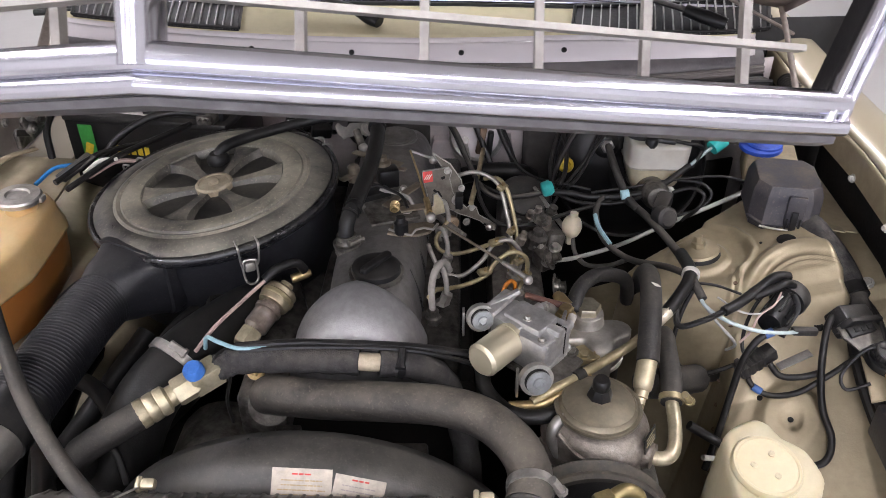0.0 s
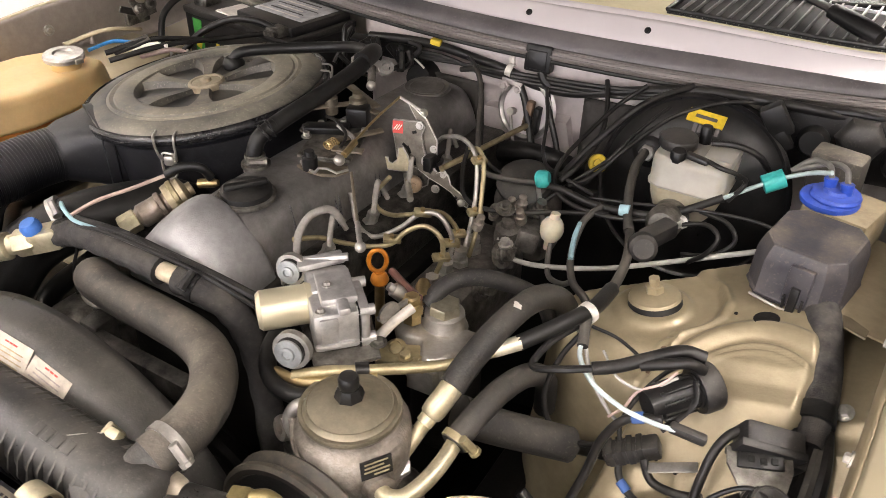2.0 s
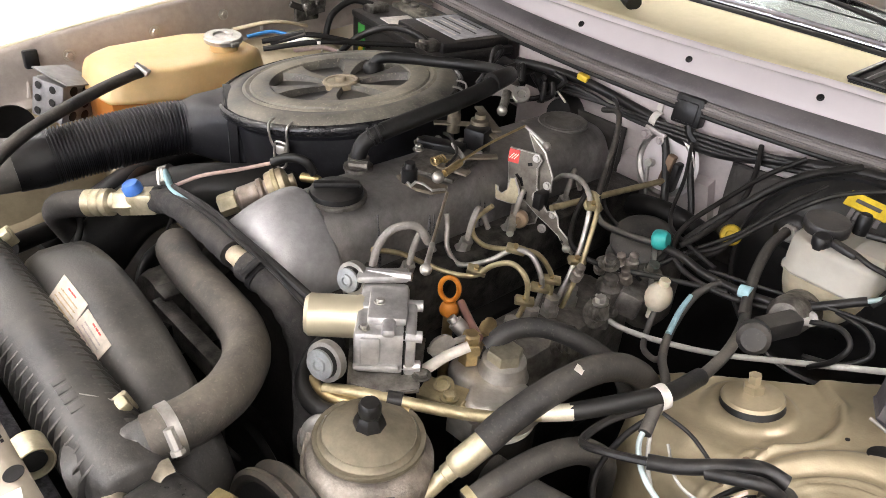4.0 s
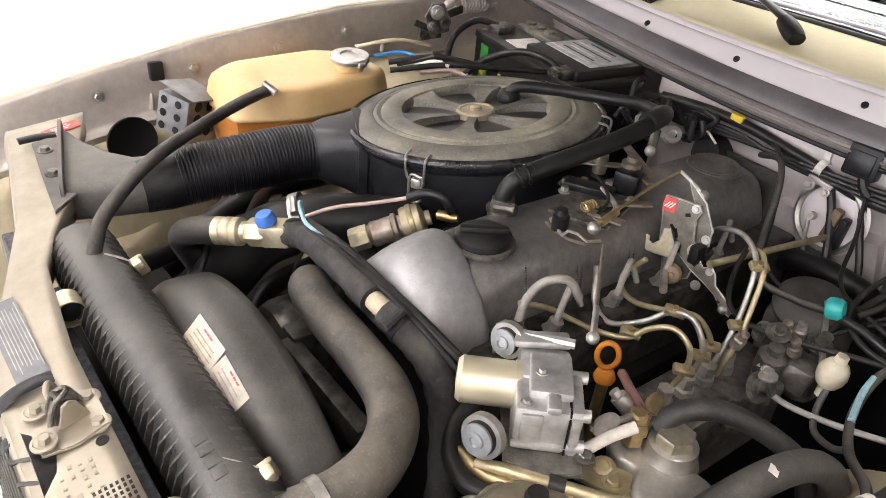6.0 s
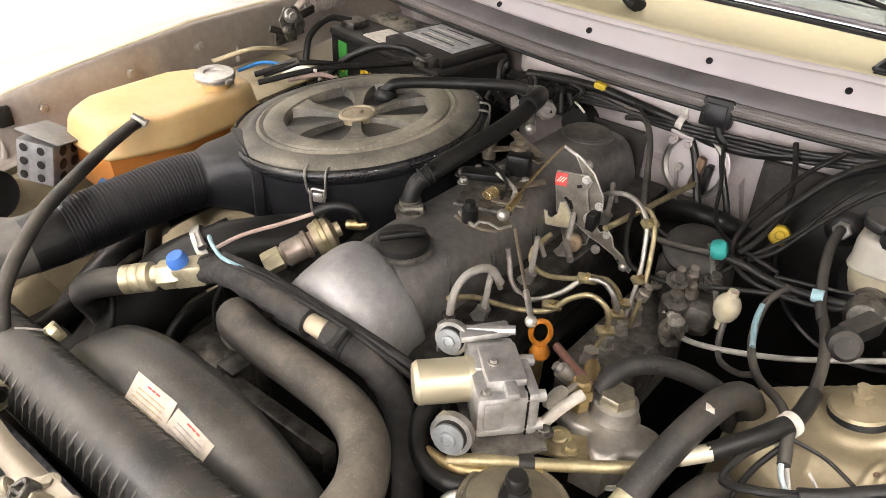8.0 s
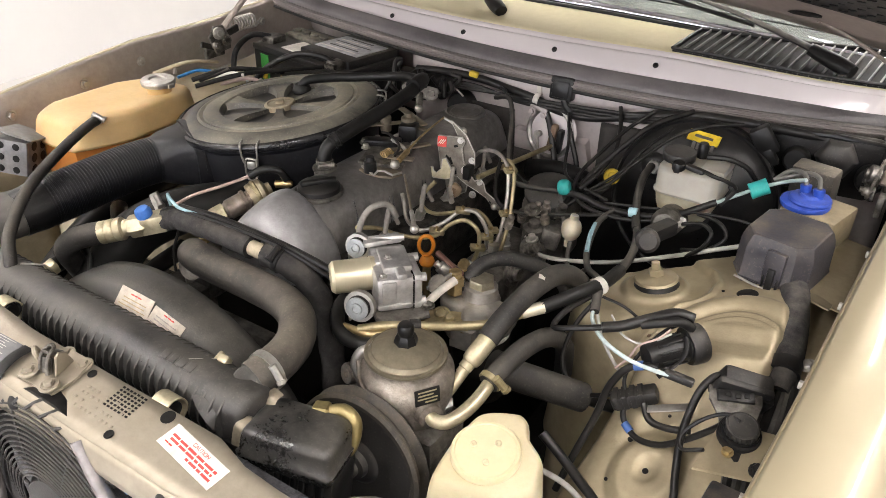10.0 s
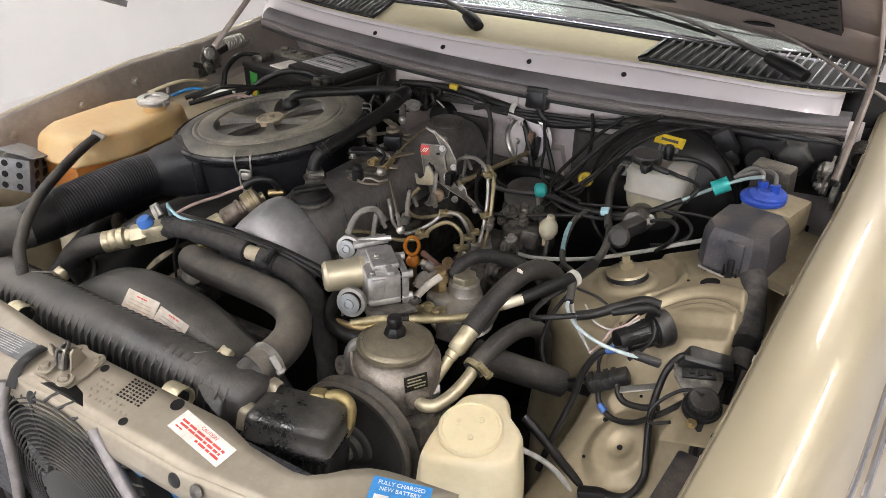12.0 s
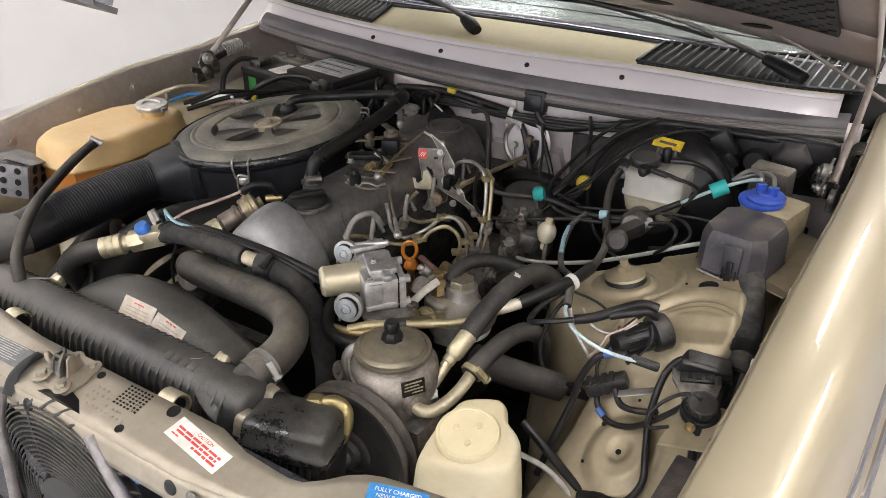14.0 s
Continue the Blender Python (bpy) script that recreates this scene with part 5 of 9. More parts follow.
fan = thing("cooling_fan", (-0.03, 0.57, 0.5), "dark cooling fan behind the radiator", "fan")
part("hub", lathe([(0.05, 0), (0.05, 0.05), (0.03, 0.06), (0, 0.06)], (-0.03, 0.54, 0.66), (0, 1, 0), 24), DARK, fan)
for k in range(7):
    a = 2 * math.pi * k / 7
    bm = box((0, 0, 0.11), (0.055, 0.006, 0.13), 0.002, (0, 0, 25))
    bm.transform(Matrix.Translation((-0.03, 0.545, 0.66)) @ Matrix.Rotation(a, 4, "Y"))
    part("blade", bm, DARK, fan)

toph = thing("top_radiator_hose", (0.03, 0.6, 0.83), "thick dusty rubber top radiator hose", "radiator hose")
part("hose", tube([(-0.128, 0.648, 0.815), (-0.122, 0.628, 0.842), (-0.10, 0.612, 0.856), (-0.05, 0.603, 0.860), (0.02, 0.599, 0.862), (0.076, 0.592, 0.864), (0.118, 0.573, 0.867), (0.147, 0.541, 0.869), (0.160, 0.510, 0.871), (0.1625, 0.484, 0.8705), (0.1585, 0.4635, 0.866)], 0.0220, 20, 10), RUBBER_TAN, toph)
part("band", clamp((0.1622, 0.480, 0.8700), (0.05, 0.99, 0.08), 0.0224, 0.009, (0.85, -0.3, 0.5)), STEEL, toph)

# ---------------------------------------------------------------- power steering pump
PS = Vector((0.248, 0.613, 0.0))
pump = thing("power_steering_pump", (PS.x, PS.y, 0.70), "aluminium power steering pump with a round reservoir lid", "power steering pump")
def pump_ring(z, r):
    """The casting is rounder below its lid and bulges towards the hose outlets lower down."""
    low = smooth(0.842, 0.812, z)
    ring = []
    for k in range(40):
        a = 2 * math.pi * k / 40
        rr = r + low * (0.006 * max(0.0, math.cos(a + 0.75)) ** 3 + 0.004 * max(0.0, math.cos(a - 2.9)) ** 4 - 0.003 * max(0.0, math.cos(a + 1.9)) ** 4)
        ring.append((PS.x + rr * math.cos(a), PS.y + rr * math.sin(a), z))
    return ring


part("reservoir", loft([pump_ring(z, r) for z, r in ((0.728, 0.034), (0.738, 0.044), (0.752, 0.047), (0.770, 0.049), (0.782, 0.054), (0.798, 0.0565), (0.816, 0.0575), (0.827, 0.0565), (0.8325, 0.0525), (0.835, 0.0490), (0.841, 0.0465), (0.846, 0.0465))]), GRIMY_CAST, pump, "grimy cast reservoir body", angle=50)
part("cast_lug", both(lathe([(0.006, -0.008), (0.0125, -0.008), (0.0135, -0.005), (0.0135, 0.005), (0.0125, 0.008), (0.006, 0.008), (0.006, -0.008)], (0.176, 0.600, 0.792), (-0.35, -0.9, 0.25), 22), loft([[(x, y + dy, z + dz) for dy, dz in ((-0.007, -s), (0.007, -s), (0.007, s), (-0.007, s))] for x, y, z, s in ((0.186, 0.602, 0.792, 0.009), (0.200, 0.606, 0.793, 0.014))])), GRIMY_CAST, pump, "cast lug with a hole")
part("casting_ridge", tube([(PS.x - 0.046, PS.y - 0.030, 0.833), (PS.x - 0.028, PS.y - 0.049, 0.823), (PS.x - 0.008, PS.y - 0.0575, 0.816)], lambda t: 0.0035 - 0.002 * t, 8, 5), GRIMY_CAST, pump)
part("outlet_boss", lathe([(0.0165, -0.012), (0.0165, 0.004), (0.0145, 0.007), (0.0145, 0.011), (0.0095, 0.013), (0, 0.013)], (PS.x + 0.050, PS.y - 0.030, 0.806), (0.84, -0.52, 0.05), 22), GRIMY_CAST, pump)
part("banjo_bolt", both(lathe([(0.0095, 0), (0.0105, 0.002), (0.0105, 0.010), (0.009, 0.012), (0, 0.012)], (0.298, 0.617, 0.789), (0.5, -0.2, 1), 6)), STEEL, pump)
part("flange_boss", both(lathe([(0.016, -0.02), (0.017, 0.010), (0.015, 0.014), (0, 0.014)], (0.292, 0.575, 0.745), (0.3, -0.9, 0.2), 22), hexbolt((0.294, 0.560, 0.748), 0.0115, 0.010, (0.3, -0.9, 0.2))), GRIMY_CAST, pump, "lower boss with a hexagon bolt")
part("lid", lathe([(0.046, 0.843), (0.0482, 0.8445), (0.0490, 0.847), (0.0482, 0.8495), (0.0455, 0.8500), (0.0440, 0.8492), (0.0425, 0.8505), (0.041, 0.8535), (0.0405, 0.8545), (0.0395, 0.8542), (0.030, 0.8585), (0.022, 0.861), (0.018, 0.8625), (0.012, 0.863), (0, 0.863)], tuple(PS), (0, 0, 1), 48), mat("dull_lid", (0.24, 0.21, 0.15), 0.42, 0.6, (0.17, 0.148, 0.105), 24, 0.5, 0.1, 400, 0.3, (0.28, 0.24, 0.17)), pump, "round dull gold lid")
part("knob", both(lathe([(0.0142, 0.860), (0.0142, 0.864), (0.0125, 0.870), (0.0105, 0.874), (0, 0.874)], tuple(PS), (0, 0, 1), 8), lathe([(0.0085, 0.872), (0.0098, 0.876), (0.0098, 0.884), (0.008, 0.887), (0, 0.8875)], tuple(PS), (0, 0, 1), 16)), PLASTIC, pump, "black wing knob")
part("pump_body", both(lathe([(0.035, 0), (0.05, 0.012), (0.05, 0.05), (0.04, 0.06), (0, 0.06)], (0.245, 0.575, 0.748), (0, 1, 0), 28), box((0.275, 0.60, 0.745), (0.09, 0.08, 0.07), 0.015), box((0.19, 0.60, 0.765), (0.03, 0.02, 0.035), 0.006)), CAST_DULL, pump, "cast pump body")
PLATE_M = pose(PS.x + 0.0528, PS.y - 0.0335, 0.8315, -10, 0, 57)
bm = box((0, 0, 0), (0.030, 0.0016, 0.020), 0.0006)
bm.transform(PLATE_M)
plate_ob = part("name_plate", bm, PLASTIC, pump, "small black data plate")
for k, (w, dx) in enumerate(((0.022, 0), (0.018, -0.002), (0.024, 0), (0.014, 0.004))):
    bm = box((dx, -0.001, 0.0064 - 0.0042 * k), (w, 0.0006, 0.0016), 0)
    bm.transform(PLATE_M)
    part("print_bar", bm, CREAM, plate_ob)
PULLEY_AT, PULLEY_N = (0.240, 0.536, 0.742), (0, -1, 0.08)
rim_ob = part("pulley", lathe([(0.060, -0.014), (0.084, -0.014), (0.087, -0.010), (0.079, -0.002), (0.087, 0.006), (0.087, 0.010), (0.083, 0.013), (0.077, 0.012), (0.074, 0.008)], PULLEY_AT, PULLEY_N, 56), mat("road_dust_on_black_steel", (0.05, 0.045, 0.038), 0.5, 0.2, (0.03, 0.027, 0.023), 30, 0.5, 0.1, 300, 1.0, (0.17, 0.145, 0.11)), pump, "dusty rim of the belt pulley")
part("pulley_face", lathe([(0.0745, 0.0085), (0.071, 0.004), (0.058, 0.001), (0.046, 0.000), (0.036, 0.003), (0.029, 0.010), (0.024, 0.012), (0.019, 0.012), (0.018, 0.020), (0.008, 0.022), (0, 0.022)], PULLEY_AT, PULLEY_N, 48), PLASTIC_DUSTY, rim_ob, "black dished pulley face")

# ---------------------------------------------------------------- washer tank
wash = thing("washer_tank", (0.41, 0.52, 0.60), "aged yellowish-white washer fluid tank", "washer tank")
def wash_ring(z, grow):
    """The tank's outline, narrowing to its filler hump at the back; its top slopes with the cap."""
    pts = ((0.366, 0.524), (0.371, 0.479), (0.400, 0.484), (0.446, 0.499), (0.4650, 0.520), (0.4560, 0.552), (0.4330, 0.568), (0.4235, 0.584), (0.4100, 0.5905), (0.386, 0.580), (0.3715, 0.566))
    n, ring = len(pts), []
    for i in range(n):
        a, b, c, d = (Vector((*pts[(i + k) % n], 0)) for k in (-1, 0, 1, 2))
        for k in range(4):
            t = k / 4
            cr = 0.5 * (2 * b + (c - a) * t + (2 * a - 5 * b + 4 * c - d) * t * t + (3 * b - a - 3 * c + d) * t ** 3)
            q = b.lerp(c, t).lerp(cr, 0.7)
            x, y = 0.412 + (q.x - 0.412) * grow, 0.530 + (q.y - 0.530) * grow
            ring.append((x, y, z + max(0.0, (z - 0.78) / 0.0675) * (0.2 * (y - 0.528) - 0.03 * (x - 0.405))))
    return ring


part("tank_body", loft([wash_ring(*q) for q in ((0.60, 1.12), (0.70, 1.12), (0.78, 1.09), (0.815, 1.035), (0.830, 1.01), (0.838, 0.99), (0.8435, 0.955), (0.8465, 0.90), (0.8475, 0.84), (0.8475, 0.4))]), MILK, wash, angle=60)
CAP_AXIS = Vector((0.03, -0.2, 1)).normalized()
CAP_AT = Vector((0.405, 0.528, 0.8475))
part("cap", lathe([(0.0350, -0.002), (0.0352, 0.004), (0.0335, 0.0065), (0.031, 0.0066), (0.030, 0.0058), (0.018, 0.0062), (0, 0.0064)], tuple(CAP_AT), tuple(CAP_AXIS), 48), mat("yellowed_plastic", (0.60, 0.525, 0.345), 0.42, 0, (0.56, 0.48, 0.30), 14, 0.4, 0.02, 300, 0.1, (0.5, 0.4, 0.22), sss=0.15, mottle=0.05), wash, "yellowed round cap")
for a in (60, 180, 300):
    part("stud", lathe([(0.0035, 0), (0.0035, 0.0015), (0.002, 0.002), (0, 0.0012)], tuple(CAP_AT + CAP_AXIS * 0.0062 + Vector((0.014 * math.cos(radians(a)), 0.014 * math.sin(radians(a)), 0.0028 * math.sin(radians(a))))), tuple(CAP_AXIS), 12), MILK, wash)

# ---------------------------------------------------------------- battery
bat = thing("battery", (-0.45, 1.29, 0.74), "black car battery with white labels and green sticker", "battery")
BM = pose(-0.437, 1.278, 0, 0, 0, -9)


def on_battery(bm):
    bm.transform(BM)
    return bm


BAT_LABEL = mat("pale_grey_label", (0.56, 0.56, 0.57), 0.5, 0, (0.36, 0.36, 0.37), 40)
CELL_DUST = mat("dust_caked_plastic", (0.16, 0.145, 0.115), 0.7, 0, (0.05, 0.046, 0.04), 45, 0.7, 0.4, 300, 0.6, (0.36, 0.33, 0.26), mottle=0.4)
part("case", on_battery(box((0, 0, 0.823), (0.300, 0.158, 0.180), 0.004)), PLASTIC, bat)
part("top", on_battery(both(box((0, 0, 0.917), (0.304, 0.162, 0.014), 0.004), box((0.068, 0.006, 0.931), (0.150, 0.140, 0.020), 0.004))), PLASTIC_DUSTY, bat)
part("cell_strip", on_battery(box((-0.085, 0.028, 0.927), (0.115, 0.050, 0.010), 0.003)), CELL_DUST, bat, "dust-caked strip")
for k in range(4):
    part("cell_cap", on_battery(lathe([(0.010, 0), (0.010, 0.005), (0.008, 0.006), (0, 0.006)], (-0.13 + 0.03 * k, 0.028, 0.931), (0, 0, 1), 14)), CELL_DUST, bat)
part("label", on_battery(box((-0.030, -0.036, 0.9255), (0.080, 0.058, 0.002), 0, (0, 0, -3))), PAPER, bat, "white paper label")
part("label", on_battery(box((0.068, 0.012, 0.9415), (0.128, 0.088, 0.002), 0)), BAT_LABEL, bat, "grey printed label")
for k in range(6):
    part("print_bar", on_battery(box((0.060 + 0.006 * (k % 2), -0.020 + 0.013 * k, 0.9428), (0.105 - 0.02 * (k % 3), 0.0035, 0.0006), 0)), PRINT if k % 2 else PAPER, bat)
part("sticker", on_battery(box((-0.112, -0.0795, 0.870), (0.026, 0.002, 0.07), 0)), GREEN, bat, "green sticker with yellow emblem")
part("emblem", on_battery(box((-0.112, -0.0808, 0.860), (0.014, 0.001, 0.022), 0, (0, 20, 0))), YELLOW, bat, "yellow shape on the green sticker")
for k in range(5):
    part("letter_shape", on_battery(box((-0.055 + 0.013 * k, -0.0795, 0.862), (0.009, 0.001, 0.016), 0)), YELLOW, bat)
part("terminal", both(lathe([(0.011, 0), (0.010, 0.02), (0, 0.02)], (-0.329, 1.192, 0.918), (0, 0, 1), 16), box((-0.330, 1.184, 0.934), (0.030, 0.030, 0.016), 0.004, (0, 0, -12)), *[lathe([(0.0045, -0.016), (0.0045, 0.016)], (-0.338 + 0.008 * k, 1.178, 0.936), (0, 1, 0.1), 10) for k in range(3)]), CAST_DULL, bat, "lead terminal clamp")
part("terminal", both(lathe([(0.011, 0), (0.010, 0.02), (0, 0.02)], (-0.565, 1.25, 0.918), (0, 0, 1), 16), box((-0.565, 1.255, 0.930), (0.034, 0.042, 0.016), 0.004)), CAST_DULL, bat, "lead terminal clamp")
part("battery_tray", box((-0.445, 1.29, 0.725), (0.34, 0.19, 0.025), 0.005), DARK, body)

# ---------------------------------------------------------------- brake booster and fluid reservoir
BC, BN = Vector((0.391, 1.204, 0.841)), Vector((0.03, -1, 0.2)).normalized()
boost = thing("brake_booster", (BC.x, 1.25, 0.73), "round black brake booster on the firewall", "brake booster")
part("drum", lathe([(0.10, -0.10), (0.124, -0.09), (0.126, -0.012), (0.1315, -0.010), (0.1325, -0.002), (0.129, 0.003), (0.125, 0.001), (0.121, 0.006), (0.114, 0.012), (0.097, 0.020), (0.06, 0.026), (0.045, 0.040), (0, 0.040)], tuple(BC), tuple(BN), 56), PLASTIC, boost, "black painted drum")
LABEL_M = pose(0.396, 1.190, 0.9545, -52, 4, 0)
for name, size, off, mt, label in (("label", (0.048, 0.002, 0.019), 0.0, YELLOW, "yellow maker's label"), ("label_mark", (0.028, 0.0008, 0.0045), -0.0014, PRINT, "dark maker's mark")):
    bm = box((0, off, 0), size, 0)
    bm.transform(LABEL_M)
    part(name, bm, mt, boost, label)
VALVE_AT = (0.336, 1.170, 0.900)
part("valve_nut", lathe([(0.0115, 0.010), (0.0115, 0.018), (0.009, 0.020), (0.0055, 0.020), (0.0055, 0.016), (0, 0.016)], VALVE_AT, tuple(BN), 6), STEEL, boost, "bright hexagon nut")
part("check_valve", lathe([(0.020, 0.0), (0.022, 0.006), (0.017, 0.010), (0.013, 0.012), (0, 0.012)], VALVE_AT, tuple(BN), 20), RUBBER_DARK, boost)
part("vacuum_hose", tube([(0.336, 1.146, 0.908), (0.337, 1.110, 0.902), (0.344, 1.075, 0.886), (0.354, 1.048, 0.870), (0.366, 1.02, 0.862)], 0.0060, 12), RUBBER, boost)
part("master_cylinder", lathe([(0.022, 0), (0.022, 0.12), (0.016, 0.13), (0, 0.13)], (0.396, 1.165, 0.847), tuple(BN), 20), CAST_DULL, boost, "cast master cylinder")

res = thing("brake_fluid_reservoir", (0.403, 1.124, 0.865), "white plastic brake fluid reservoir with black cap", "fluid reservoir")


def bottle_ring(z, w, d, ox=0.0):
    return [(0.405 + sx * w * 0.95 + ox, 1.124 + sy * d, z) for sx, sy in ((-1, -0.62), (-0.92, -0.86), (-0.66, -1), (0.72, -1), (0.93, -0.88), (1, -0.62), (1, 0.62), (0.7, 1), (-0.66, 1), (-1, 0.6))]


part("bottle", loft([bottle_ring(z, w, d, ox) for z, w, d, ox in ((0.896, 0.0495, 0.0395, 0.002), (0.898, 0.0515, 0.0415, 0.002), (0.901, 0.0515, 0.0415, 0.002), (0.903, 0.0495, 0.0395, 0.002), (0.930, 0.0505, 0.0405, 0.003), (0.9365, 0.0485, 0.0385, 0.003), (0.9385, 0.044, 0.035, 0.003), (0.9390, 0.02, 0.02, 0.003))]), RESERVOIR, res, "cloudy plastic bottle with a moulded seam", angle=50)
part("fluid_chamber", loft([bottle_ring(z, w, d, ox) for z, w, d, ox in ((0.852, 0.024, 0.022, 0.0), (0.858, 0.034, 0.029, 0.0), (0.866, 0.039, 0.033, 0.0), (0.880, 0.0445, 0.037, 0.001), (0.896, 0.0485, 0.0390, 0.002))]), mat("yellowed_fluid_chamber", (0.40, 0.36, 0.27), 0.36, 0, (0.32, 0.285, 0.20), 18, 0.4, 0.03, 200, 0.1, sss=0.2, mottle=0.1), res, "yellowed lower chamber with fluid", angle=50)
part("step", box((0.437, 1.130, 0.937), (0.036, 0.060, 0.016), 0.005), RESERVOIR, res, "raised grey block")
part("cap", lathe([(0.0228, 0), (0.0240, 0.002), (0.0240, 0.011), (0.0225, 0.0135), (0.019, 0.0130), (0, 0.0128)], (0.381, 1.126, 0.9385), (0.0, -0.06, 1), 32), PLASTIC_DUSTY, res, "low black ribbed screw cap")
part("plug", lathe([(0.010, 0), (0.010, 0.011), (0.008, 0.0135), (0, 0.0135)], (0.391, 1.094, 0.935), (0, -0.1, 1), 16), PLASTIC, res)
part("plug", lathe([(0.008, 0), (0.008, 0.020), (0.006, 0.024), (0, 0.024)], (0.407, 1.152, 0.938), (0, 0, 1), 16), PLASTIC, res)
part("plug", box((0.414, 1.096, 0.942), (0.030, 0.011, 0.008), 0.003, (0, 6, -8)), PLASTIC_DUSTY, res)
part("lead", tube([(0.428, 1.094, 0.943), (0.445, 1.085, 0.943), (0.462, 1.09, 0.938), (0.474, 1.10, 0.925), (0.46, 1.09, 0.90)], 0.003, 8), WIRE, res)
part("lead", tube([(0.420, 1.132, 0.950), (0.45, 1.134, 0.953), (0.475, 1.145, 0.942), (0.489, 1.16, 0.92)], 0.004, 8), WIRE, res)

# ---------------------------------------------------------------- fuse box
fuse = thing("fuse_box", (0.566, 1.0, 0.862), "charcoal plastic fuse box with a clip on the side", "fuse box")
FUSE_M = pose(0.568, 0.998, 0, 0, 0, -11)
FUSE_EDGE = ((-0.046, -0.030), (-0.029, -0.052), (0.031, -0.052), (0.047, -0.035), (0.047, 0.034), (0.032, 0.053), (-0.030, 0.053), (-0.047, 0.036))


def fuse_ring(z, s):
    return [tuple(FUSE_M @ Vector((x * s, y * s, z))) for x, y in FUSE_EDGE]


part("base", loft([fuse_ring(z, s) for z, s in ((0.852, 0.90), (0.872, 0.96), (0.876, 1.0), (0.881, 1.0))]), BOX_GREY, fuse, angle=25)
part("lid", loft([fuse_ring(z, s) for z, s in ((0.8785, 1.03), (0.8795, 1.055), (0.882, 1.06), (0.885, 1.035), (0.920, 1.015), (0.926, 0.995), (0.936, 0.925), (0.9385, 0.895), (0.9395, 0.85), (0.9390, 0.5))]), BOX_GREY, fuse, "dusty lid with chamfered corners", angle=22)
for name, at, size in (("latch", (0.010, -0.0555, 0.908), (0.024, 0.006, 0.044)), ("latch_tongue", (0.010, -0.0600, 0.888), (0.009, 0.005, 0.040)), ("latch_side", (0.001, -0.0570, 0.884), (0.003, 0.006, 0.024)), ("latch_side", (0.019, -0.0570, 0.884), (0.003, 0.006, 0.024))):
    bm = box(at, size, 0.0012)
    bm.transform(FUSE_M)
    part(name, bm, BOX_GREY if name == "latch" else PLASTIC, fuse, "black snap latch" if name == "latch_tongue" else "")
bm = tube([(-0.034, -0.058, 0.880), (0.000, -0.060, 0.878), (0.034, -0.058, 0.880)], 0.0016, 6)
bm.transform(FUSE_M)
part("wire_bail", bm, STEEL, fuse, "bright wire bail under the lid")
part("bracket", both(box((0.640, 1.040, 0.876), (0.062, 0.19, 0.003), 0.001, (0, 8, -3)), slab([(-0.035, -0.004), (0.035, -0.012), (0.035, 0.008), (0.01, 0.020)], 0.002, pose(0.606, 0.945, 0.882, -10, 6, -8))), PAINT_DULL, fuse, "bent beige steel bracket")
# ---------------------------------------------------------------- lettering and labels
def lettering(name, words, m, size, material, parent):
    """Raised print with the built-in font, standing on the plane of m."""
    cu = bpy.data.curves.new(name, "FONT")
    cu.body, cu.size, cu.extrude, cu.align_x, cu.align_y = words, size, 0.0002, "CENTER", "CENTER"
    tmp = new(name, cu)
    bpy.context.view_layer.update()
    me = bpy.data.meshes.new_from_object(tmp.evaluated_get(bpy.context.evaluated_depsgraph_get()))
    bpy.data.objects.remove(tmp)
    bm = bmesh.new()
    bm.from_mesh(me)
    bm.transform(m)
    return part(name, bm, material, parent)


def bars(m, rows, width, gap, thick, material, parent, name="print_bar", seed=1):
    rnd = random.Random(seed)
    for k in range(rows):
        w = width * rnd.uniform(0.72, 1.0)
        x, words = -w / 2, []
        while x < w / 2 - thick:
            n = min(thick * rnd.uniform(1.5, 5.0), w / 2 - x)
            words.append(box((x + n / 2, -k * gap, 0.0002), (n, thick, 0.0004), 0))
            x += n + thick * 0.7
        bm = both(*words)
        bm.transform(m)
        part(name, bm, material, parent)


# stickers on the shroud
PRINT_GREY = mat("faded_grey_print", (0.42, 0.38, 0.36), 0.6)
STICKER_OLD = mat("yellowed_sticker", (0.58, 0.53, 0.46), 0.5, 0, (0.46, 0.40, 0.32), 45, 0.5)
def on_shroud(a, t):
    p = Vector(shroud_at(a, t))
    da, dt = Vector(shroud_at(a + 0.02, t)) - p, Vector(shroud_at(a, t + 0.03)) - p
    n = da.cross(dt)
    n = n if n.z > 0 else -n
    return Matrix.Translation(p + n.normalized() * 0.0026) @ rot_between(da, n)


for a, t, w, h, head, low in ((0.040, 0.14, 0.058, 0.038, PRINT_RED, PRINT_TAN), (0.285, 0.175, 0.050, 0.025, PRINT_RED, PRINT_GREY)):
    m = on_shroud(a, t)
    st = part("shroud_sticker", (lambda bm: (bm.transform(m), bm)[1])(box((0, 0, 0), (w, h, 0.0006), 0)), STICKER_OLD, None, "small yellowed printed sticker on the fan shroud", "sticker")
    mm = m @ Matrix.Translation((0, h * 0.36, 0.0004))
    bars(mm, 1, w * 0.42, 0.004, 0.0016, head, st, seed=3)
    bars(mm @ Matrix.Translation((0, -0.006, 0)), int(h / 0.0045) - 2, w * 0.86, 0.0045, 0.0011, low, st, seed=4)

# stickers on the radiator support
def sticker(name, centre, ux, n, w, h, material, label):
    m = Matrix.Translation(Vector(centre) + Vector(n).normalized() * 0.0012) @ rot_between(ux, n)
    bm = box((0, 0, 0), (w, h, 0.0006), 0)
    bm.transform(m)
    return part(name, bm, material, None, label, "sticker"), m @ Matrix.Translation((0, 0, 0.0004))


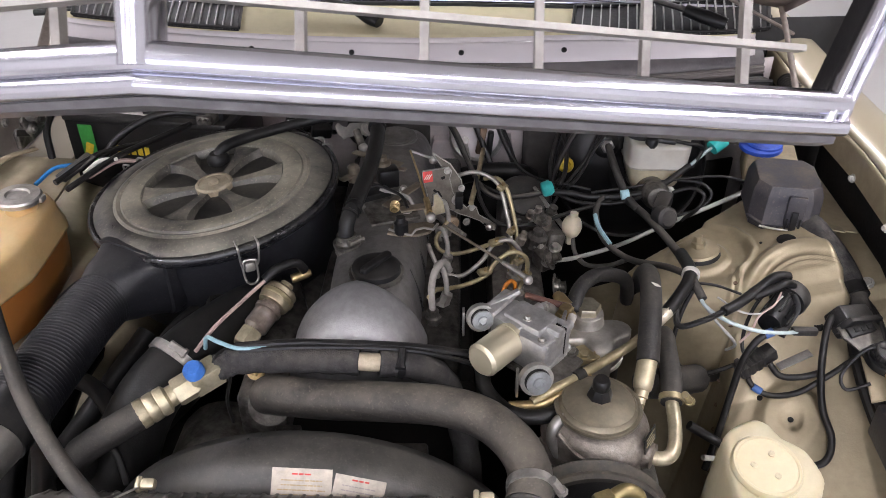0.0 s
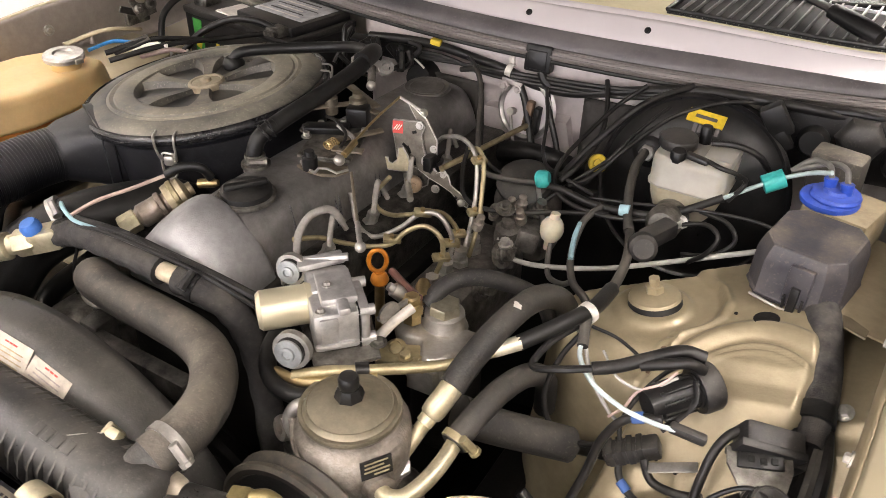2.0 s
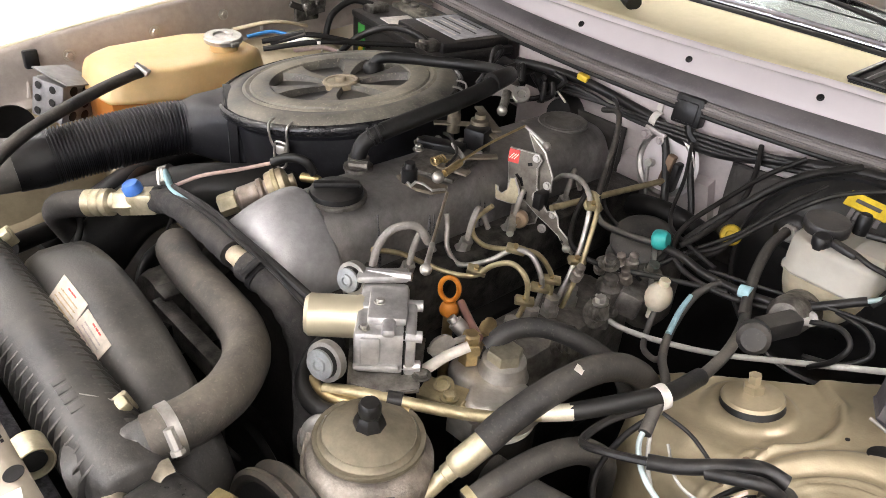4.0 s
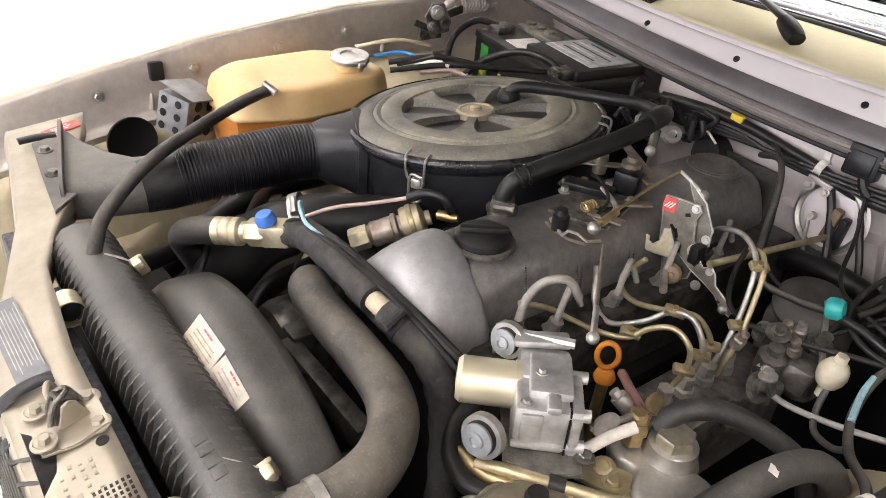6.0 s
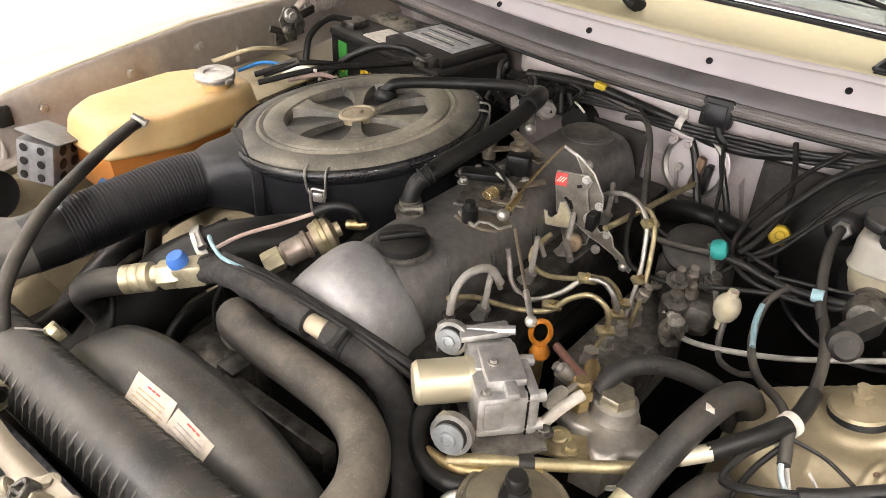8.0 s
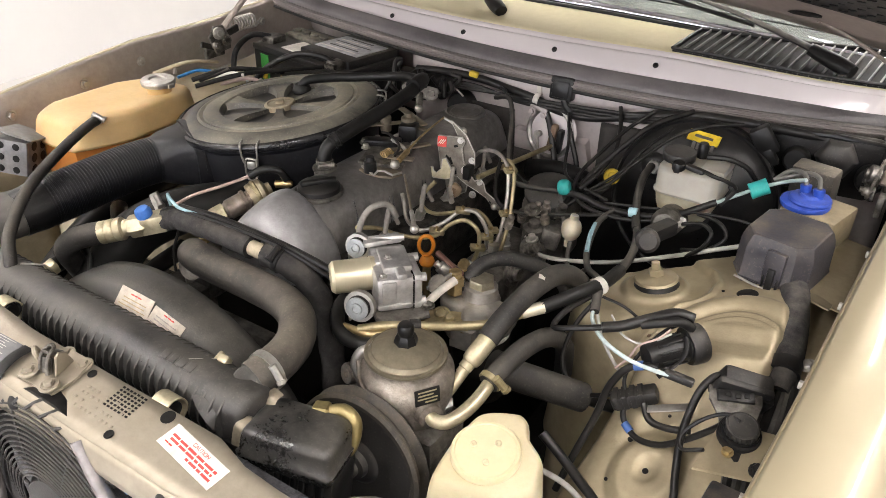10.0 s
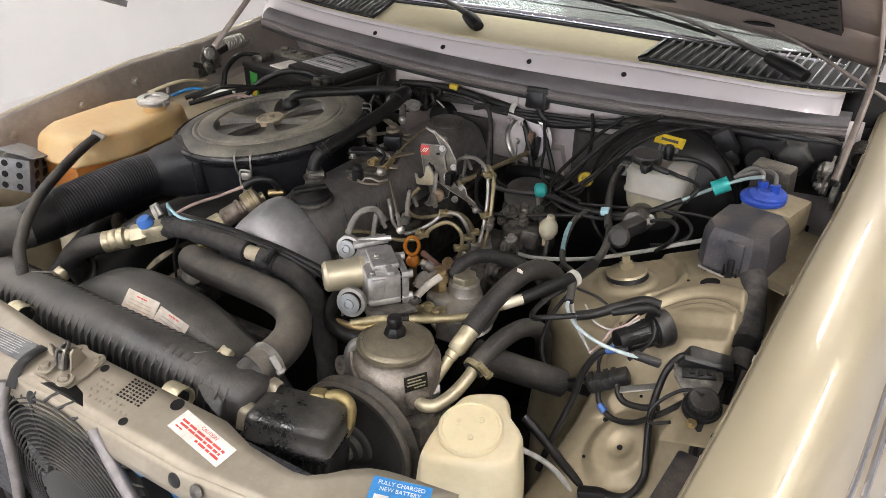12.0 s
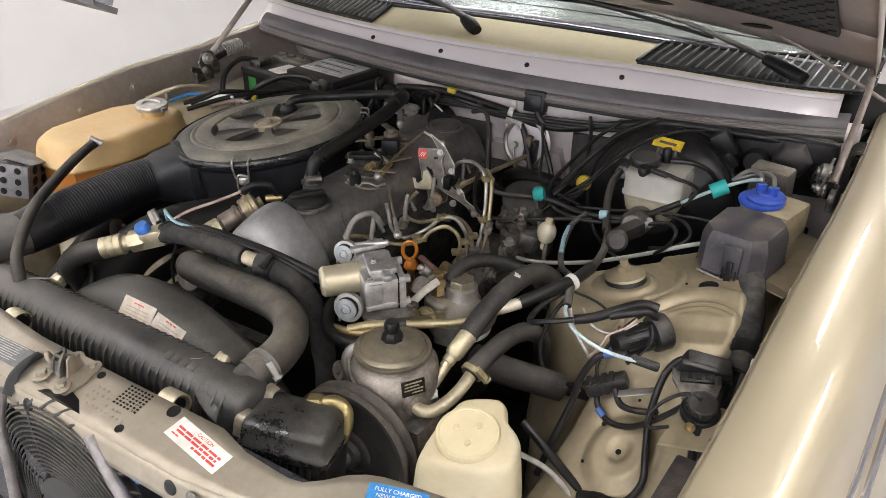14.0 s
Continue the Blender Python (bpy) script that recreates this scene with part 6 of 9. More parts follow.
SUP_N = (0, -0.18, 1)
st, m = sticker("caution_sticker", (0.1922, 0.3524, 0.8687), (1, -0.17, 0), SUP_N, 0.0845, 0.0255, PAPER, "white caution sticker with red print on the support")
lettering("print", "CAUTION", m @ Matrix.Translation((0.003, 0.0082, 0)), 0.0057, PRINT_RED, st)
bars(m @ Matrix.Translation((0, 0.0025, 0)), 2, 0.079, 0.0044, 0.0026, PRINT_RED, st, seed=5)
bars(m @ Matrix.Translation((0.018, -0.0064, 0)), 1, 0.040, 0.0044, 0.0026, PRINT_RED, st, seed=15)
bars(m @ Matrix.Translation((-0.030, -0.0068, 0)), 1, 0.014, 0.0046, 0.0016, PRINT_RED, st, seed=16)
st, m = sticker("grey_data_sticker", (-0.1456, 0.3432, 0.8682), (1, 0.03, 0), SUP_N, 0.124, 0.0275, mat("dark_grey_label", (0.15, 0.15, 0.155), 0.45, 0.2, (0.12, 0.12, 0.125), 40), "grey data sticker with pale print on the support")
bars(m @ Matrix.Translation((0, 0.012, 0)), 8, 0.112, 0.0030, 0.0008, GREY_WIRE, st, seed=6)
slope_x = (support_z(0.432, 0.397) - support_z(0.372, 0.397)) / 0.06
slope_y = (support_z(0.402, 0.412) - support_z(0.402, 0.382)) / 0.03
st, m = sticker("battery_sticker", (0.402, 0.397, support_z(0.402, 0.397) + 0.0008), (1, 0.31, 0), (-slope_x, -slope_y, 1), 0.058, 0.036, BLUE_STICKER, "blue sticker with white print on the support")
lettering("print", "FULLY CHARGED", m @ Matrix.Translation((0, 0.0125, 0)), 0.0060, PAPER, st)
lettering("print", "NEW BATTERY", m @ Matrix.Translation((0, 0.006, 0)), 0.0060, PAPER, st)
bars(m @ Matrix.Translation((-0.015, -0.004, 0)), 1, 0.020, 0.01, 0.007, PAPER, st, seed=7)
bars(m @ Matrix.Translation((0.012, -0.001, 0)), 3, 0.025, 0.0052, 0.0025, PAPER, st, seed=8)
st, m = sticker("red_sticker", (-0.588, 0.493, support_z(-0.588, 0.493) + 0.001), (-0.1, 1, 0.1), SUP_N, 0.048, 0.024, PRINT_RED, "small red and white sticker on the support")
bars(m @ Matrix.Translation((0, 0.006, 0)), 3, 0.03, 0.005, 0.0018, PAPER, st, seed=9)

# ---------------------------------------------------------------- bonnet lock and holes on the support
lock = thing("bonnet_lock", (-0.0198, 0.3542, 0.8696), "painted bonnet lock bolted to the radiator support", "lock")
part("base_plate", slab([(-0.032, -0.027), (0.027, -0.026), (0.032, 0.0), (0.026, 0.027), (-0.018, 0.027), (-0.033, 0.008)], 0.002, pose(-0.0171, 0.3542, 0.8714, 10, 0, 0), 0.001), SUPPORT_PAINT, lock)
for x in (-0.029, -0.0102):
    part("cheek", slab([(-0.016, 0.0), (0.018, 0.0), (0.014, 0.010), (0.006, 0.026), (-0.002, 0.030), (-0.009, 0.026), (-0.012, 0.012)], 0.003, pose(x, 0.3579, 0.8737, 90, 0, 102) @ Matrix.Scale(0.78, 4), 0.0008), SUPPORT_PAINT, lock, "painted upright cheek")
part("catch", both(box((-0.0207, 0.357, 0.8926), (0.013, 0.020, 0.004), 0.0015, (-32, 0, 12)), box((-0.018, 0.3469, 0.8825), (0.012, 0.004, 0.018), 0.001, (-20, 0, 12)), tube([(-0.0281, 0.3432, 0.8756), (-0.0262, 0.3487, 0.8935), (-0.0226, 0.3579, 0.8999), (-0.0161, 0.357, 0.8999), (-0.0134, 0.3469, 0.8935), (-0.0125, 0.3414, 0.8756)], 0.0022, 8)), CAST_DULL, lock, "worn steel catch with a wire loop")
part("spring_leg", tube([(-0.0336, 0.3505, 0.8756), (-0.0363, 0.3469, 0.888), (-0.0409, 0.3496, 0.8935), (-0.0428, 0.3542, 0.8843)], 0.0028, 8), SUPPORT_PAINT, lock)
for x, y in ((-0.036, 0.336), (0.001, 0.334), (0.002, 0.373), (-0.030, 0.374)):
    part("bolt", both(lathe([(0.0105, 0), (0.0105, 0.0018), (0.008, 0.0024), (0.0078, 0.0016), (0, 0.0016)], (x, y, 0.8735), SUP_N, 20), hexbolt((x, y, 0.874), 0.0052, 0.006)), SUPPORT_PAINT, lock)
part("strap", tube([(-0.0721, 0.3579, 0.8742), (-0.0721, 0.3395, 0.8733), (-0.0694, 0.3193, 0.8669), (-0.0675, 0.3065, 0.8513)], 0.008, 8, 5, flat=0.2), RUBBER_DARK, lock, "black rubber strap")
for x, y, r in ((0.0197, 0.3707, 0.005), (0.1014, 0.3285, 0.005), (0.1362, 0.3717, 0.0075)):
    part("hole", lathe([(0, 0.0), (r, 0.0), (r * 1.04, 0.0006), (r, 0.0009), (0, 0.0004)], (x, y, support_z(x, y) + 0.001), SUP_N, 18), DARK, sup)
for x in (-0.035, 0.195, 0.225):
    part("plug", lathe([(0.0085, 0), (0.0085, 0.001), (0.006, 0.003), (0, 0.003)], (x, 0.3108, 0.8485), (0, -1, 0.25), 18), RUBBER_DARK if x < 0.21 else CAST_DULL, sup)
for r in range(7):
    for c in range(7):
        x, y = 0.0655 + c * 0.0055, 0.3755 - r * 0.0041
        part("perforation", box((x, y, support_z(x, y) + 0.0012), (0.0031, 0.0022, 0.0006), 0, (10, 0, 0)), DARK, sup)
rnd = random.Random(11)
for r in range(4):
    for c in range(9):
        if rnd.random() < 0.75:
            x, y = 0.031 + c * 0.0078 + rnd.uniform(-0.002, 0.002), 0.358 - r * 0.0074
            part("stamped_mark", box((x, y, support_z(x, y) + 0.0010), (rnd.uniform(0.002, 0.005), 0.0028, 0.0012), 0.0004, (10, 0, 0)), SUPPORT_PAINT, sup)
brace = thing("front_brace", (0.03, 0.33, 0.5), "grey steel brace bar in front of the condenser", "brace")
part("bar", tube([(0.072, 0.3129, 0.854), (0.1133, 0.3056, 0.8008), (0.1867, 0.2964, 0.7227), (0.2418, 0.2918, 0.6309)], 0.008, 10), BRACE, brace)
brace2 = thing("front_brace", (-0.13, 0.33, 0.5), "grey steel brace bar in front of the condenser", "brace")
part("bar", tube([(-0.0841, 0.3102, 0.8513), (-0.0795, 0.2936, 0.8145), (-0.0749, 0.2872, 0.7594), (-0.0933, 0.2872, 0.686), (-0.1254, 0.2918, 0.6309)], 0.007, 10), BRACE, brace2)
part("blue_connector", both(box((0.1225, 0.3212, 0.8191), (0.022, 0.012, 0.012), 0.003, (0, 20, 0)), tube([(0.1317, 0.3221, 0.8145), (0.1408, 0.3285, 0.8008), (0.15, 0.3377, 0.7778), (0.15, 0.3469, 0.7136)], 0.003, 8)), BLUE_STICKER, None, "bright blue cable connector under the support", "connector")

cond = thing("condenser_fan", (-0.06, 0.365, 0.45), "black condenser fan behind a round wire cage", "fan")
FC = Vector((0.0077, 0.3212, 0.7181))
part("ring", lathe([(0.143, -0.012), (0.150, -0.012), (0.150, 0.014), (0.143, 0.014), (0.143, -0.012)], tuple(FC), (0, -1, 0.1), 48), PLASTIC, cond)
part("motor", lathe([(0.05, 0), (0.05, 0.02), (0.044, 0.026), (0, 0.028)], tuple(FC), (0, -1, 0.1), 28), PLASTIC, cond)
for k in range(15):
    r = 0.056 + 0.0058 * k
    ring = [FC + Vector((r * math.cos(a), -0.024 + 0.012 * (k / 14) ** 2, r * math.sin(a))) for a in steps(0, 2 * math.pi, 56)]
    part("cage_ring", tube(ring, 0.0013, 5, 1, caps=False), PLASTIC_DUSTY, cond)
for k in range(8):
    a = 2 * math.pi * (k + 0.35) / 8
    part("cage_spoke", tube([FC + Vector((r * math.cos(a + tw), y, r * math.sin(a + tw))) for r, tw, y in ((0.048, 0.0, -0.022), (0.09, 0.05, -0.021), (0.140, 0.08, -0.010), (0.147, 0.08, 0.002))], 0.0017, 5, 4), PLASTIC_DUSTY, cond)
for k in range(36):
    a = 2 * math.pi * k / 36
    part("cage_vane", tube([FC + Vector((r * math.cos(a + tw), y, r * math.sin(a + tw))) for r, tw, y in ((0.147, 0.0, 0.010), (0.146, 0.05, -0.004), (0.139, 0.12, -0.012))], 0.0020, 5, 4), PLASTIC_DUSTY, cond)
for k in range(6):
    bm = box((0, 0, 0.095), (0.06, 0.004, 0.09), 0.001, (0, 0, 28))
    bm.transform(Matrix.Translation(FC + Vector((0, 0.012, 0))) @ Matrix.Rotation(2 * math.pi * k / 6, 4, "Y"))
    part("blade", bm, PLASTIC, cond)
part("condenser", box((-0.03, 0.385, 0.65), (0.72, 0.022, 0.38), 0.003), mat("dark_fins", (0.03, 0.03, 0.032), 0.6, 0.4, (0.09, 0.09, 0.10), 160, 0.7, 0.6, 500), None, "dark finned air conditioning condenser", "condenser")

# ---------------------------------------------------------------- hoses and valves at the front of the engine
VL, VU = Vector((-0.170, 0.703, 0.850)), Vector((-0.118, 0.800, 0.889))
VD = (VU - VL)
VALVE_BROWN = mat("brown_stained_steel", (0.42, 0.37, 0.32), 0.4, 0.65, (0.20, 0.155, 0.125), 40, 0.6, 0.15, 400)
valve = thing("shutoff_valve", tuple(VL), "stacked brass and steel valve beside the valve cover", "valve")
part("hex_foot", lathe([(0.013, 0), (0.0145, 0.003), (0.0145, 0.022), (0.011, 0.024)], tuple(VL), tuple(VD), 6), CREAM, valve)
part("body", lathe([(0.010, 0.022), (0.0155, 0.028), (0.0155, 0.052), (0.0175, 0.053), (0.0175, 0.058), (0.013, 0.060), (0.013, 0.066)], tuple(VL), tuple(VD), 20), VALVE_BROWN, valve, "brown stained steel body")
part("head", lathe([(0.0195, 0.064), (0.021, 0.068), (0.021, 0.086), (0.018, 0.089), (0.009, 0.092), (0.009, 0.098), (0, 0.099)], tuple(VL), tuple(VD), 24), mat("pale_cast_head", (0.46, 0.40, 0.27), 0.42, 0.6, (0.26, 0.215, 0.14), 40), valve, "pale cast head")
part("ring", lathe([(0.021, 0.072), (0.0225, 0.0735), (0.0225, 0.078), (0.021, 0.0795)], tuple(VL), tuple(VD), 24), GOLD, valve)
part("side_plug", lathe([(0.006, 0), (0.006, 0.02), (0.004, 0.026), (0, 0.026)], tuple(VL + VD * 0.92), (0.8, 0.4, 0.1), 12), BRASS, valve)
part("elbow_hose", tube([VU + Vector((0.012, 0.0, 0.006)), VU + Vector((0.004, -0.008, 0.022)), VU + Vector((-0.016, -0.02, 0.022)), VU + Vector((-0.032, -0.032, 0.012))], 0.006, 10), RUBBER_DARK, valve)
part("vacuum_line", tube([VU + Vector((-0.028, -0.03, 0.014)), (-0.172, 0.735, 0.892), (-0.195, 0.695, 0.885), (-0.212, 0.665, 0.872)], 0.0024, 8), PINK, valve, "pinkish vacuum line")

ac_hose = thing("air_conditioning_hose", (-0.22, 0.6, 0.85), "black hose with bright crimped fitting and blue cap", "hose")
FL, FR = Vector((-0.250, 0.573, 0.860)), Vector((-0.176, 0.627, 0.880))
FD = FR - FL
part("crimp", lathe([(0.014, 0), (0.0165, 0.002), (0.0165, 0.010), (0.0152, 0.012), (0.0165, 0.014), (0.0165, 0.022), (0.0152, 0.024), (0.0165, 0.026), (0.0165, 0.034), (0.012, 0.037), (0.012, 0.046)], tuple(FL), tuple(FD), 24), CREAM, ac_hose, "cream plated crimped collar")
part("nut", lathe([(0.015, 0.044), (0.0165, 0.047), (0.0165, 0.066), (0.015, 0.069), (0, 0.069)], tuple(FL), tuple(FD), 6), CREAM, ac_hose)
part("block", box(tuple(FL + FD * 0.86), (0.034, 0.028, 0.026), 0.003, (0, -12, 36)), CREAM, ac_hose)
part("valve_cap", lathe([(0.0095, 0), (0.0115, 0.002), (0.0115, 0.010), (0.009, 0.014), (0, 0.0145)], tuple(FL + FD * 0.80 + Vector((-0.002, -0.006, 0.012))), (-0.1, -0.3, 1), 12), mat("blue_dust_cap", (0.05, 0.17, 0.52), 0.5, 0, (0.04, 0.14, 0.44), 90, 0.5), ac_hose, "blue plastic dust cap")
part("hose", tube([FL + FD * 0.02, FL - FD * 0.25, (-0.292, 0.552, 0.842), (-0.318, 0.556, 0.815), (-0.324, 0.575, 0.77), (-0.315, 0.60, 0.70)], 0.0165, 14), RUBBER, ac_hose)

wrap = thing("wrapped_pipe", (0.0, 0.64, 0.86), "black taped pipe running across the engine front", "pipe")
part("sleeve", tube([(-0.176, 0.628, 0.880), (-0.150, 0.638, 0.884), (-0.08, 0.640, 0.885), (-0.018, 0.639, 0.884)], lambda t: 0.0155 + 0.0008 * math.sin(40 * t), 14), FABRIC, wrap, "black taped sleeve")
part("joint", tube([(-0.022, 0.639, 0.884), (0.008, 0.640, 0.882)], 0.0105, 14), mat("cream_joint", (0.55, 0.47, 0.34), 0.5, 0.1, (0.47, 0.4, 0.28), 50), wrap, "cream bare joint")
part("lower_sleeve", tube([(0.004, 0.640, 0.882), (0.035, 0.645, 0.876), (0.065, 0.652, 0.856), (0.085, 0.655, 0.82), (0.10, 0.65, 0.76), (0.11, 0.64, 0.68)], lambda t: 0.0165 + 0.0008 * math.sin(50 * t), 14), FABRIC, wrap)
part("band", clamp((0.028, 0.643, 0.879), (0.9, 0.1, -0.25), 0.0165, 0.008, (0.1, -0.5, 0.8)), PLASTIC, wrap)
part("lead", tube([(-0.155, 0.640, 0.902), (-0.09, 0.648, 0.902), (-0.02, 0.648, 0.901), (0.04, 0.652, 0.895), (0.085, 0.660, 0.882), (0.115, 0.668, 0.868), (0.13, 0.67, 0.84)], 0.0048, 8), WIRE, wrap)
part("lead", tube([(-0.15, 0.636, 0.900), (-0.08, 0.642, 0.901), (0.0, 0.644, 0.900), (0.05, 0.648, 0.892), (0.09, 0.654, 0.876), (0.12, 0.66, 0.86)], 0.003, 8), WIRE, wrap)
part("blue_lead", tube([(-0.195, 0.655, 0.886), (-0.188, 0.648, 0.908), (-0.172, 0.640, 0.908), (-0.15, 0.636, 0.903), (-0.12, 0.640, 0.901)], 0.0024, 8), LIGHT_BLUE, wrap, "pale blue lead")
part("tape", tube([(-0.178, 0.624, 0.862), (-0.176, 0.626, 0.895), (-0.166, 0.645, 0.892), (-0.166, 0.640, 0.862), (-0.172, 0.63, 0.83), (-0.168, 0.625, 0.80)], 0.0022, 6), WIRE, wrap)

duct = thing("lower_duct", (-0.24, 0.66, 0.7), "dark tapered rubber duct with a metal clamp", "duct")
part("duct_body", tube([(-0.31, 0.56, 0.70), (-0.295, 0.59, 0.76), (-0.27, 0.635, 0.82), (-0.235, 0.69, 0.846), (-0.20, 0.75, 0.848), (-0.175, 0.80, 0.838), (-0.165, 0.84, 0.815)], lambda t: 0.040 - 0.010 * t, 20), RUBBER_DARK, duct)
part("band", clamp((-0.243, 0.678, 0.848), (0.5, 0.8, 0.35), 0.0335, 0.012, (0.3, -0.4, 0.8)), STEEL, duct)
man = thing("intake_manifold", (-0.17, 0.82, 0.7), "grimy brown-grey cast intake manifold", "manifold")
part("runner", both(box((-0.175, 0.80, 0.825), (0.13, 0.16, 0.05), 0.015, (6, 8, 20)), box((-0.14, 0.98, 0.80), (0.11, 0.36, 0.06), 0.02)), GRIMY, man)
part("hook", tube([(-0.215, 0.745, 0.856), (-0.21, 0.742, 0.872), (-0.195, 0.75, 0.872), (-0.185, 0.752, 0.858)], 0.0025, 6), DARK, man)
part("bolt", hexbolt((-0.145, 0.668, 0.842), 0.008, 0.008, (-0.2, -0.6, 0.8)), BRASS, man)
alt = thing("alternator", (-0.20, 0.66, 0.55), "dusty dark alternator beside the engine", "alternator")
part("case", lathe([(0.03, 0), (0.055, 0.006), (0.06, 0.02), (0.06, 0.08), (0.055, 0.095), (0.03, 0.10), (0, 0.10)], (-0.205, 0.61, 0.70), (0, 1, 0), 28), CAST_DULL, alt)
part("pulley", lathe([(0.012, 0), (0.036, 0), (0.03, 0.007), (0.036, 0.014), (0.012, 0.016)], (-0.205, 0.592, 0.70), (0, 1, 0), 24), DARK, alt)
for k, pts in enumerate(([(-0.36, 0.60, 0.74), (-0.30, 0.66, 0.80), (-0.27, 0.74, 0.83), (-0.25, 0.82, 0.82)], [(-0.42, 0.62, 0.70), (-0.35, 0.68, 0.78), (-0.31, 0.76, 0.82)], [(-0.32, 0.64, 0.64), (-0.30, 0.66, 0.72), (-0.24, 0.70, 0.78)])):
    part("heater_hose", tube(pts, 0.014, 12), RUBBER_DARK, None, "black rubber hose below the air cleaner", "hose")
part("engine_bracket", both(box((-0.02, 0.585, 0.79), (0.16, 0.02, 0.03), 0.004), box((-0.1, 0.6, 0.77), (0.03, 0.03, 0.08), 0.004)), GRIMY, None, "grimy cast bracket behind the fan", "bracket")

# ---------------------------------------------------------------- cruise actuator
act = thing("cruise_actuator", (0.178, 0.685, 0.855), "silver cast cruise actuator with round motor can", "actuator")
BLUE_ZINC = mat("bluish_zinc_plate", (0.34, 0.36, 0.37), 0.45, 0.6, (0.24, 0.25, 0.25), 60, 0.5, 0.08, 500, 0.3, (0.26, 0.23, 0.18))
ALLOY = mat("clean_cast_alloy", (0.58, 0.57, 0.56), 0.4, 0.75, (0.46, 0.45, 0.44), 45, 0.5, 0.12, 600, 0.15)
AT = -42
EX, EY = Vector((math.cos(radians(AT)), math.sin(radians(AT)), 0)), Vector((-math.sin(radians(AT)), math.cos(radians(AT)), 0))


def on_act(x, y, z):
    """A place in the actuator's own directions: across, along its motor, up."""
    v = EX * x + EY * y
    return (v.x, v.y, z)


part("gear_case", box(on_act(-0.314, 0.624, 0.882), (0.044, 0.046, 0.046), 0.005, (0, 0, AT)), ALLOY, act)
part("rear_case", box(on_act(-0.350, 0.626, 0.886), (0.042, 0.046, 0.046), 0.006, (0, 0, AT)), ALLOY, act)
part("top_step", box(on_act(-0.332, 0.630, 0.908), (0.052, 0.036, 0.010), 0.003, (0, 0, AT)), ALLOY, act)
part("side_rib", box(on_act(-0.2915, 0.616, 0.886), (0.004, 0.018, 0.030), 0.0018, (0, 0, AT)), ALLOY, act)
part("side_rib", box(on_act(-0.2915, 0.622, 0.868), (0.006, 0.042, 0.006), 0.0018, (0, 0, AT)), ALLOY, act)
part("cover_plate", box(on_act(-0.318, 0.652, 0.882), (0.050, 0.010, 0.049), 0.003, (0, 0, AT)), ALLOY, act)
part("seam", box(on_act(-0.315, 0.6462, 0.882), (0.0448, 0.0018, 0.0468), 0.0004, (0, 0, AT)), DARK, act)
part("arm", both(box(on_act(-0.372, 0.622, 0.914), (0.018, 0.050, 0.008), 0.003, (0, 0, AT + 6)), tube([on_act(-0.378, 0.598, 0.914), on_act(-0.366, 0.650, 0.918)], 0.0045, 8)), ALLOY, act)
for q in ((-0.298, 0.657, 0.900), (-0.298, 0.657, 0.866), (-0.342, 0.657, 0.902)):
    part("boss", lathe([(0.0055, -0.012), (0.0055, 0.005), (0.003, 0.0055), (0.003, 0.003), (0, 0.003)], on_act(*q), tuple(EY), 14), ALLOY, act)
part("lug", box(on_act(-0.304, 0.632, 0.9075), (0.030, 0.012, 0.009), 0.003, (0, 0, AT)), ALLOY, act)
for q in ((-0.300, 0.610, 0.905), (-0.330, 0.622, 0.913)):
    part("screw", hexbolt(on_act(*q), 0.0035, 0.004), STEEL, act)
part("motor_can", lathe([(0.0, 0.0), (0.017, 0.001), (0.0205, 0.005), (0.0205, 0.050), (0.0215, 0.050), (0.0215, 0.056)], (0.116, 0.637, 0.887), tuple(EY), 32), mat("pale_gold_can", (0.62, 0.56, 0.40), 0.36, 0.55, (0.58, 0.52, 0.37), 12, mottle=0.03), act, "pale gold plated motor can")
for c, r in (((0.176, 0.625, 0.879), 0.0160), ((0.116, 0.699, 0.905), 0.0140)):
    part("rubber_mount", both(lathe([(r * 0.92, 0), (r * 0.92, 0.012), (r * 0.8, 0.016), (0, 0.016)], c, (0.25, -0.95, 0.2), 24)), RUBBER_DARK, act, "black rubber mount")
    part("washer", lathe([(r * 0.86, 0.014), (r * 0.88, 0.0168), (r * 0.46, 0.0170), (r * 0.44, 0.0192), (r * 0.30, 0.0196), (r * 0.26, 0.0176), (0, 0.0176)], c, (0.25, -0.95, 0.2), 24), BLUE_ZINC, act, "flat bluish zinc washer")
    part("bracket", both(lathe([(r * 1.12, 0.002), (r * 1.2, 0.002), (r * 1.2, 0.010), (r * 1.12, 0.010)], c, (0.25, -0.95, 0.2), 24), box((c[0] - 0.018, c[1] + 0.002, c[2] - 0.012), (0.003, 0.012, 0.035), 0.001)), STEEL, act)
part("base_plate", slab([(-0.045, -0.035), (0.04, -0.03), (0.052, 0.0), (0.045, 0.035), (-0.03, 0.04)], 0.004, pose(0.182, 0.680, 0.855, 0, 0, AT), 0.001), CAST_DULL, act)
part("bolt", hexbolt((0.226, 0.690, 0.859), 0.006, 0.005), CAST_DULL, act)
part("linkage", both(box((0.218, 0.728, 0.872), (0.004, 0.04, 0.006), 0.001, (10, 0, -20)), lathe([(0.013, 0), (0.013, 0.003), (0.010, 0.004), (0, 0.004)], (0.216, 0.722, 0.872), (0.9, -0.3, 0), 20)), STEEL, act)

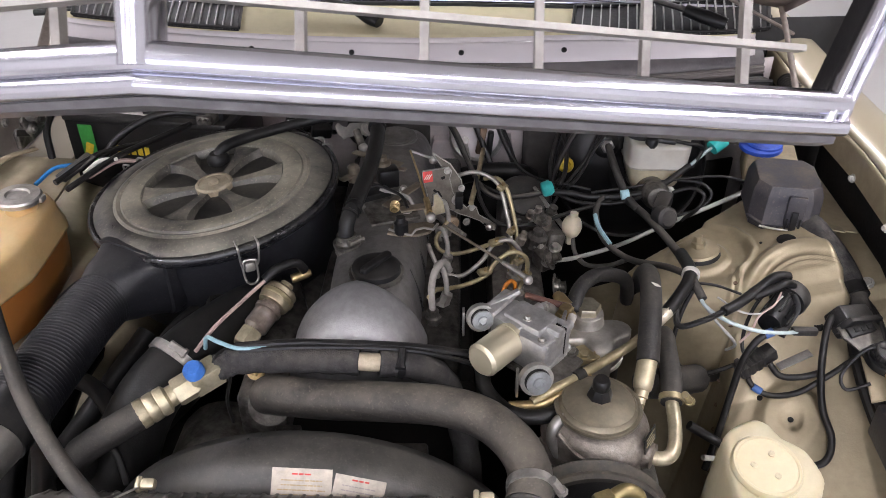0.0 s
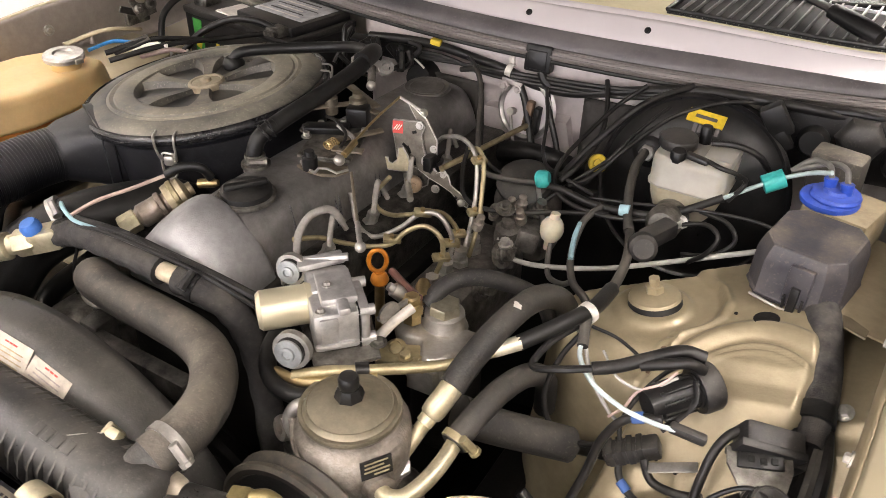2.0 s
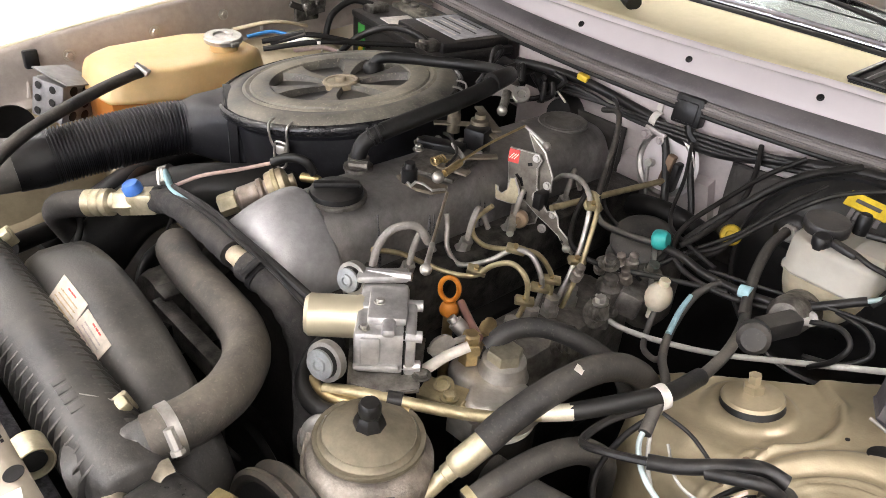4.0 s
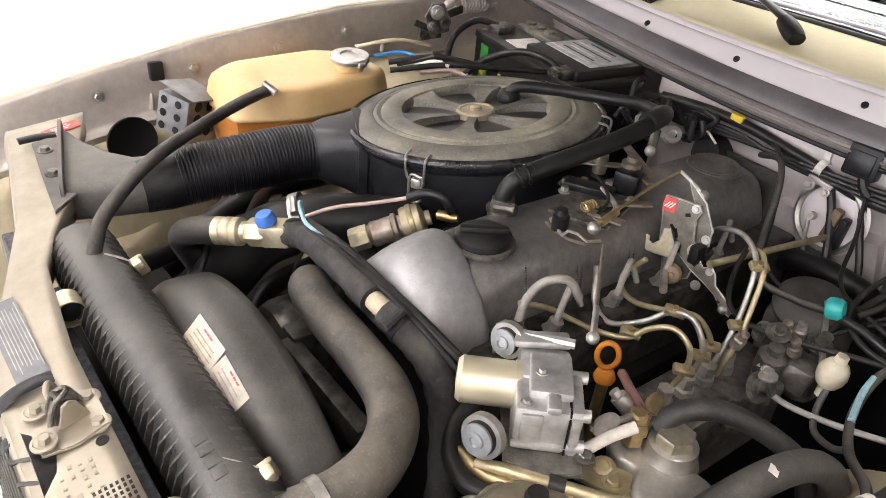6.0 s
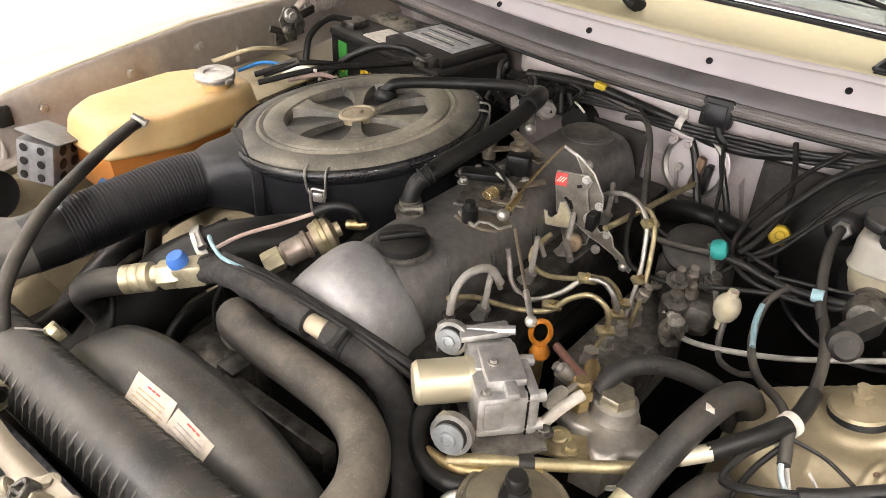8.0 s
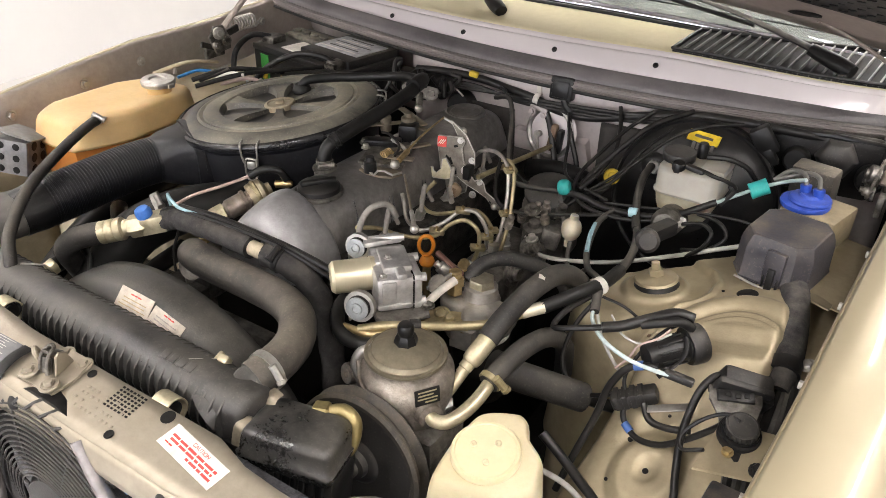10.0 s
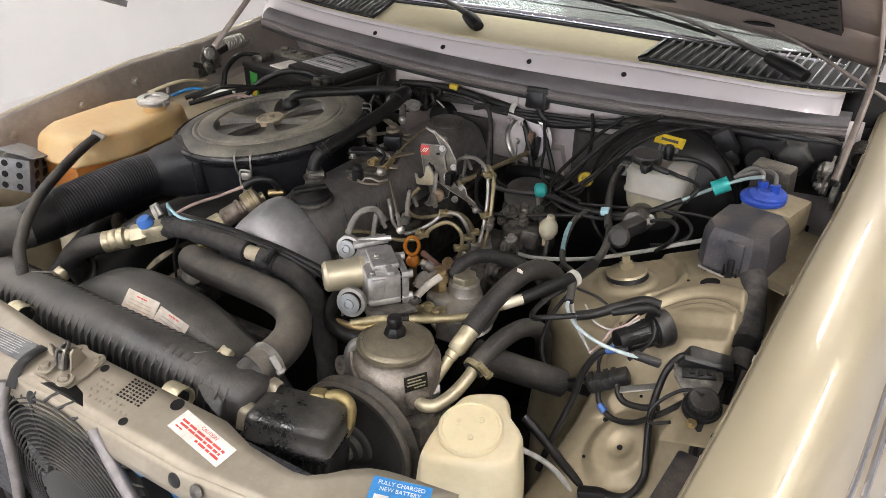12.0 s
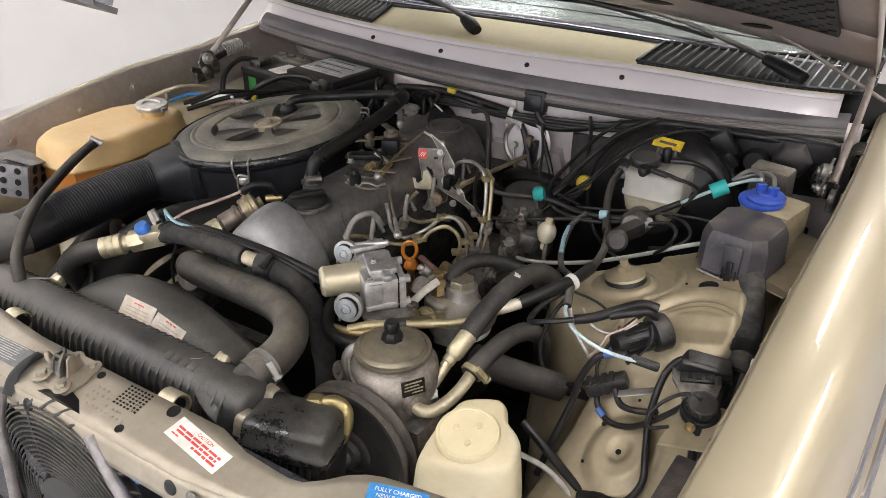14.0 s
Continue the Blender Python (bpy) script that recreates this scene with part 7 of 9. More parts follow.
# ---------------------------------------------------------------- fuel filter
STAINED_ALLOY = mat("stained_cast_alloy", (0.54, 0.52, 0.485), 0.38, 0.8, (0.38, 0.355, 0.315), 34, 0.5, 0.15, 450, 0.25, (0.3, 0.265, 0.21), mottle=0.16)
ff = thing("fuel_filter", (0.262, 0.758, 0.70), "cast aluminium fuel filter head with hexagon plug", "fuel filter")
part("canister", lathe([(0.036, 0.70), (0.039, 0.705), (0.039, 0.815), (0.036, 0.82), (0, 0.82)], (0.264, 0.760, 0), (0, 0, 1), 32), DARK, ff)
def filter_ring(z, r, amp):
    return [(0.261 + (r + amp * math.cos(4 * a - 0.9) + 0.6 * amp * math.cos(2 * a + 0.4)) * math.cos(a), 0.755 + (r + amp * math.cos(4 * a - 0.9) + 0.6 * amp * math.cos(2 * a + 0.4)) * math.sin(a), z) for a in steps(0, 2 * math.pi, 48)[:-1]]


part("head", loft([filter_ring(*q) for q in ((0.806, 0.0405, 0.001), (0.809, 0.043, 0.0015), (0.815, 0.0435, 0.003), (0.821, 0.0425, 0.006), (0.830, 0.041, 0.0088), (0.836, 0.0395, 0.0095), (0.8395, 0.037, 0.009), (0.841, 0.033, 0.0075), (0.8425, 0.024, 0.003), (0.843, 0.012, 0.0))]), STAINED_ALLOY, ff, "bright cast head with scooped sides", angle=60)
part("gasket", lathe([(0.038, 0.801), (0.0435, 0.801), (0.044, 0.8035), (0.0435, 0.806), (0.038, 0.806)], (0.261, 0.755, 0), (0, 0, 1), 40), WHITE, ff, "pale gasket ring")
part("plug_boss", lathe([(0.0260, 0.838), (0.0228, 0.846), (0.0215, 0.857), (0.0195, 0.8585), (0, 0.8585)], (0.255, 0.770, 0), (0, 0, 1), 28), STAINED_ALLOY, ff)
part("hex_plug", lathe([(0.0175, 0.858), (0.0180, 0.8595), (0.0180, 0.8665), (0.0165, 0.869), (0, 0.869)], (0.255, 0.770, 0), (0, 0, 1), 6), mat("gold_tinted_hexagon", (0.46, 0.42, 0.32), 0.36, 0.8, (0.38, 0.34, 0.25), 40), ff)
part("union", both(lathe([(0.0105, 0.845), (0.0105, 0.858), (0.0130, 0.859), (0.0130, 0.868), (0.0115, 0.870)], (0.226, 0.752, 0), (0, 0, 1), 6), lathe([(0.0095, 0.868), (0.0095, 0.877), (0.007, 0.879), (0, 0.879)], (0.226, 0.752, 0), (0, 0, 1), 6), lathe([(0.0085, 0), (0.0085, 0.020), (0.0065, 0.021), (0.0065, 0.026), (0, 0.026)], (0.230, 0.764, 0.868), (-0.45, 0.85, 0.1), 14)), BRASS, ff, "brass union")
for q in ((0.266, 0.716, 0.829), (0.229, 0.716, 0.833)):
    part("flange_bolt", both(lathe([(0.0115, 0), (0.0115, 0.002), (0.0085, 0.0026), (0.0085, 0.0065), (0.006, 0.0072), (0.0055, 0.004), (0, 0.004)], q, (0.1, -0.35, 1), 20)), GOLD, ff, "yellow plated flange bolt")
part("foot", loft([[(x, y, z) for x, y in ((0.246, 0.728), (0.250, 0.704), (0.280, 0.706), (0.284, 0.730))] for z in (0.800, 0.826, 0.829)]), STAINED_ALLOY, ff)
part("return_pipe", tube([(0.233, 0.742, 0.872), (0.224, 0.722, 0.864), (0.216, 0.702, 0.852)], 0.0055, 10), mat("opaque_fuel_pipe", (0.58, 0.54, 0.48), 0.4, 0, (0.50, 0.46, 0.40), 40), ff, "milky plastic fuel pipe")
part("brown_pipe", tube([(0.232, 0.756, 0.874), (0.205, 0.770, 0.872), (0.178, 0.784, 0.872)], 0.0045, 10), mat("brown_fuel_pipe", (0.16, 0.08, 0.06), 0.3, 0, (0.12, 0.06, 0.05), 40), ff, "brown plastic fuel pipe")
part("banjo", both(lathe([(0.008, 0), (0.008, 0.02), (0.005, 0.02), (0.005, 0.026), (0, 0.026)], (0.213, 0.762, 0.862), (-0.5, -0.3, 0.5), 12)), STEEL, ff)
part("fuel_hose", tube([(0.236, 0.764, 0.862), (0.246, 0.788, 0.878), (0.268, 0.815, 0.880), (0.30, 0.845, 0.862), (0.325, 0.868, 0.835), (0.335, 0.885, 0.79)], 0.0098, 14), RUBBER, ff, "thick rubber fuel hose")
part("bracket", both(box((0.238, 0.712, 0.832), (0.05, 0.03, 0.006), 0.002, (0, 0, 25)), hexbolt((0.246, 0.708, 0.836), 0.006, 0.006)), GOLD, ff, "yellow plated bracket")

dip = thing("oil_dipstick", (0.158, 0.788, 0.80), "orange ring-handled oil dipstick", "dipstick")
ring = [Vector((0.157 + 0.0100 * math.cos(a) * 0.8, 0.787 + 0.0100 * math.cos(a) * 0.6, 0.876 + 0.0145 * math.sin(a))) for a in steps(0, 2 * math.pi, 24)]
part("ring", tube(ring, 0.0028, 10, 1, caps=False), ORANGE, dip)
part("stopper", both(lathe([(0.0095, 0), (0.011, 0.004), (0.009, 0.010), (0.006, 0.014), (0, 0.014)], (0.158, 0.788, 0.846), (0, 0, 1), 16)), ORANGE, dip)
part("guide_tube", tube([(0.158, 0.788, 0.850), (0.156, 0.790, 0.82), (0.15, 0.795, 0.74)], 0.006, 10), BRASS, dip)

# ---------------------------------------------------------------- injection pump and lines
BRAIDED = mat("braided_hose", (0.33, 0.31, 0.285), 0.65, 0, (0.22, 0.205, 0.185), 60, 0.5, 0.3, 900, 0.3, (0.25, 0.22, 0.18))
pumpi = thing("injection_pump", (0.19, 0.98, 0.70), "grimy cast diesel injection pump", "injection pump")
PUMP_CAST = mat("oily_pump_alloy", (0.24, 0.225, 0.205), 0.4, 0.6, (0.08, 0.073, 0.065), 40, 0.65, 0.3, 450, 0.25, (0.13, 0.11, 0.085), mottle=0.3)
part("housing", both(box((0.180, 0.955, 0.738), (0.080, 0.20, 0.10), 0.012), box((0.20, 1.09, 0.79), (0.09, 0.07, 0.11), 0.02)), PUMP_CAST, pumpi)
for q, r, h, ax in (((0.236, 1.045, 0.836), 0.009, 0.018, (0.3, -0.2, 1)), ((0.228, 0.955, 0.812), 0.010, 0.018, (0.8, -0.2, 0.5)), ((0.232, 0.90, 0.80), 0.012, 0.016, (1, -0.2, 0.2)), ((0.215, 0.985, 0.862), 0.0075, 0.012, (0.2, -0.3, 1))):
    part("plug", both(lathe([(r, 0), (r, h * 0.5), (r * 0.75, h * 0.55), (r * 0.75, h), (0, h)], q, ax, 16), hexbolt(q, r * 1.15, h * 0.3, ax)), CAST_DULL, pumpi)
for y in (0.87, 0.905, 0.94, 0.975):
    part("delivery_valve", lathe([(0.012, 0), (0.012, 0.014), (0.009, 0.016), (0.009, 0.03), (0, 0.03)], (0.176, y, 0.782), (0.05, 0, 1), 6), STEEL, pumpi)
part("governor", both(lathe([(0.017, 0), (0.017, 0.018), (0.013, 0.021), (0.009, 0.022), (0.009, 0.030), (0, 0.030)], (0.212, 1.0, 0.808), (0.1, -0.1, 1), 8), box((0.235, 1.02, 0.812), (0.03, 0.05, 0.034), 0.006, (0, 12, 20)), box((0.222, 0.975, 0.800), (0.024, 0.030, 0.030), 0.004, (10, -8, 30))), PUMP_CAST, pumpi, "cast governor fittings")
part("vacuum_unit", lathe([(0.016, -0.010), (0.036, -0.008), (0.042, -0.002), (0.042, 0.003), (0.040, 0.005), (0.034, 0.011), (0.016, 0.014), (0, 0.014)], (0.200, 1.080, 0.850), (0.15, -0.35, 1), 32), PLASTIC_DUSTY, pumpi, "round dark vacuum unit")
part("teal_cap", lathe([(0.009, 0), (0.0115, 0.002), (0.0125, 0.006), (0.0122, 0.013), (0.009, 0.018), (0, 0.0185)], (0.222, 1.060, 0.872), (0.9, 0.2, 0.25), 20), TEAL, pumpi, "teal plastic cap")
part("white_filter", both(lathe([(0.005, -0.030), (0.006, -0.018), (0.011, -0.014), (0.0145, -0.007), (0.0158, 0.0), (0.0145, 0.008), (0.011, 0.014), (0.007, 0.017), (0.006, 0.024), (0, 0.024)], (0.268, 1.018, 0.832), (0.1, 0.1, 1), 24)), mat("ivory_plastic", (0.60, 0.55, 0.43), 0.35, 0, (0.50, 0.44, 0.32), 40, 0.5, 0.02, 200, 0.2, sss=0.2, mottle=0.1), pumpi, "white plastic vacuum filter")
rnd = random.Random(17)
for k in range(14):
    q = Vector((0.205 + rnd.uniform(-0.03, 0.045), 1.0 + rnd.uniform(-0.055, 0.06), 0.818 + rnd.uniform(-0.016, 0.018)))
    ax = (rnd.uniform(-0.2, 0.8), rnd.uniform(-0.9, 0.1), rnd.uniform(0.3, 1.0))
    if k % 3:
        part("screw", hexbolt(tuple(q), rnd.uniform(0.004, 0.0075), rnd.uniform(0.006, 0.014), ax), STEEL if k % 2 else CAST_DULL, pumpi)
    else:
        part("stub", lathe([(0.0075, 0), (0.0075, 0.012), (0.0055, 0.014), (0.0055, 0.022), (0.004, 0.023), (0, 0.023)], tuple(q), ax, 14), GRIMY_CAST, pumpi)
part("lever", both(box((0.235, 1.05, 0.845), (0.006, 0.09, 0.006), 0.001, (25, 0, 35))), STEEL, pumpi)

LINES = ([(0.055, 0.765, 0.880), (0.063, 0.800, 0.866), (0.077, 0.825, 0.850), (0.101, 0.845, 0.842), (0.128, 0.855, 0.850), (0.144, 0.865, 0.868), (0.166, 0.872, 0.879), (0.185, 0.876, 0.867), (0.187, 0.878, 0.840), (0.178, 0.880, 0.812)],
         [(0.050, 0.880, 0.885), (0.055, 0.878, 0.870), (0.066, 0.869, 0.852), (0.084, 0.865, 0.843), (0.101, 0.866, 0.845), (0.125, 0.880, 0.859), (0.141, 0.898, 0.874), (0.163, 0.905, 0.877), (0.180, 0.908, 0.855), (0.181, 0.910, 0.831), (0.174, 0.912, 0.805)],
         [(0.076, 0.930, 0.892), (0.060, 0.920, 0.869), (0.066, 0.912, 0.854), (0.089, 0.908, 0.851), (0.123, 0.905, 0.864), (0.145, 0.905, 0.875), (0.158, 0.925, 0.867), (0.170, 0.938, 0.844), (0.172, 0.942, 0.820), (0.169, 0.944, 0.798)],
         [(0.072, 1.050, 0.890), (0.092, 1.040, 0.908), (0.121, 1.035, 0.915), (0.150, 1.020, 0.904), (0.164, 1.000, 0.866), (0.171, 0.978, 0.834), (0.171, 0.962, 0.800), (0.168, 0.955, 0.772)],
         [(0.130, 1.040, 0.902), (0.150, 1.030, 0.908), (0.164, 1.018, 0.896), (0.173, 1.000, 0.870), (0.180, 0.980, 0.836), (0.180, 0.965, 0.802), (0.175, 0.960, 0.775)])
for k, pts in enumerate(LINES):
    part("injection_line", tube(pts, 0.0032, 10, 8), STEEL if k in (1, 3) else GOLD, None, "bent metal fuel injection line", "fuel line")
for c, turn in (((0.128, 0.857, 0.856), 40), ((0.144, 0.901, 0.876), 40), ((0.185, 0.878, 0.838), 50), ((0.180, 0.909, 0.840), 50), ((0.172, 0.940, 0.834), 50), ((0.173, 0.982, 0.845), 60), ((0.157, 1.018, 0.900), 60)):
    clip = thing("line_clip", c, "small plated clip holding fuel lines", "clip", "fuel line clips")
    part("plate", box(c, (0.022, 0.011, 0.007), 0.0015, (20, 10, turn)), GOLD, clip)
    part("screw", lathe([(0.003, 0), (0.003, 0.006), (0, 0.006)], (c[0], c[1], c[2] + 0.002), (0.3, -0.5, 1), 10), BRASS, clip)
for y in (0.80, 0.89, 0.97, 1.07):
    inj = thing("injector", (0.082, y, 0.84), "steel diesel injector with its return hose", "injector")
    part("nut", both(lathe([(0.011, 0), (0.011, 0.02), (0.008, 0.024), (0.008, 0.036), (0, 0.036)], (0.066, y, 0.826), (0.35, 0, 1), 6)), STEEL, inj)
    part("return_hose", tube([(0.077, y, 0.855), (0.076, y + 0.006, 0.876), (0.070, y + 0.02, 0.889), (0.062, y + 0.036, 0.880), (0.064, y + 0.05, 0.852)], 0.0036, 10), BRAIDED, inj, "grey braided return hose")
oil = thing("oil_line", (0.06, 0.77, 0.84), "grey bent oil line beside the valve cover", "oil line")
part("pipe", tube([(0.060, 0.762, 0.862), (0.058, 0.772, 0.886), (0.062, 0.790, 0.902), (0.073, 0.812, 0.902), (0.080, 0.825, 0.880)], 0.0046, 10), BRAIDED, oil)
part("fitting", lathe([(0.011, 0), (0.011, 0.012), (0.008, 0.014), (0.008, 0.022), (0, 0.022)], (0.060, 0.760, 0.842), (0, 0, 1), 6), CAST_DULL, oil)

# ---------------------------------------------------------------- throttle linkage on the valve cover
ZINC_BROWN = mat("brown_plated_steel", (0.31, 0.27, 0.21), 0.36, 0.7, (0.18, 0.15, 0.11), 50, 0.5, 0.1, 500, 0.2, (0.2, 0.165, 0.12))
link = thing("throttle_linkage", (0.04, 0.97, 0.92), "plated throttle linkage with levers and ball joints", "linkage")
part("front_plate", slab([(-0.036, -0.012), (-0.020, -0.017), (0.004, -0.016), (0.020, -0.008), (0.026, 0.010), (0.018, 0.020), (0.0, 0.014), (-0.032, 0.008)], 0.003, pose(0.034, 0.856, 0.922, 0, 0, 0), 0.0008), ZINC_BROWN, link, "brown plated mounting plate")
part("plate_edge", tube([(0.000, 0.850, 0.927), (0.008, 0.845, 0.927), (0.030, 0.839, 0.925), (0.036, 0.840, 0.933), (0.046, 0.843, 0.934), (0.058, 0.846, 0.930), (0.064, 0.860, 0.930)], 0.0018, 6, straight=True), STEEL, link)
part("black_post", lathe([(0.0095, 0), (0.0095, 0.016), (0.007, 0.018), (0.006, 0.024), (0, 0.024)], (0.016, 0.848, 0.923), (0, 0, 1), 16), PLASTIC, link)
for c, r in (((0.055, 0.856, 0.942), 0.0070), ((0.052, 1.046, 0.930), 0.0065), ((-0.058, 1.078, 0.934), 0.0075), ((0.139, 1.006, 0.836), 0.006), ((0.174, 0.735, 0.930), 0.006)):
    bm = bmesh.new()
    bmesh.ops.create_uvsphere(bm, u_segments=16, v_segments=10, radius=r)
    bm.transform(Matrix.Translation(c))
    part("ball_joint", bm, STEEL, link, "steel ball joint")
part("rod", tube([(0.055, 0.856, 0.943), (0.036, 0.95, 0.950), (0.018, 1.040, 0.948)], 0.0016, 8), BRASS, link)
part("rod_end", tube([(0.053, 0.868, 0.943), (0.047, 0.898, 0.946)], 0.0044, 8), BRASS, link)
part("rod", tube([(0.018, 1.040, 0.948), (0.052, 1.046, 0.932)], 0.0022, 8), STEEL, link)
part("cross_lever", both(box((-0.03, 1.02, 0.945), (0.012, 0.085, 0.003), 0.001, (0, 0, 62)), box((-0.01, 1.0, 0.940), (0.010, 0.05, 0.003), 0.001, (0, 0, 75)), lathe([(0.012, 0), (0.012, 0.008), (0.007, 0.010), (0.007, 0.016), (0, 0.016)], (-0.02, 0.995, 0.945), (0, 0, 1), 14)), ZINC_BROWN, link)
part("front_lever", both(box((-0.055, 0.995, 0.935), (0.012, 0.07, 0.003), 0.001, (0, 0, -40)), lathe([(0.009, -0.015), (0.009, 0.008), (0.005, 0.012), (0, 0.012)], (-0.062, 0.99, 0.938), (0, 0, 1), 12)), ZINC_BROWN, link)
part("switch_block", box((-0.012, 0.985, 0.930), (0.030, 0.026, 0.036), 0.004, (0, 0, 20)), PLASTIC, link, "black switch block")
part("switch_block", box((-0.035, 0.945, 0.922), (0.060, 0.022, 0.016), 0.003, (0, 0, 30)), PLASTIC, link, "black switch block")
part("switch_base", both(box((-0.01, 0.93, 0.918), (0.07, 0.10, 0.006), 0.002, (0, 0, 20)), hexbolt((-0.058, 0.930, 0.922), 0.006, 0.008)), CAST_DULL, link)
part("switch_lead", tube([(-0.02, 0.95, 0.93), (0.0, 0.94, 0.932), (0.02, 0.93, 0.93), (0.03, 0.91, 0.926)], 0.0028, 8), GREY_WIRE, link)
for sx, sy in ((-0.050, 0.952), (-0.028, 0.972), (0.012, 0.965), (-0.045, 0.915), (0.020, 0.905)):
    part("screw", hexbolt((sx, sy, 0.922), 0.0048, 0.007), STEEL, link)
part("side_lever", both(box((0.012, 0.945, 0.926), (0.012, 0.075, 0.003), 0.001, (4, 0, -38)), box((0.030, 0.905, 0.928), (0.040, 0.014, 0.003), 0.001, (0, 0, 20))), ZINC_BROWN, link)
part("wiggly_lead", tube([(-0.045, 0.958, 0.934), (-0.025, 0.95, 0.938), (-0.005, 0.94, 0.936), (0.012, 0.925, 0.934), (0.022, 0.90, 0.930)], 0.0022, 8), WIRE, link)
part("spring", tube([(0.004 + 0.006 * math.cos(a), 0.895 + a * 0.0006, 0.930 + 0.005 * math.sin(a)) for a in steps(0, 2 * math.pi * 5, 50)], 0.0012, 5, 1), BRASS, link)
part("rear_lever", both(slab([(-0.030, -0.006), (-0.024, -0.014), (-0.010, -0.010), (0.010, -0.008), (0.016, -0.012), (0.024, -0.006), (0.024, 0.006), (0.014, 0.010), (-0.008, 0.012), (-0.014, 0.004), (-0.022, 0.006), (-0.026, 0.014), (-0.033, 0.008)], 0.004, Matrix.Translation((-0.072, 1.102, 0.952)) @ rot_between((0.9, 0.35, 0.0), (0.45, -0.6, 0.7)), 0.001), lathe([(0.0065, -0.003), (0.0115, -0.003), (0.0115, 0.004), (0.0065, 0.004), (0.0065, -0.003)], (-0.052, 1.108, 0.953), (0.45, -0.6, 0.7), 18)), STEEL, link, "pale cast lever with a hole")
part("rear_rod", tube([(-0.070, 1.098, 0.954), (-0.064, 1.088, 0.943), (-0.058, 1.078, 0.934)], 0.0062, 10), CAST_DULL, link)
# upright plates on the side of the cover, turned towards the front
ZINC = mat("brownish_zinc_plate", (0.20, 0.182, 0.155), 0.46, 0.7, (0.11, 0.098, 0.08), 50, 0.5, 0.08, 500, 0.2, (0.2, 0.17, 0.13))
PN = (0.28, -0.94, 0.18)
P = rot_between((0.94, 0.28, 0), PN)
PO = Vector((0.086, 1.0, 0.885))


def plate(name, outline, lift, thick, material, label):
    """A flat lever in the plane of the linkage, with a bright bent edge."""
    m = Matrix.Translation(PO) @ P @ Matrix.Translation((0, 0, lift))
    ob = part(name, slab(outline, thick, m, 0.0006), material, link, label)
    part("bright_edge", tube([m @ Vector((x, y, thick * 0.5)) for x, y in outline + outline[:1]], 0.0014, 6, straight=True), STEEL, ob)
    return m


plate("rear_ear", [(-0.030, 0.077), (-0.004, 0.057), (0.012, 0.030), (0.0136, 0.012), (0.003, -0.001), (-0.003, 0.013), (-0.008, 0.036), (-0.013, 0.041), (-0.016, 0.054)], -0.006, 0.0026, ZINC, "curved rear ear plate")
tag_m = plate("side_plate", [(-0.047, 0.053), (-0.008, 0.054), (-0.004, 0.048), (-0.008, 0.037), (-0.0035, 0.014), (0.007, -0.0025), (0.017, -0.013), (0.026, -0.008), (0.032, -0.015), (0.036, -0.0275), (0.064, -0.0465), (0.061, -0.055), (0.050, -0.050), (0.039, -0.037), (0.021, -0.027), (0.005, -0.020), (-0.011, -0.009), (-0.028, -0.003), (-0.040, 0.002), (-0.042, 0.015), (-0.045, 0.030), (-0.0475, 0.041)], 0.0, 0.0026, ZINC, "long notched bracket plate")
plate("hooked_lever", [(-0.058, -0.005), (-0.055, 0.004), (-0.050, 0.003), (-0.049, -0.003), (-0.043, -0.005), (-0.036, 0.002), (-0.035, 0.018), (-0.030, 0.020), (-0.022, 0.007), (-0.017, -0.011), (-0.032, -0.013), (-0.048, -0.013)], 0.010, 0.0026, CREAM, "pale hooked lever")
plate("lower_lever", [(-0.024, -0.008), (-0.008, -0.006), (0.004, -0.020), (0.002, -0.034), (-0.012, -0.042), (-0.022, -0.034), (-0.028, -0.020)], -0.008, 0.0026, CAST_DULL, "dark notched lever")
for x, y, w, h, turn in ((-0.029, 0.0195, 0.010, 0.0035, -40), (-0.024, 0.0150, 0.0035, 0.011, 25), (-0.0174, -0.001, 0.008, 0.010, 8), (0.006, -0.011, 0.007, 0.005, -30), (-0.0175, 0.0396, 0.006, 0.004, 20), (0.045, -0.043, 0.004, 0.003, -30)):
    bm = box((x, y, 0.0027), (w, h, 0.0006), 0, (0, 0, turn))
    bm.transform(tag_m)
    part("slot", bm, DARK, link)
bm = box((-0.0405, 0.0440, 0.0030), (0.0145, 0.0165, 0.0008), 0, (0, 0, 2))
bm.transform(tag_m)
part("red_tag", bm, PRINT_RED, link, "red warning tag")
for k in range(3):
    bm = box((-0.0435 + 0.0032 * k, 0.0440, 0.0037), (0.0012, 0.009, 0.0004), 0, (0, 0, -35))
    bm.transform(tag_m)
    part("tag_mark", bm, PAPER, link)
for x, y, r in ((-0.0108, 0.0493, 0.0035), (0.002, 0.0025, 0.0055), (0.0157, -0.0348, 0.004), (0.0252, -0.0139, 0.003), (0.010, 0.020, 0.0035), (-0.012, -0.030, 0.004)):
    part("bolt", hexbolt(tuple(Matrix.Translation(PO) @ P @ Vector((x, y, 0.0026))), r, r * 0.9, PN), STEEL, link)
ROLLER = mat("brown_roller", (0.30, 0.22, 0.15), 0.5, 0, (0.22, 0.16, 0.10), 40)
part("roller", lathe([(0.006, -0.006), (0.011, -0.004), (0.012, 0.0), (0.012, 0.004), (0.010, 0.007), (0.0045, 0.0075), (0.004, 0.010), (0, 0.010)], tuple(PO + P.to_3x3() @ Vector((-0.012, -0.028, 0.014))), (0.45, -0.85, 0.15), 24), ROLLER, link, "brown plastic roller")
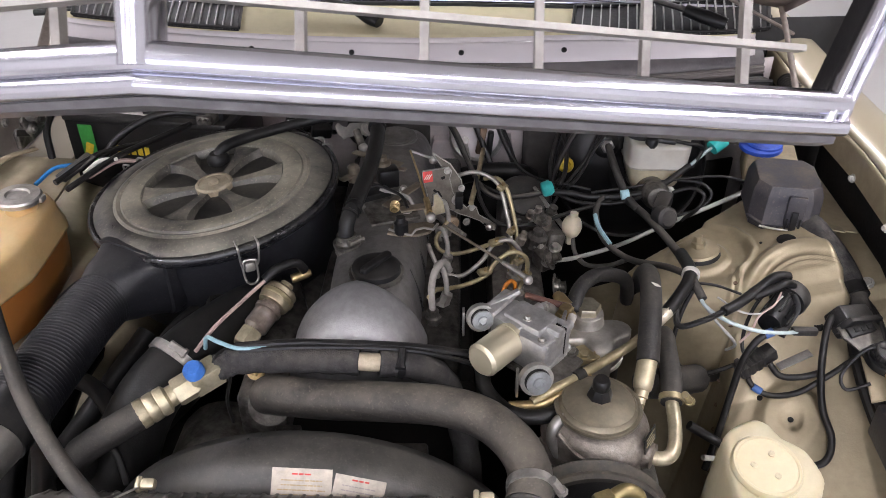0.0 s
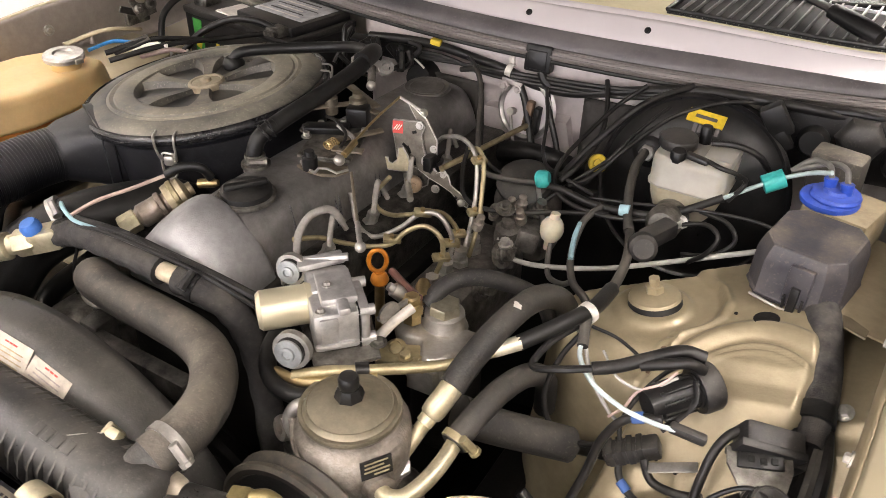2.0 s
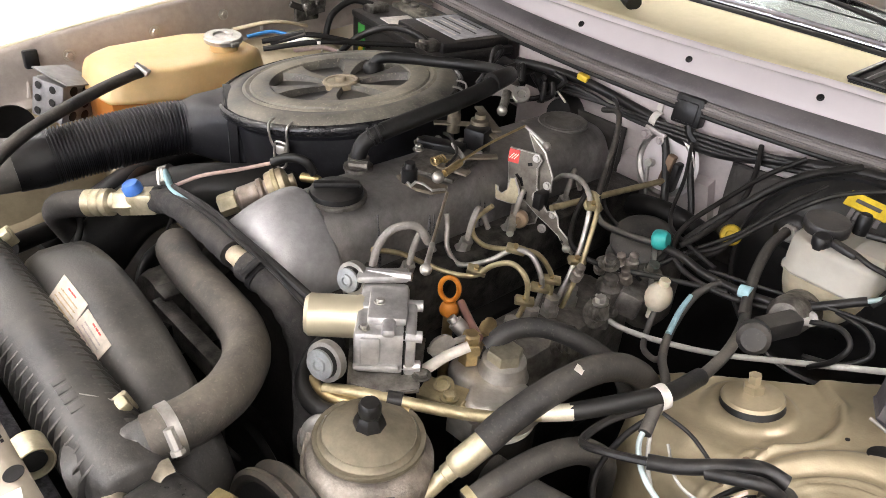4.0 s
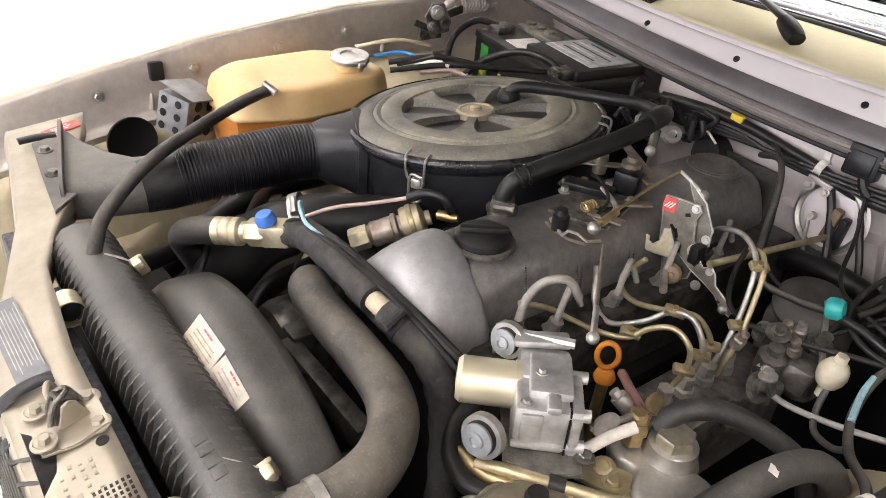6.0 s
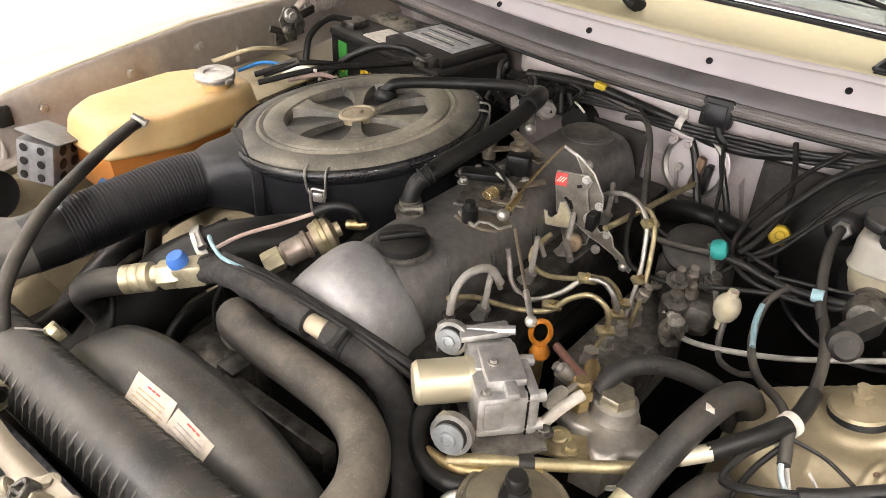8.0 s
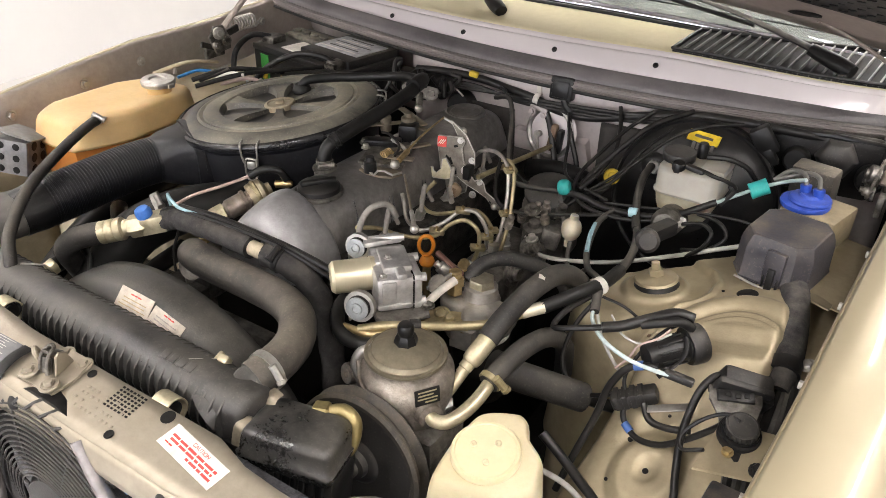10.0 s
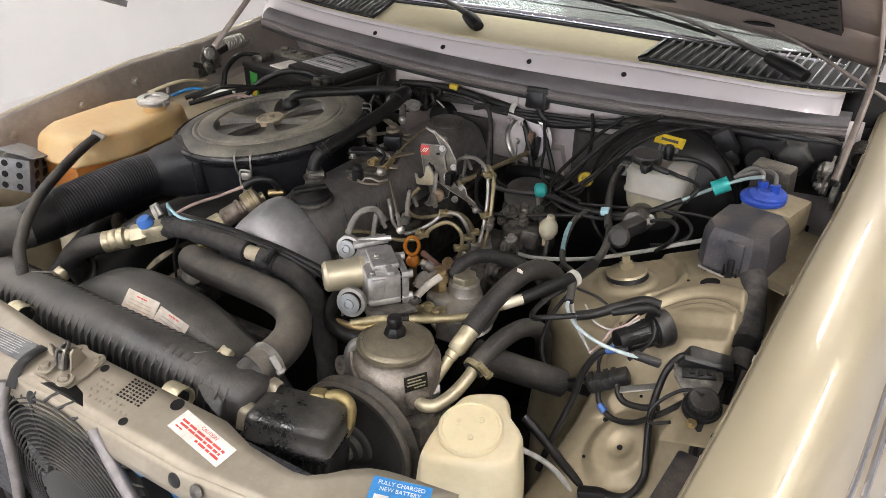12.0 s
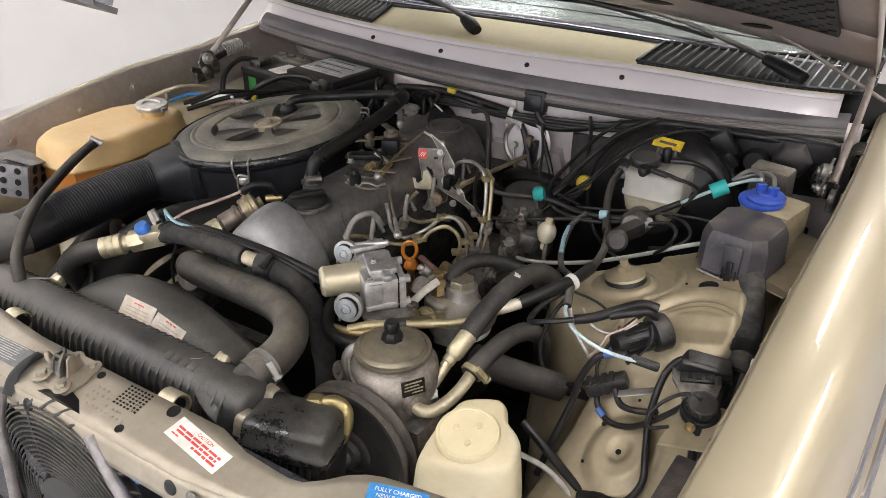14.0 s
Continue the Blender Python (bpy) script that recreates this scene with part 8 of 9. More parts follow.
part("shaft", tube([(0.045, 1.01, 0.865), (0.10, 0.94, 0.861)], 0.0045, 10), STEEL, link)
part("black_clip", box((0.092, 1.000, 0.886), (0.012, 0.018, 0.022), 0.002), PLASTIC, link)
part("push_rod", tube([(0.072, 0.856, 0.930), (0.124, 0.794, 0.932), (0.168, 0.742, 0.932)], 0.0019, 10), ZINC_BROWN, link)
part("rod_end", tube([(0.146, 0.768, 0.932), (0.174, 0.735, 0.932)], 0.0030, 10), STEEL, link, "plated rod end")
part("control_rod", tube([(0.110, 1.0, 0.882), (0.122, 1.10, 0.876), (0.134, 1.214, 0.868)], 0.0042, 10), GOLD, link, "long yellow plated control rod")
# ---------------------------------------------------------------- power steering hoses
psh = thing("pressure_hose", (0.33, 0.75, 0.8), "thick rubber pressure hose with a cream crimped end", "hose")
part("hose", tube([(0.316, 0.682, 0.852), (0.321, 0.71, 0.868), (0.330, 0.755, 0.884), (0.338, 0.805, 0.884), (0.345, 0.85, 0.862), (0.350, 0.885, 0.82), (0.35, 0.90, 0.74)], 0.0135, 16), RUBBER, psh)
part("crimp", lathe([(0.0112, 0), (0.0118, 0.003), (0.0118, 0.036), (0.0108, 0.042), (0.0085, 0.044), (0.0085, 0.052), (0.0068, 0.053), (0.0068, 0.060)], (0.318, 0.690, 0.856), (-0.25, -0.75, -0.6), 20), CREAM, psh, "cream plated crimped sleeve")
part("pipe", tube([(0.306, 0.655, 0.826), (0.299, 0.635, 0.806), (0.293, 0.618, 0.792), (0.288, 0.605, 0.784)], 0.0068, 12), CREAM, psh)
part("mark", box((0.337, 0.772, 0.8995), (0.008, 0.010, 0.0006), 0, (-5, 20, 20)), PAPER, psh, "white paint mark")
psr = thing("return_hose", (0.345, 0.7, 0.8), "dusty rubber return hose with a metal clamp", "hose")
part("hose", tube([(0.340, 0.645, 0.822), (0.345, 0.675, 0.832), (0.350, 0.72, 0.833), (0.358, 0.765, 0.822), (0.365, 0.80, 0.79), (0.36, 0.82, 0.73)], 0.0125, 14), RUBBER, psr)
part("pipe", tube([(0.300, 0.582, 0.806), (0.314, 0.574, 0.807), (0.328, 0.580, 0.808), (0.336, 0.600, 0.811), (0.340, 0.625, 0.816), (0.341, 0.65, 0.823)], 0.0080, 12), CREAM, psr, "pale plated pipe")
part("band", clamp((0.341, 0.650, 0.824), (0.15, 0.85, 0.4), 0.0132, 0.007, (0.8, -0.3, 0.4)), GOLD, psr)
foam = thing("foam_sleeved_pipe", (0.37, 0.73, 0.73), "thick black foam-sleeved pipe", "pipe")
part("sleeve", tube([(0.320, 0.690, 0.812), (0.345, 0.708, 0.794), (0.412, 0.766, 0.750)], 0.019, 16), RUBBER, foam)
part("pipe", tube([(0.40, 0.755, 0.758), (0.43, 0.782, 0.738), (0.47, 0.81, 0.72)], 0.008, 10), RUBBER_DARK, foam)

gp = thing("plated_crossover_pipe", (0.26, 0.68, 0.84), "yellow plated crossover pipe with a black end", "pipe")
part("pipe", tube([(0.175, 0.618, 0.846), (0.200, 0.632, 0.853), (0.228, 0.652, 0.853), (0.262, 0.684, 0.847), (0.300, 0.712, 0.850), (0.325, 0.728, 0.862), (0.342, 0.742, 0.868)], 0.0058, 12), GOLD, gp)
part("second_pipe", tube([(0.150, 0.620, 0.838), (0.185, 0.618, 0.844), (0.215, 0.635, 0.847), (0.245, 0.660, 0.846)], 0.0055, 12), BRASS, gp)
part("tape", tube([(0.226, 0.650, 0.853), (0.236, 0.659, 0.852)], 0.0085, 12), WIRE, gp)
part("ferrule", tube([(0.332, 0.735, 0.866), (0.352, 0.753, 0.872)], 0.0078, 12), mat("cream_ferrule", (0.60, 0.55, 0.44), 0.4, 0.5, (0.52, 0.47, 0.36), 60), gp, "cream plated ferrule")
part("hose", tube([(0.350, 0.752, 0.871), (0.370, 0.775, 0.880), (0.386, 0.800, 0.885), (0.396, 0.83, 0.883), (0.397, 0.88, 0.875)], 0.0084, 12), RUBBER_DARK, gp, "glossy black hose")
part("pump_hose", tube([(0.120, 0.668, 0.850), (0.125, 0.64, 0.842), (0.150, 0.612, 0.836), (0.185, 0.606, 0.836), (0.215, 0.625, 0.838), (0.235, 0.66, 0.835)], 0.009, 12), RUBBER_DARK, gp)
part("bent_pipe", tube([(0.205, 0.585, 0.80), (0.196, 0.585, 0.825), (0.200, 0.592, 0.84), (0.215, 0.602, 0.845)], 0.0065, 12), STEEL, gp)

# ---------------------------------------------------------------- engine bay wiring
tie = thing("cable_tie", (0.394, 0.818, 0.87), "white plastic cable tie round the loom", "cable tie")
part("loop", lathe([(0.0096, -0.004), (0.0114, -0.004), (0.0114, 0.004), (0.0096, 0.004), (0.0096, -0.004)], (0.394, 0.818, 0.883), (0.3, 0.9, 0.1), 20), WHITE, tie)
part("tail", box((0.392, 0.812, 0.868), (0.006, 0.005, 0.022), 0.001, (20, 15, 0)), WHITE, tie)


def loom(label, pts, r, material=None, category="wiring"):
    return part("wiring_loom", tube(pts, r, 10, 8), material or WIRE, None, label, category)


junction = [(0.228, 1.063, 0.866), (0.262, 1.060, 0.868), (0.30, 1.058, 0.862), (0.35, 1.056, 0.866), (0.40, 1.062, 0.876), (0.455, 1.088, 0.904), (0.50, 1.116, 0.928), (0.535, 1.118, 0.948), (0.56, 1.105, 0.962)]
main = thing("main_loom", (0.36, 1.0, 0.85), "thick black taped wiring loom across the bay", "wiring")
part("trunk", tube(junction[:6], 0.0050, 12), WIRE, main)
part("grey_tube", tube(junction[5:], 0.0028, 10), mat("pale_teal_tube", (0.33, 0.40, 0.40), 0.4, 0, (0.28, 0.34, 0.34), 40), main, "pale teal tube")
part("teal_sleeve", tube([(0.492, 1.111, 0.923), (0.512, 1.121, 0.934)], 0.0115, 14), TEAL, main, "teal plastic sleeve")
part("drop", tube([(0.352, 1.054, 0.862), (0.372, 1.01, 0.862), (0.388, 0.95, 0.864), (0.396, 0.88, 0.872), (0.395, 0.82, 0.880), (0.404, 0.785, 0.868)], 0.0058, 12), RUBBER, main)
part("side_drop", tube([(0.318, 1.056, 0.864), (0.305, 1.03, 0.850), (0.312, 0.98, 0.832), (0.338, 0.92, 0.838), (0.375, 0.86, 0.866), (0.393, 0.82, 0.880)], 0.0046, 12), RUBBER, main)
part("blue_stripe", tube([(0.303, 1.024, 0.850), (0.306, 1.0, 0.842), (0.318, 0.962, 0.836)], 0.0034, 8), LIGHT_BLUE, main, "pale blue wire")
part("blue_tape", tube([(0.344, 1.047, 0.872), (0.356, 1.048, 0.874)], 0.0075, 10), LIGHT_BLUE, main)
part("yellow_cap", lathe([(0.008, -0.006), (0.013, 0), (0.0135, 0.006), (0.011, 0.010), (0.006, 0.011), (0.005, 0.008), (0, 0.008)], (0.270, 1.160, 0.866), (0.25, -0.85, 0.45), 20), YELLOW, main, "yellow plastic cap")
part("cap_lead", tube([(0.270, 1.162, 0.862), (0.262, 1.150, 0.842), (0.245, 1.12, 0.835), (0.235, 1.08, 0.85)], 0.005, 8), WIRE, main)

loom("thin black cable looping over the injection pump", [(0.30, 1.235, 0.962), (0.27, 1.205, 0.935), (0.248, 1.15, 0.905), (0.238, 1.10, 0.885), (0.244, 1.07, 0.868), (0.275, 1.05, 0.858), (0.33, 1.045, 0.858), (0.39, 1.055, 0.870), (0.45, 1.085, 0.90)], 0.0032)
loom("black cable from the firewall to the booster hose", [(0.24, 1.24, 0.955), (0.255, 1.21, 0.93), (0.268, 1.16, 0.905), (0.262, 1.10, 0.885), (0.25, 1.075, 0.872)], 0.0036)
loom("black cable beside the brake booster", [(0.36, 1.245, 0.972), (0.315, 1.20, 0.955), (0.28, 1.16, 0.92), (0.25, 1.12, 0.88), (0.235, 1.07, 0.85), (0.23, 1.03, 0.83)], 0.0046)
loom("thin cable hanging across the pump", [(0.118, 1.06, 0.895), (0.126, 1.03, 0.868), (0.15, 1.0, 0.848), (0.20, 0.995, 0.848), (0.27, 1.03, 0.852), (0.33, 1.050, 0.860)], 0.0032)
loom("dark rubber tube rising beside the valve cover", [(0.02, 1.205, 0.935), (0.055, 1.19, 0.945), (0.085, 1.15, 0.93), (0.105, 1.11, 0.90), (0.125, 1.075, 0.872), (0.15, 1.055, 0.862), (0.19, 1.058, 0.862), (0.222, 1.062, 0.866)], 0.0040, RUBBER)
loom("pale speedometer cable behind the wheel arch", [(0.215, 0.975, 0.80), (0.26, 0.985, 0.792), (0.34, 1.01, 0.802), (0.42, 1.035, 0.828), (0.48, 1.035, 0.860), (0.54, 1.05, 0.885), (0.58, 1.09, 0.90)], 0.0034, GREY_WIRE)
loom("loose black lead looping over the wheel arch", [(0.418, 1.05, 0.874), (0.45, 1.048, 0.885), (0.468, 1.035, 0.880), (0.460, 1.03, 0.858), (0.44, 1.035, 0.835)], 0.003)
loom("black lead from the fluid reservoir", [(0.435, 1.075, 0.885), (0.47, 1.065, 0.885), (0.485, 1.05, 0.872), (0.465, 1.04, 0.852), (0.43, 1.04, 0.84)], 0.0028)
for label, r, pts in (
        ("thin black lead hanging from the firewall loom", 0.0026, [(0.02, 1.225, 0.948), (0.045, 1.20, 0.950), (0.075, 1.17, 0.93), (0.10, 1.13, 0.895), (0.125, 1.09, 0.868), (0.17, 1.07, 0.858), (0.215, 1.065, 0.866)]),
        ("thin black lead between booster and pump", 0.0024, [(0.345, 1.20, 0.955), (0.32, 1.16, 0.93), (0.295, 1.12, 0.895), (0.262, 1.085, 0.868), (0.235, 1.05, 0.842), (0.215, 1.02, 0.825)]),
        ("thin black lead looping behind the injection pump", 0.0026, [(0.155, 1.225, 0.93), (0.175, 1.19, 0.895), (0.19, 1.15, 0.87), (0.215, 1.11, 0.868), (0.25, 1.085, 0.872), (0.30, 1.07, 0.868)]),
        ("black lead over the brake booster edge", 0.003, [(0.44, 1.235, 0.972), (0.40, 1.21, 0.968), (0.355, 1.18, 0.95), (0.315, 1.14, 0.912), (0.285, 1.10, 0.878), (0.262, 1.072, 0.868)]),
        ("thin black lead across the reservoir to the tank", 0.0022, [(0.30, 1.058, 0.870), (0.36, 1.062, 0.878), (0.43, 1.07, 0.888), (0.50, 1.075, 0.892), (0.545, 1.07, 0.885)]),
        ("pale thin lead beside the diagnostic socket", 0.002, [(0.40, 0.80, 0.868), (0.42, 0.775, 0.845), (0.445, 0.765, 0.82), (0.455, 0.775, 0.80), (0.452, 0.79, 0.78)]),
        ("thin black lead down to the wheel arch", 0.0024, [(0.505, 0.80, 0.885), (0.485, 0.80, 0.862), (0.468, 0.785, 0.835), (0.46, 0.765, 0.81), (0.468, 0.752, 0.79)])):
    loom(label, pts, r, GREY_WIRE if label.startswith("pale") else WIRE)
sol = thing("vacuum_switch", (0.4, 1.02, 0.85), "dusty black vacuum switch on the loom", "switch")
part("barrel", lathe([(0.014, 0), (0.0165, 0.003), (0.0165, 0.022), (0.012, 0.026), (0, 0.026)], (0.392, 0.992, 0.868), (0.3, -0.75, 0.3), 20), PLASTIC_DUSTY, sol)
part("body", box((0.402, 1.018, 0.872), (0.022, 0.05, 0.022), 0.004, (5, 0, -25)), PLASTIC_DUSTY, sol)
part("nozzle", lathe([(0.006, 0), (0.006, 0.016), (0.008, 0.017), (0.008, 0.023), (0, 0.023)], (0.410, 1.038, 0.873), (0.5, 0.85, 0.1), 12), GREY_WIRE, sol)
loom("grey filter lead hanging to the loom", [(0.270, 1.016, 0.818), (0.274, 1.0, 0.795), (0.288, 0.975, 0.79), (0.315, 0.95, 0.805), (0.335, 0.925, 0.832)], 0.0036, DUSTY_WIRE)

# test plug and its leads on the wheel arch
pod = thing("diagnostic_socket", (0.508, 0.785, 0.83), "round black diagnostic socket with its cap", "socket")
PD = Vector((0.037, 0.042, 0.008))
part("barrel", lathe([(0.015, -0.012), (0.0165, 0), (0.0165, 0.036), (0.018, 0.037), (0.018, 0.042)], (0.490, 0.765, 0.854), tuple(PD), 28), PLASTIC, pod)
part("cap", lathe([(0.0225, 0.038), (0.0240, 0.041), (0.0240, 0.055), (0.0225, 0.058), (0.0200, 0.058), (0.0190, 0.046), (0.012, 0.045), (0.011, 0.052), (0.0085, 0.052), (0.0075, 0.044), (0, 0.044)], (0.490, 0.765, 0.854), tuple(PD), 32), PLASTIC_DUSTY, pod, "round black cap with an open face")
for k in range(10):
    a = 2 * math.pi * k / 10
    o = Vector((0.0170 * math.cos(a), 0.0170 * math.sin(a), 0.016))
    bm = box((0, 0, 0), (0.003, 0.003, 0.034), 0.0006)
    bm.transform(Matrix.Translation((0.490, 0.765, 0.854)) @ frame_of(PD) @ Matrix.Translation(o) @ Matrix.Rotation(a, 4, "Z"))
    part("rib", bm, PLASTIC, pod)
part("strap", tube([(0.500, 0.752, 0.835), (0.512, 0.765, 0.848), (0.520, 0.772, 0.866), (0.515, 0.782, 0.880)], 0.004, 8, 6, flat=0.3), PLASTIC, pod)
part("loom_sleeve", tube([(0.424, 0.760, 0.868), (0.445, 0.772, 0.872), (0.470, 0.785, 0.884), (0.495, 0.800, 0.893), (0.515, 0.806, 0.890)], 0.0066, 12), WIRE, pod)
part("loom_sleeve", tube([(0.465, 0.778, 0.878), (0.488, 0.782, 0.888), (0.505, 0.788, 0.892), (0.518, 0.795, 0.884)], 0.0055, 12), WIRE, pod)
part("lead", tube([(0.424, 0.760, 0.868), (0.395, 0.748, 0.862), (0.368, 0.75, 0.852), (0.372, 0.778, 0.862), (0.39, 0.806, 0.874)], 0.0038, 8), WIRE, pod)
part("pink_lead", tube([(0.498, 0.780, 0.884), (0.488, 0.768, 0.874), (0.470, 0.762, 0.860), (0.462, 0.755, 0.842), (0.450, 0.752, 0.825)], 0.0014, 8), PINK, pod, "pink wire")
part("white_lead", tube([(0.500, 0.778, 0.880), (0.476, 0.764, 0.864), (0.448, 0.768, 0.862), (0.424, 0.79, 0.868)], 0.0014, 8), GREY_WIRE, pod, "pale wire")
part("pale_blue_tube", tube([(0.400, 0.800, 0.872), (0.406, 0.775, 0.864), (0.430, 0.752, 0.858), (0.465, 0.742, 0.852), (0.500, 0.742, 0.850), (0.520, 0.746, 0.850)], 0.0025, 10), mat("pale_blue_tube", (0.45, 0.52, 0.52), 0.4, 0, (0.40, 0.47, 0.47), 40), pod, "pale blue vacuum tube")

BLUE_TAPE = mat("blue_tape", (0.05, 0.12, 0.34), 0.5, 0, (0.04, 0.09, 0.26), 60)
con = thing("plug_connector", (0.50, 0.755, 0.79), "black cable connectors with blue tape", "connector")
part("housing", both(box((0.478, 0.755, 0.792), (0.055, 0.020, 0.018), 0.003, (0, -25, 20)), *[box((0.460 + 0.0085 * k, 0.7485 + 0.0031 * k, 0.7845 + 0.004 * k), (0.0065, 0.0215, 0.0192), 0.001, (0, -25, 20)) for k in range(4)]), PLASTIC_DUSTY, con)
part("tab", box((0.52, 0.742, 0.806), (0.045, 0.012, 0.002), 0.0005, (0, -20, 15)), STEEL, con, "bare metal tab")
part("second_housing", box((0.524, 0.748, 0.848), (0.034, 0.010, 0.010), 0.003, (0, 5, 5)), PLASTIC_DUSTY, con)
part("lead", tube([(0.500, 0.748, 0.852), (0.470, 0.742, 0.842), (0.452, 0.735, 0.81), (0.444, 0.725, 0.765), (0.432, 0.705, 0.715), (0.42, 0.69, 0.66)], 0.0046, 10), WIRE, con)
part("blue_tape", tube([(0.474, 0.743, 0.845), (0.484, 0.745, 0.849)], 0.0056, 10), BLUE_TAPE, con, "blue tape")
part("loop", tube([(0.468, 0.752, 0.782), (0.474, 0.742, 0.764), (0.495, 0.730, 0.756), (0.525, 0.722, 0.768), (0.552, 0.722, 0.792), (0.572, 0.722, 0.815), (0.588, 0.722, 0.836)], 0.0038, 10), WIRE, con)
part("blue_tape", tube([(0.476, 0.739, 0.762), (0.486, 0.734, 0.758)], 0.0048, 10), BLUE_TAPE, con, "blue tape")
part("second_loop", tube([(0.492, 0.746, 0.796), (0.505, 0.735, 0.785), (0.528, 0.728, 0.79), (0.552, 0.727, 0.80)], 0.0042, 10), WIRE, con)

reg = thing("voltage_regulator", (0.59, 0.735, 0.84), "black relay on an angled steel bracket", "relay")
RELAY_M = Matrix.Translation((0.590, 0.732, 0.851)) @ rot_between((0.042, 0.022, -0.010), (0.12, -0.45, 1))
part("bracket", slab([(-0.014, -0.048), (0.012, -0.048), (0.020, -0.014), (0.027, 0.004), (0.027, 0.022), (-0.027, 0.022), (-0.027, 0.006), (-0.018, -0.012)], 0.003, Matrix.Translation((0.590, 0.732, 0.851)) @ rot_between((0.042, 0.022, -0.010), (0.12, -0.45, 1)), 0.0006), CAST_DULL, reg, "dusty steel bracket")
part("case", box((0.590, 0.767, 0.850), (0.056, 0.036, 0.030), 0.005, (24, 14, 25)), PLASTIC_DUSTY, reg, "dusty black case")
part("case_lip", box((0.589, 0.752, 0.857), (0.060, 0.008, 0.032), 0.002, (24, 14, 25)), PLASTIC_DUSTY, reg)
for sx, sy, w, h, mt in ((0, 0.010, 0.038, 0.013, PLASTIC), (-0.008, 0.011, 0.006, 0.006, DARK), (0.002, 0.0095, 0.006, 0.006, DARK), (0.011, 0.0105, 0.006, 0.006, DARK)):
    bm = box((sx, sy, 0.004 if mt is PLASTIC else 0.0068), (w, h, 0.005 if mt is PLASTIC else 0.002), 0.0008)
    bm.transform(RELAY_M)
    part("socket", bm, mt, reg)
bm = hexbolt((-0.002, -0.034, 0.003), 0.006, 0.004)
bm.transform(RELAY_M)
part("bolt", bm, STEEL, reg)
hornr = thing("altitude_capsule", (0.60, 0.69, 0.83), "round black capsule with ribbed cap on a steel plate", "capsule")
part("plate", slab([(-0.038, -0.034), (0.034, -0.028), (0.040, 0.032), (-0.026, 0.034)], 0.003, pose(0.610, 0.685, 0.834, 14, -10, 0), 0.0006), PAINT_DULL, hornr, "beige steel plate")
CAPSULE_M = Matrix.Translation((0.603, 0.703, 0.839)) @ frame_of((0.1, -0.25, 1)) @ Matrix.Diagonal((0.84, 0.84, 0.95, 1))
bm = both(lathe([(0.026, 0), (0.0265, 0.007), (0.0255, 0.009), (0.0225, 0.0095), (0.022, 0.014)], (0, 0, 0), (0, 0, 1), 36), loft([[(x, y, z) for x, y in ((-0.022, 0.010), (-0.024, -0.004), (-0.008, -0.038), (0.004, -0.038), (0.022, -0.012), (0.024, 0.006))] for z in (-0.001, 0.004)]))
bm.transform(frame_of((0.1, -0.25, 1)).inverted() @ Matrix.Identity(4))
bm.transform(CAPSULE_M @ frame_of((0.1, -0.25, 1)))
part("base", bm, PLASTIC, hornr, "black base with a screw ear")
bm = loft([[((r - (0.0012 if k % 2 and rib_on else 0)) * math.cos(math.pi * k / 22), (r - (0.0012 if k % 2 and rib_on else 0)) * math.sin(math.pi * k / 22), z) for k in range(44)] for z, r, rib_on in ((0.012, 0.0205, 1), (0.014, 0.021, 1), (0.020, 0.021, 1), (0.022, 0.0195, 0), (0.0228, 0.0175, 0), (0.0222, 0.0165, 0), (0.0225, 0.010, 0))])
bm.transform(CAPSULE_M)
part("cap", bm, PLASTIC_DUSTY, hornr, "ribbed dusty cap", angle=25)
part("tether", tube([(0.602, 0.700, 0.861), (0.585, 0.706, 0.858), (0.566, 0.700, 0.845), (0.552, 0.690, 0.826), (0.556, 0.676, 0.818), (0.578, 0.672, 0.832)], 0.0022, 8), PLASTIC, hornr)
part("bolt", hexbolt((0.600, 0.675, 0.8385), 0.0042, 0.005, (0, -0.3, 1)), BRASS, hornr)
part("bolt", hexbolt((0.632, 0.668, 0.836), 0.006, 0.008, (0, -0.3, 1)), RUBBER_DARK, hornr)
part("control_box", both(box((0.622, 0.608, 0.778), (0.064, 0.12, 0.05), 0.004, (2, -2, -4))), BOX_GREY, None, "flat charcoal plastic control box", "control box")
hl = thing("harness_conduit", (0.615, 0.85, 0.83), "thick black taped wiring conduit along the fender", "wiring")
part("conduit", tube([(0.584, 1.00, 0.888), (0.590, 0.965, 0.885), (0.600, 0.935, 0.880), (0.612, 0.88, 0.868), (0.618, 0.835, 0.852), (0.620, 0.80, 0.838)], lambda t: 0.0178 if t < 0.75 else 0.0178 - 0.024 * (t - 0.75), 16), FABRIC, hl)
part("tape", tube([(0.6175, 0.838, 0.853), (0.619, 0.822, 0.847)], 0.0184, 16), RUBBER_DARK, hl)
part("clamp_bolt", hexbolt((0.640, 0.842, 0.856), 0.006, 0.006, (-0.4, -0.4, 0.8)), STEEL, hl)
for k in range(5):
    part("cable", tube([(0.610 + 0.005 * k, 0.835, 0.85 - 0.002 * k), (0.602 + 0.009 * k, 0.79, 0.832), (0.600 + 0.010 * k, 0.75, 0.805), (0.606 + 0.009 * k, 0.70, 0.77), (0.63, 0.60, 0.70)], 0.0066, 8), RUBBER if k % 2 else WIRE, hl)
loom("long black cable running down to the front corner", [(0.576, 0.772, 0.852), (0.560, 0.762, 0.858), (0.549, 0.742, 0.842), (0.546, 0.718, 0.80), (0.552, 0.70, 0.76), (0.560, 0.675, 0.735), (0.548, 0.655, 0.715), (0.515, 0.66, 0.70), (0.49, 0.675, 0.692)], 0.0045)
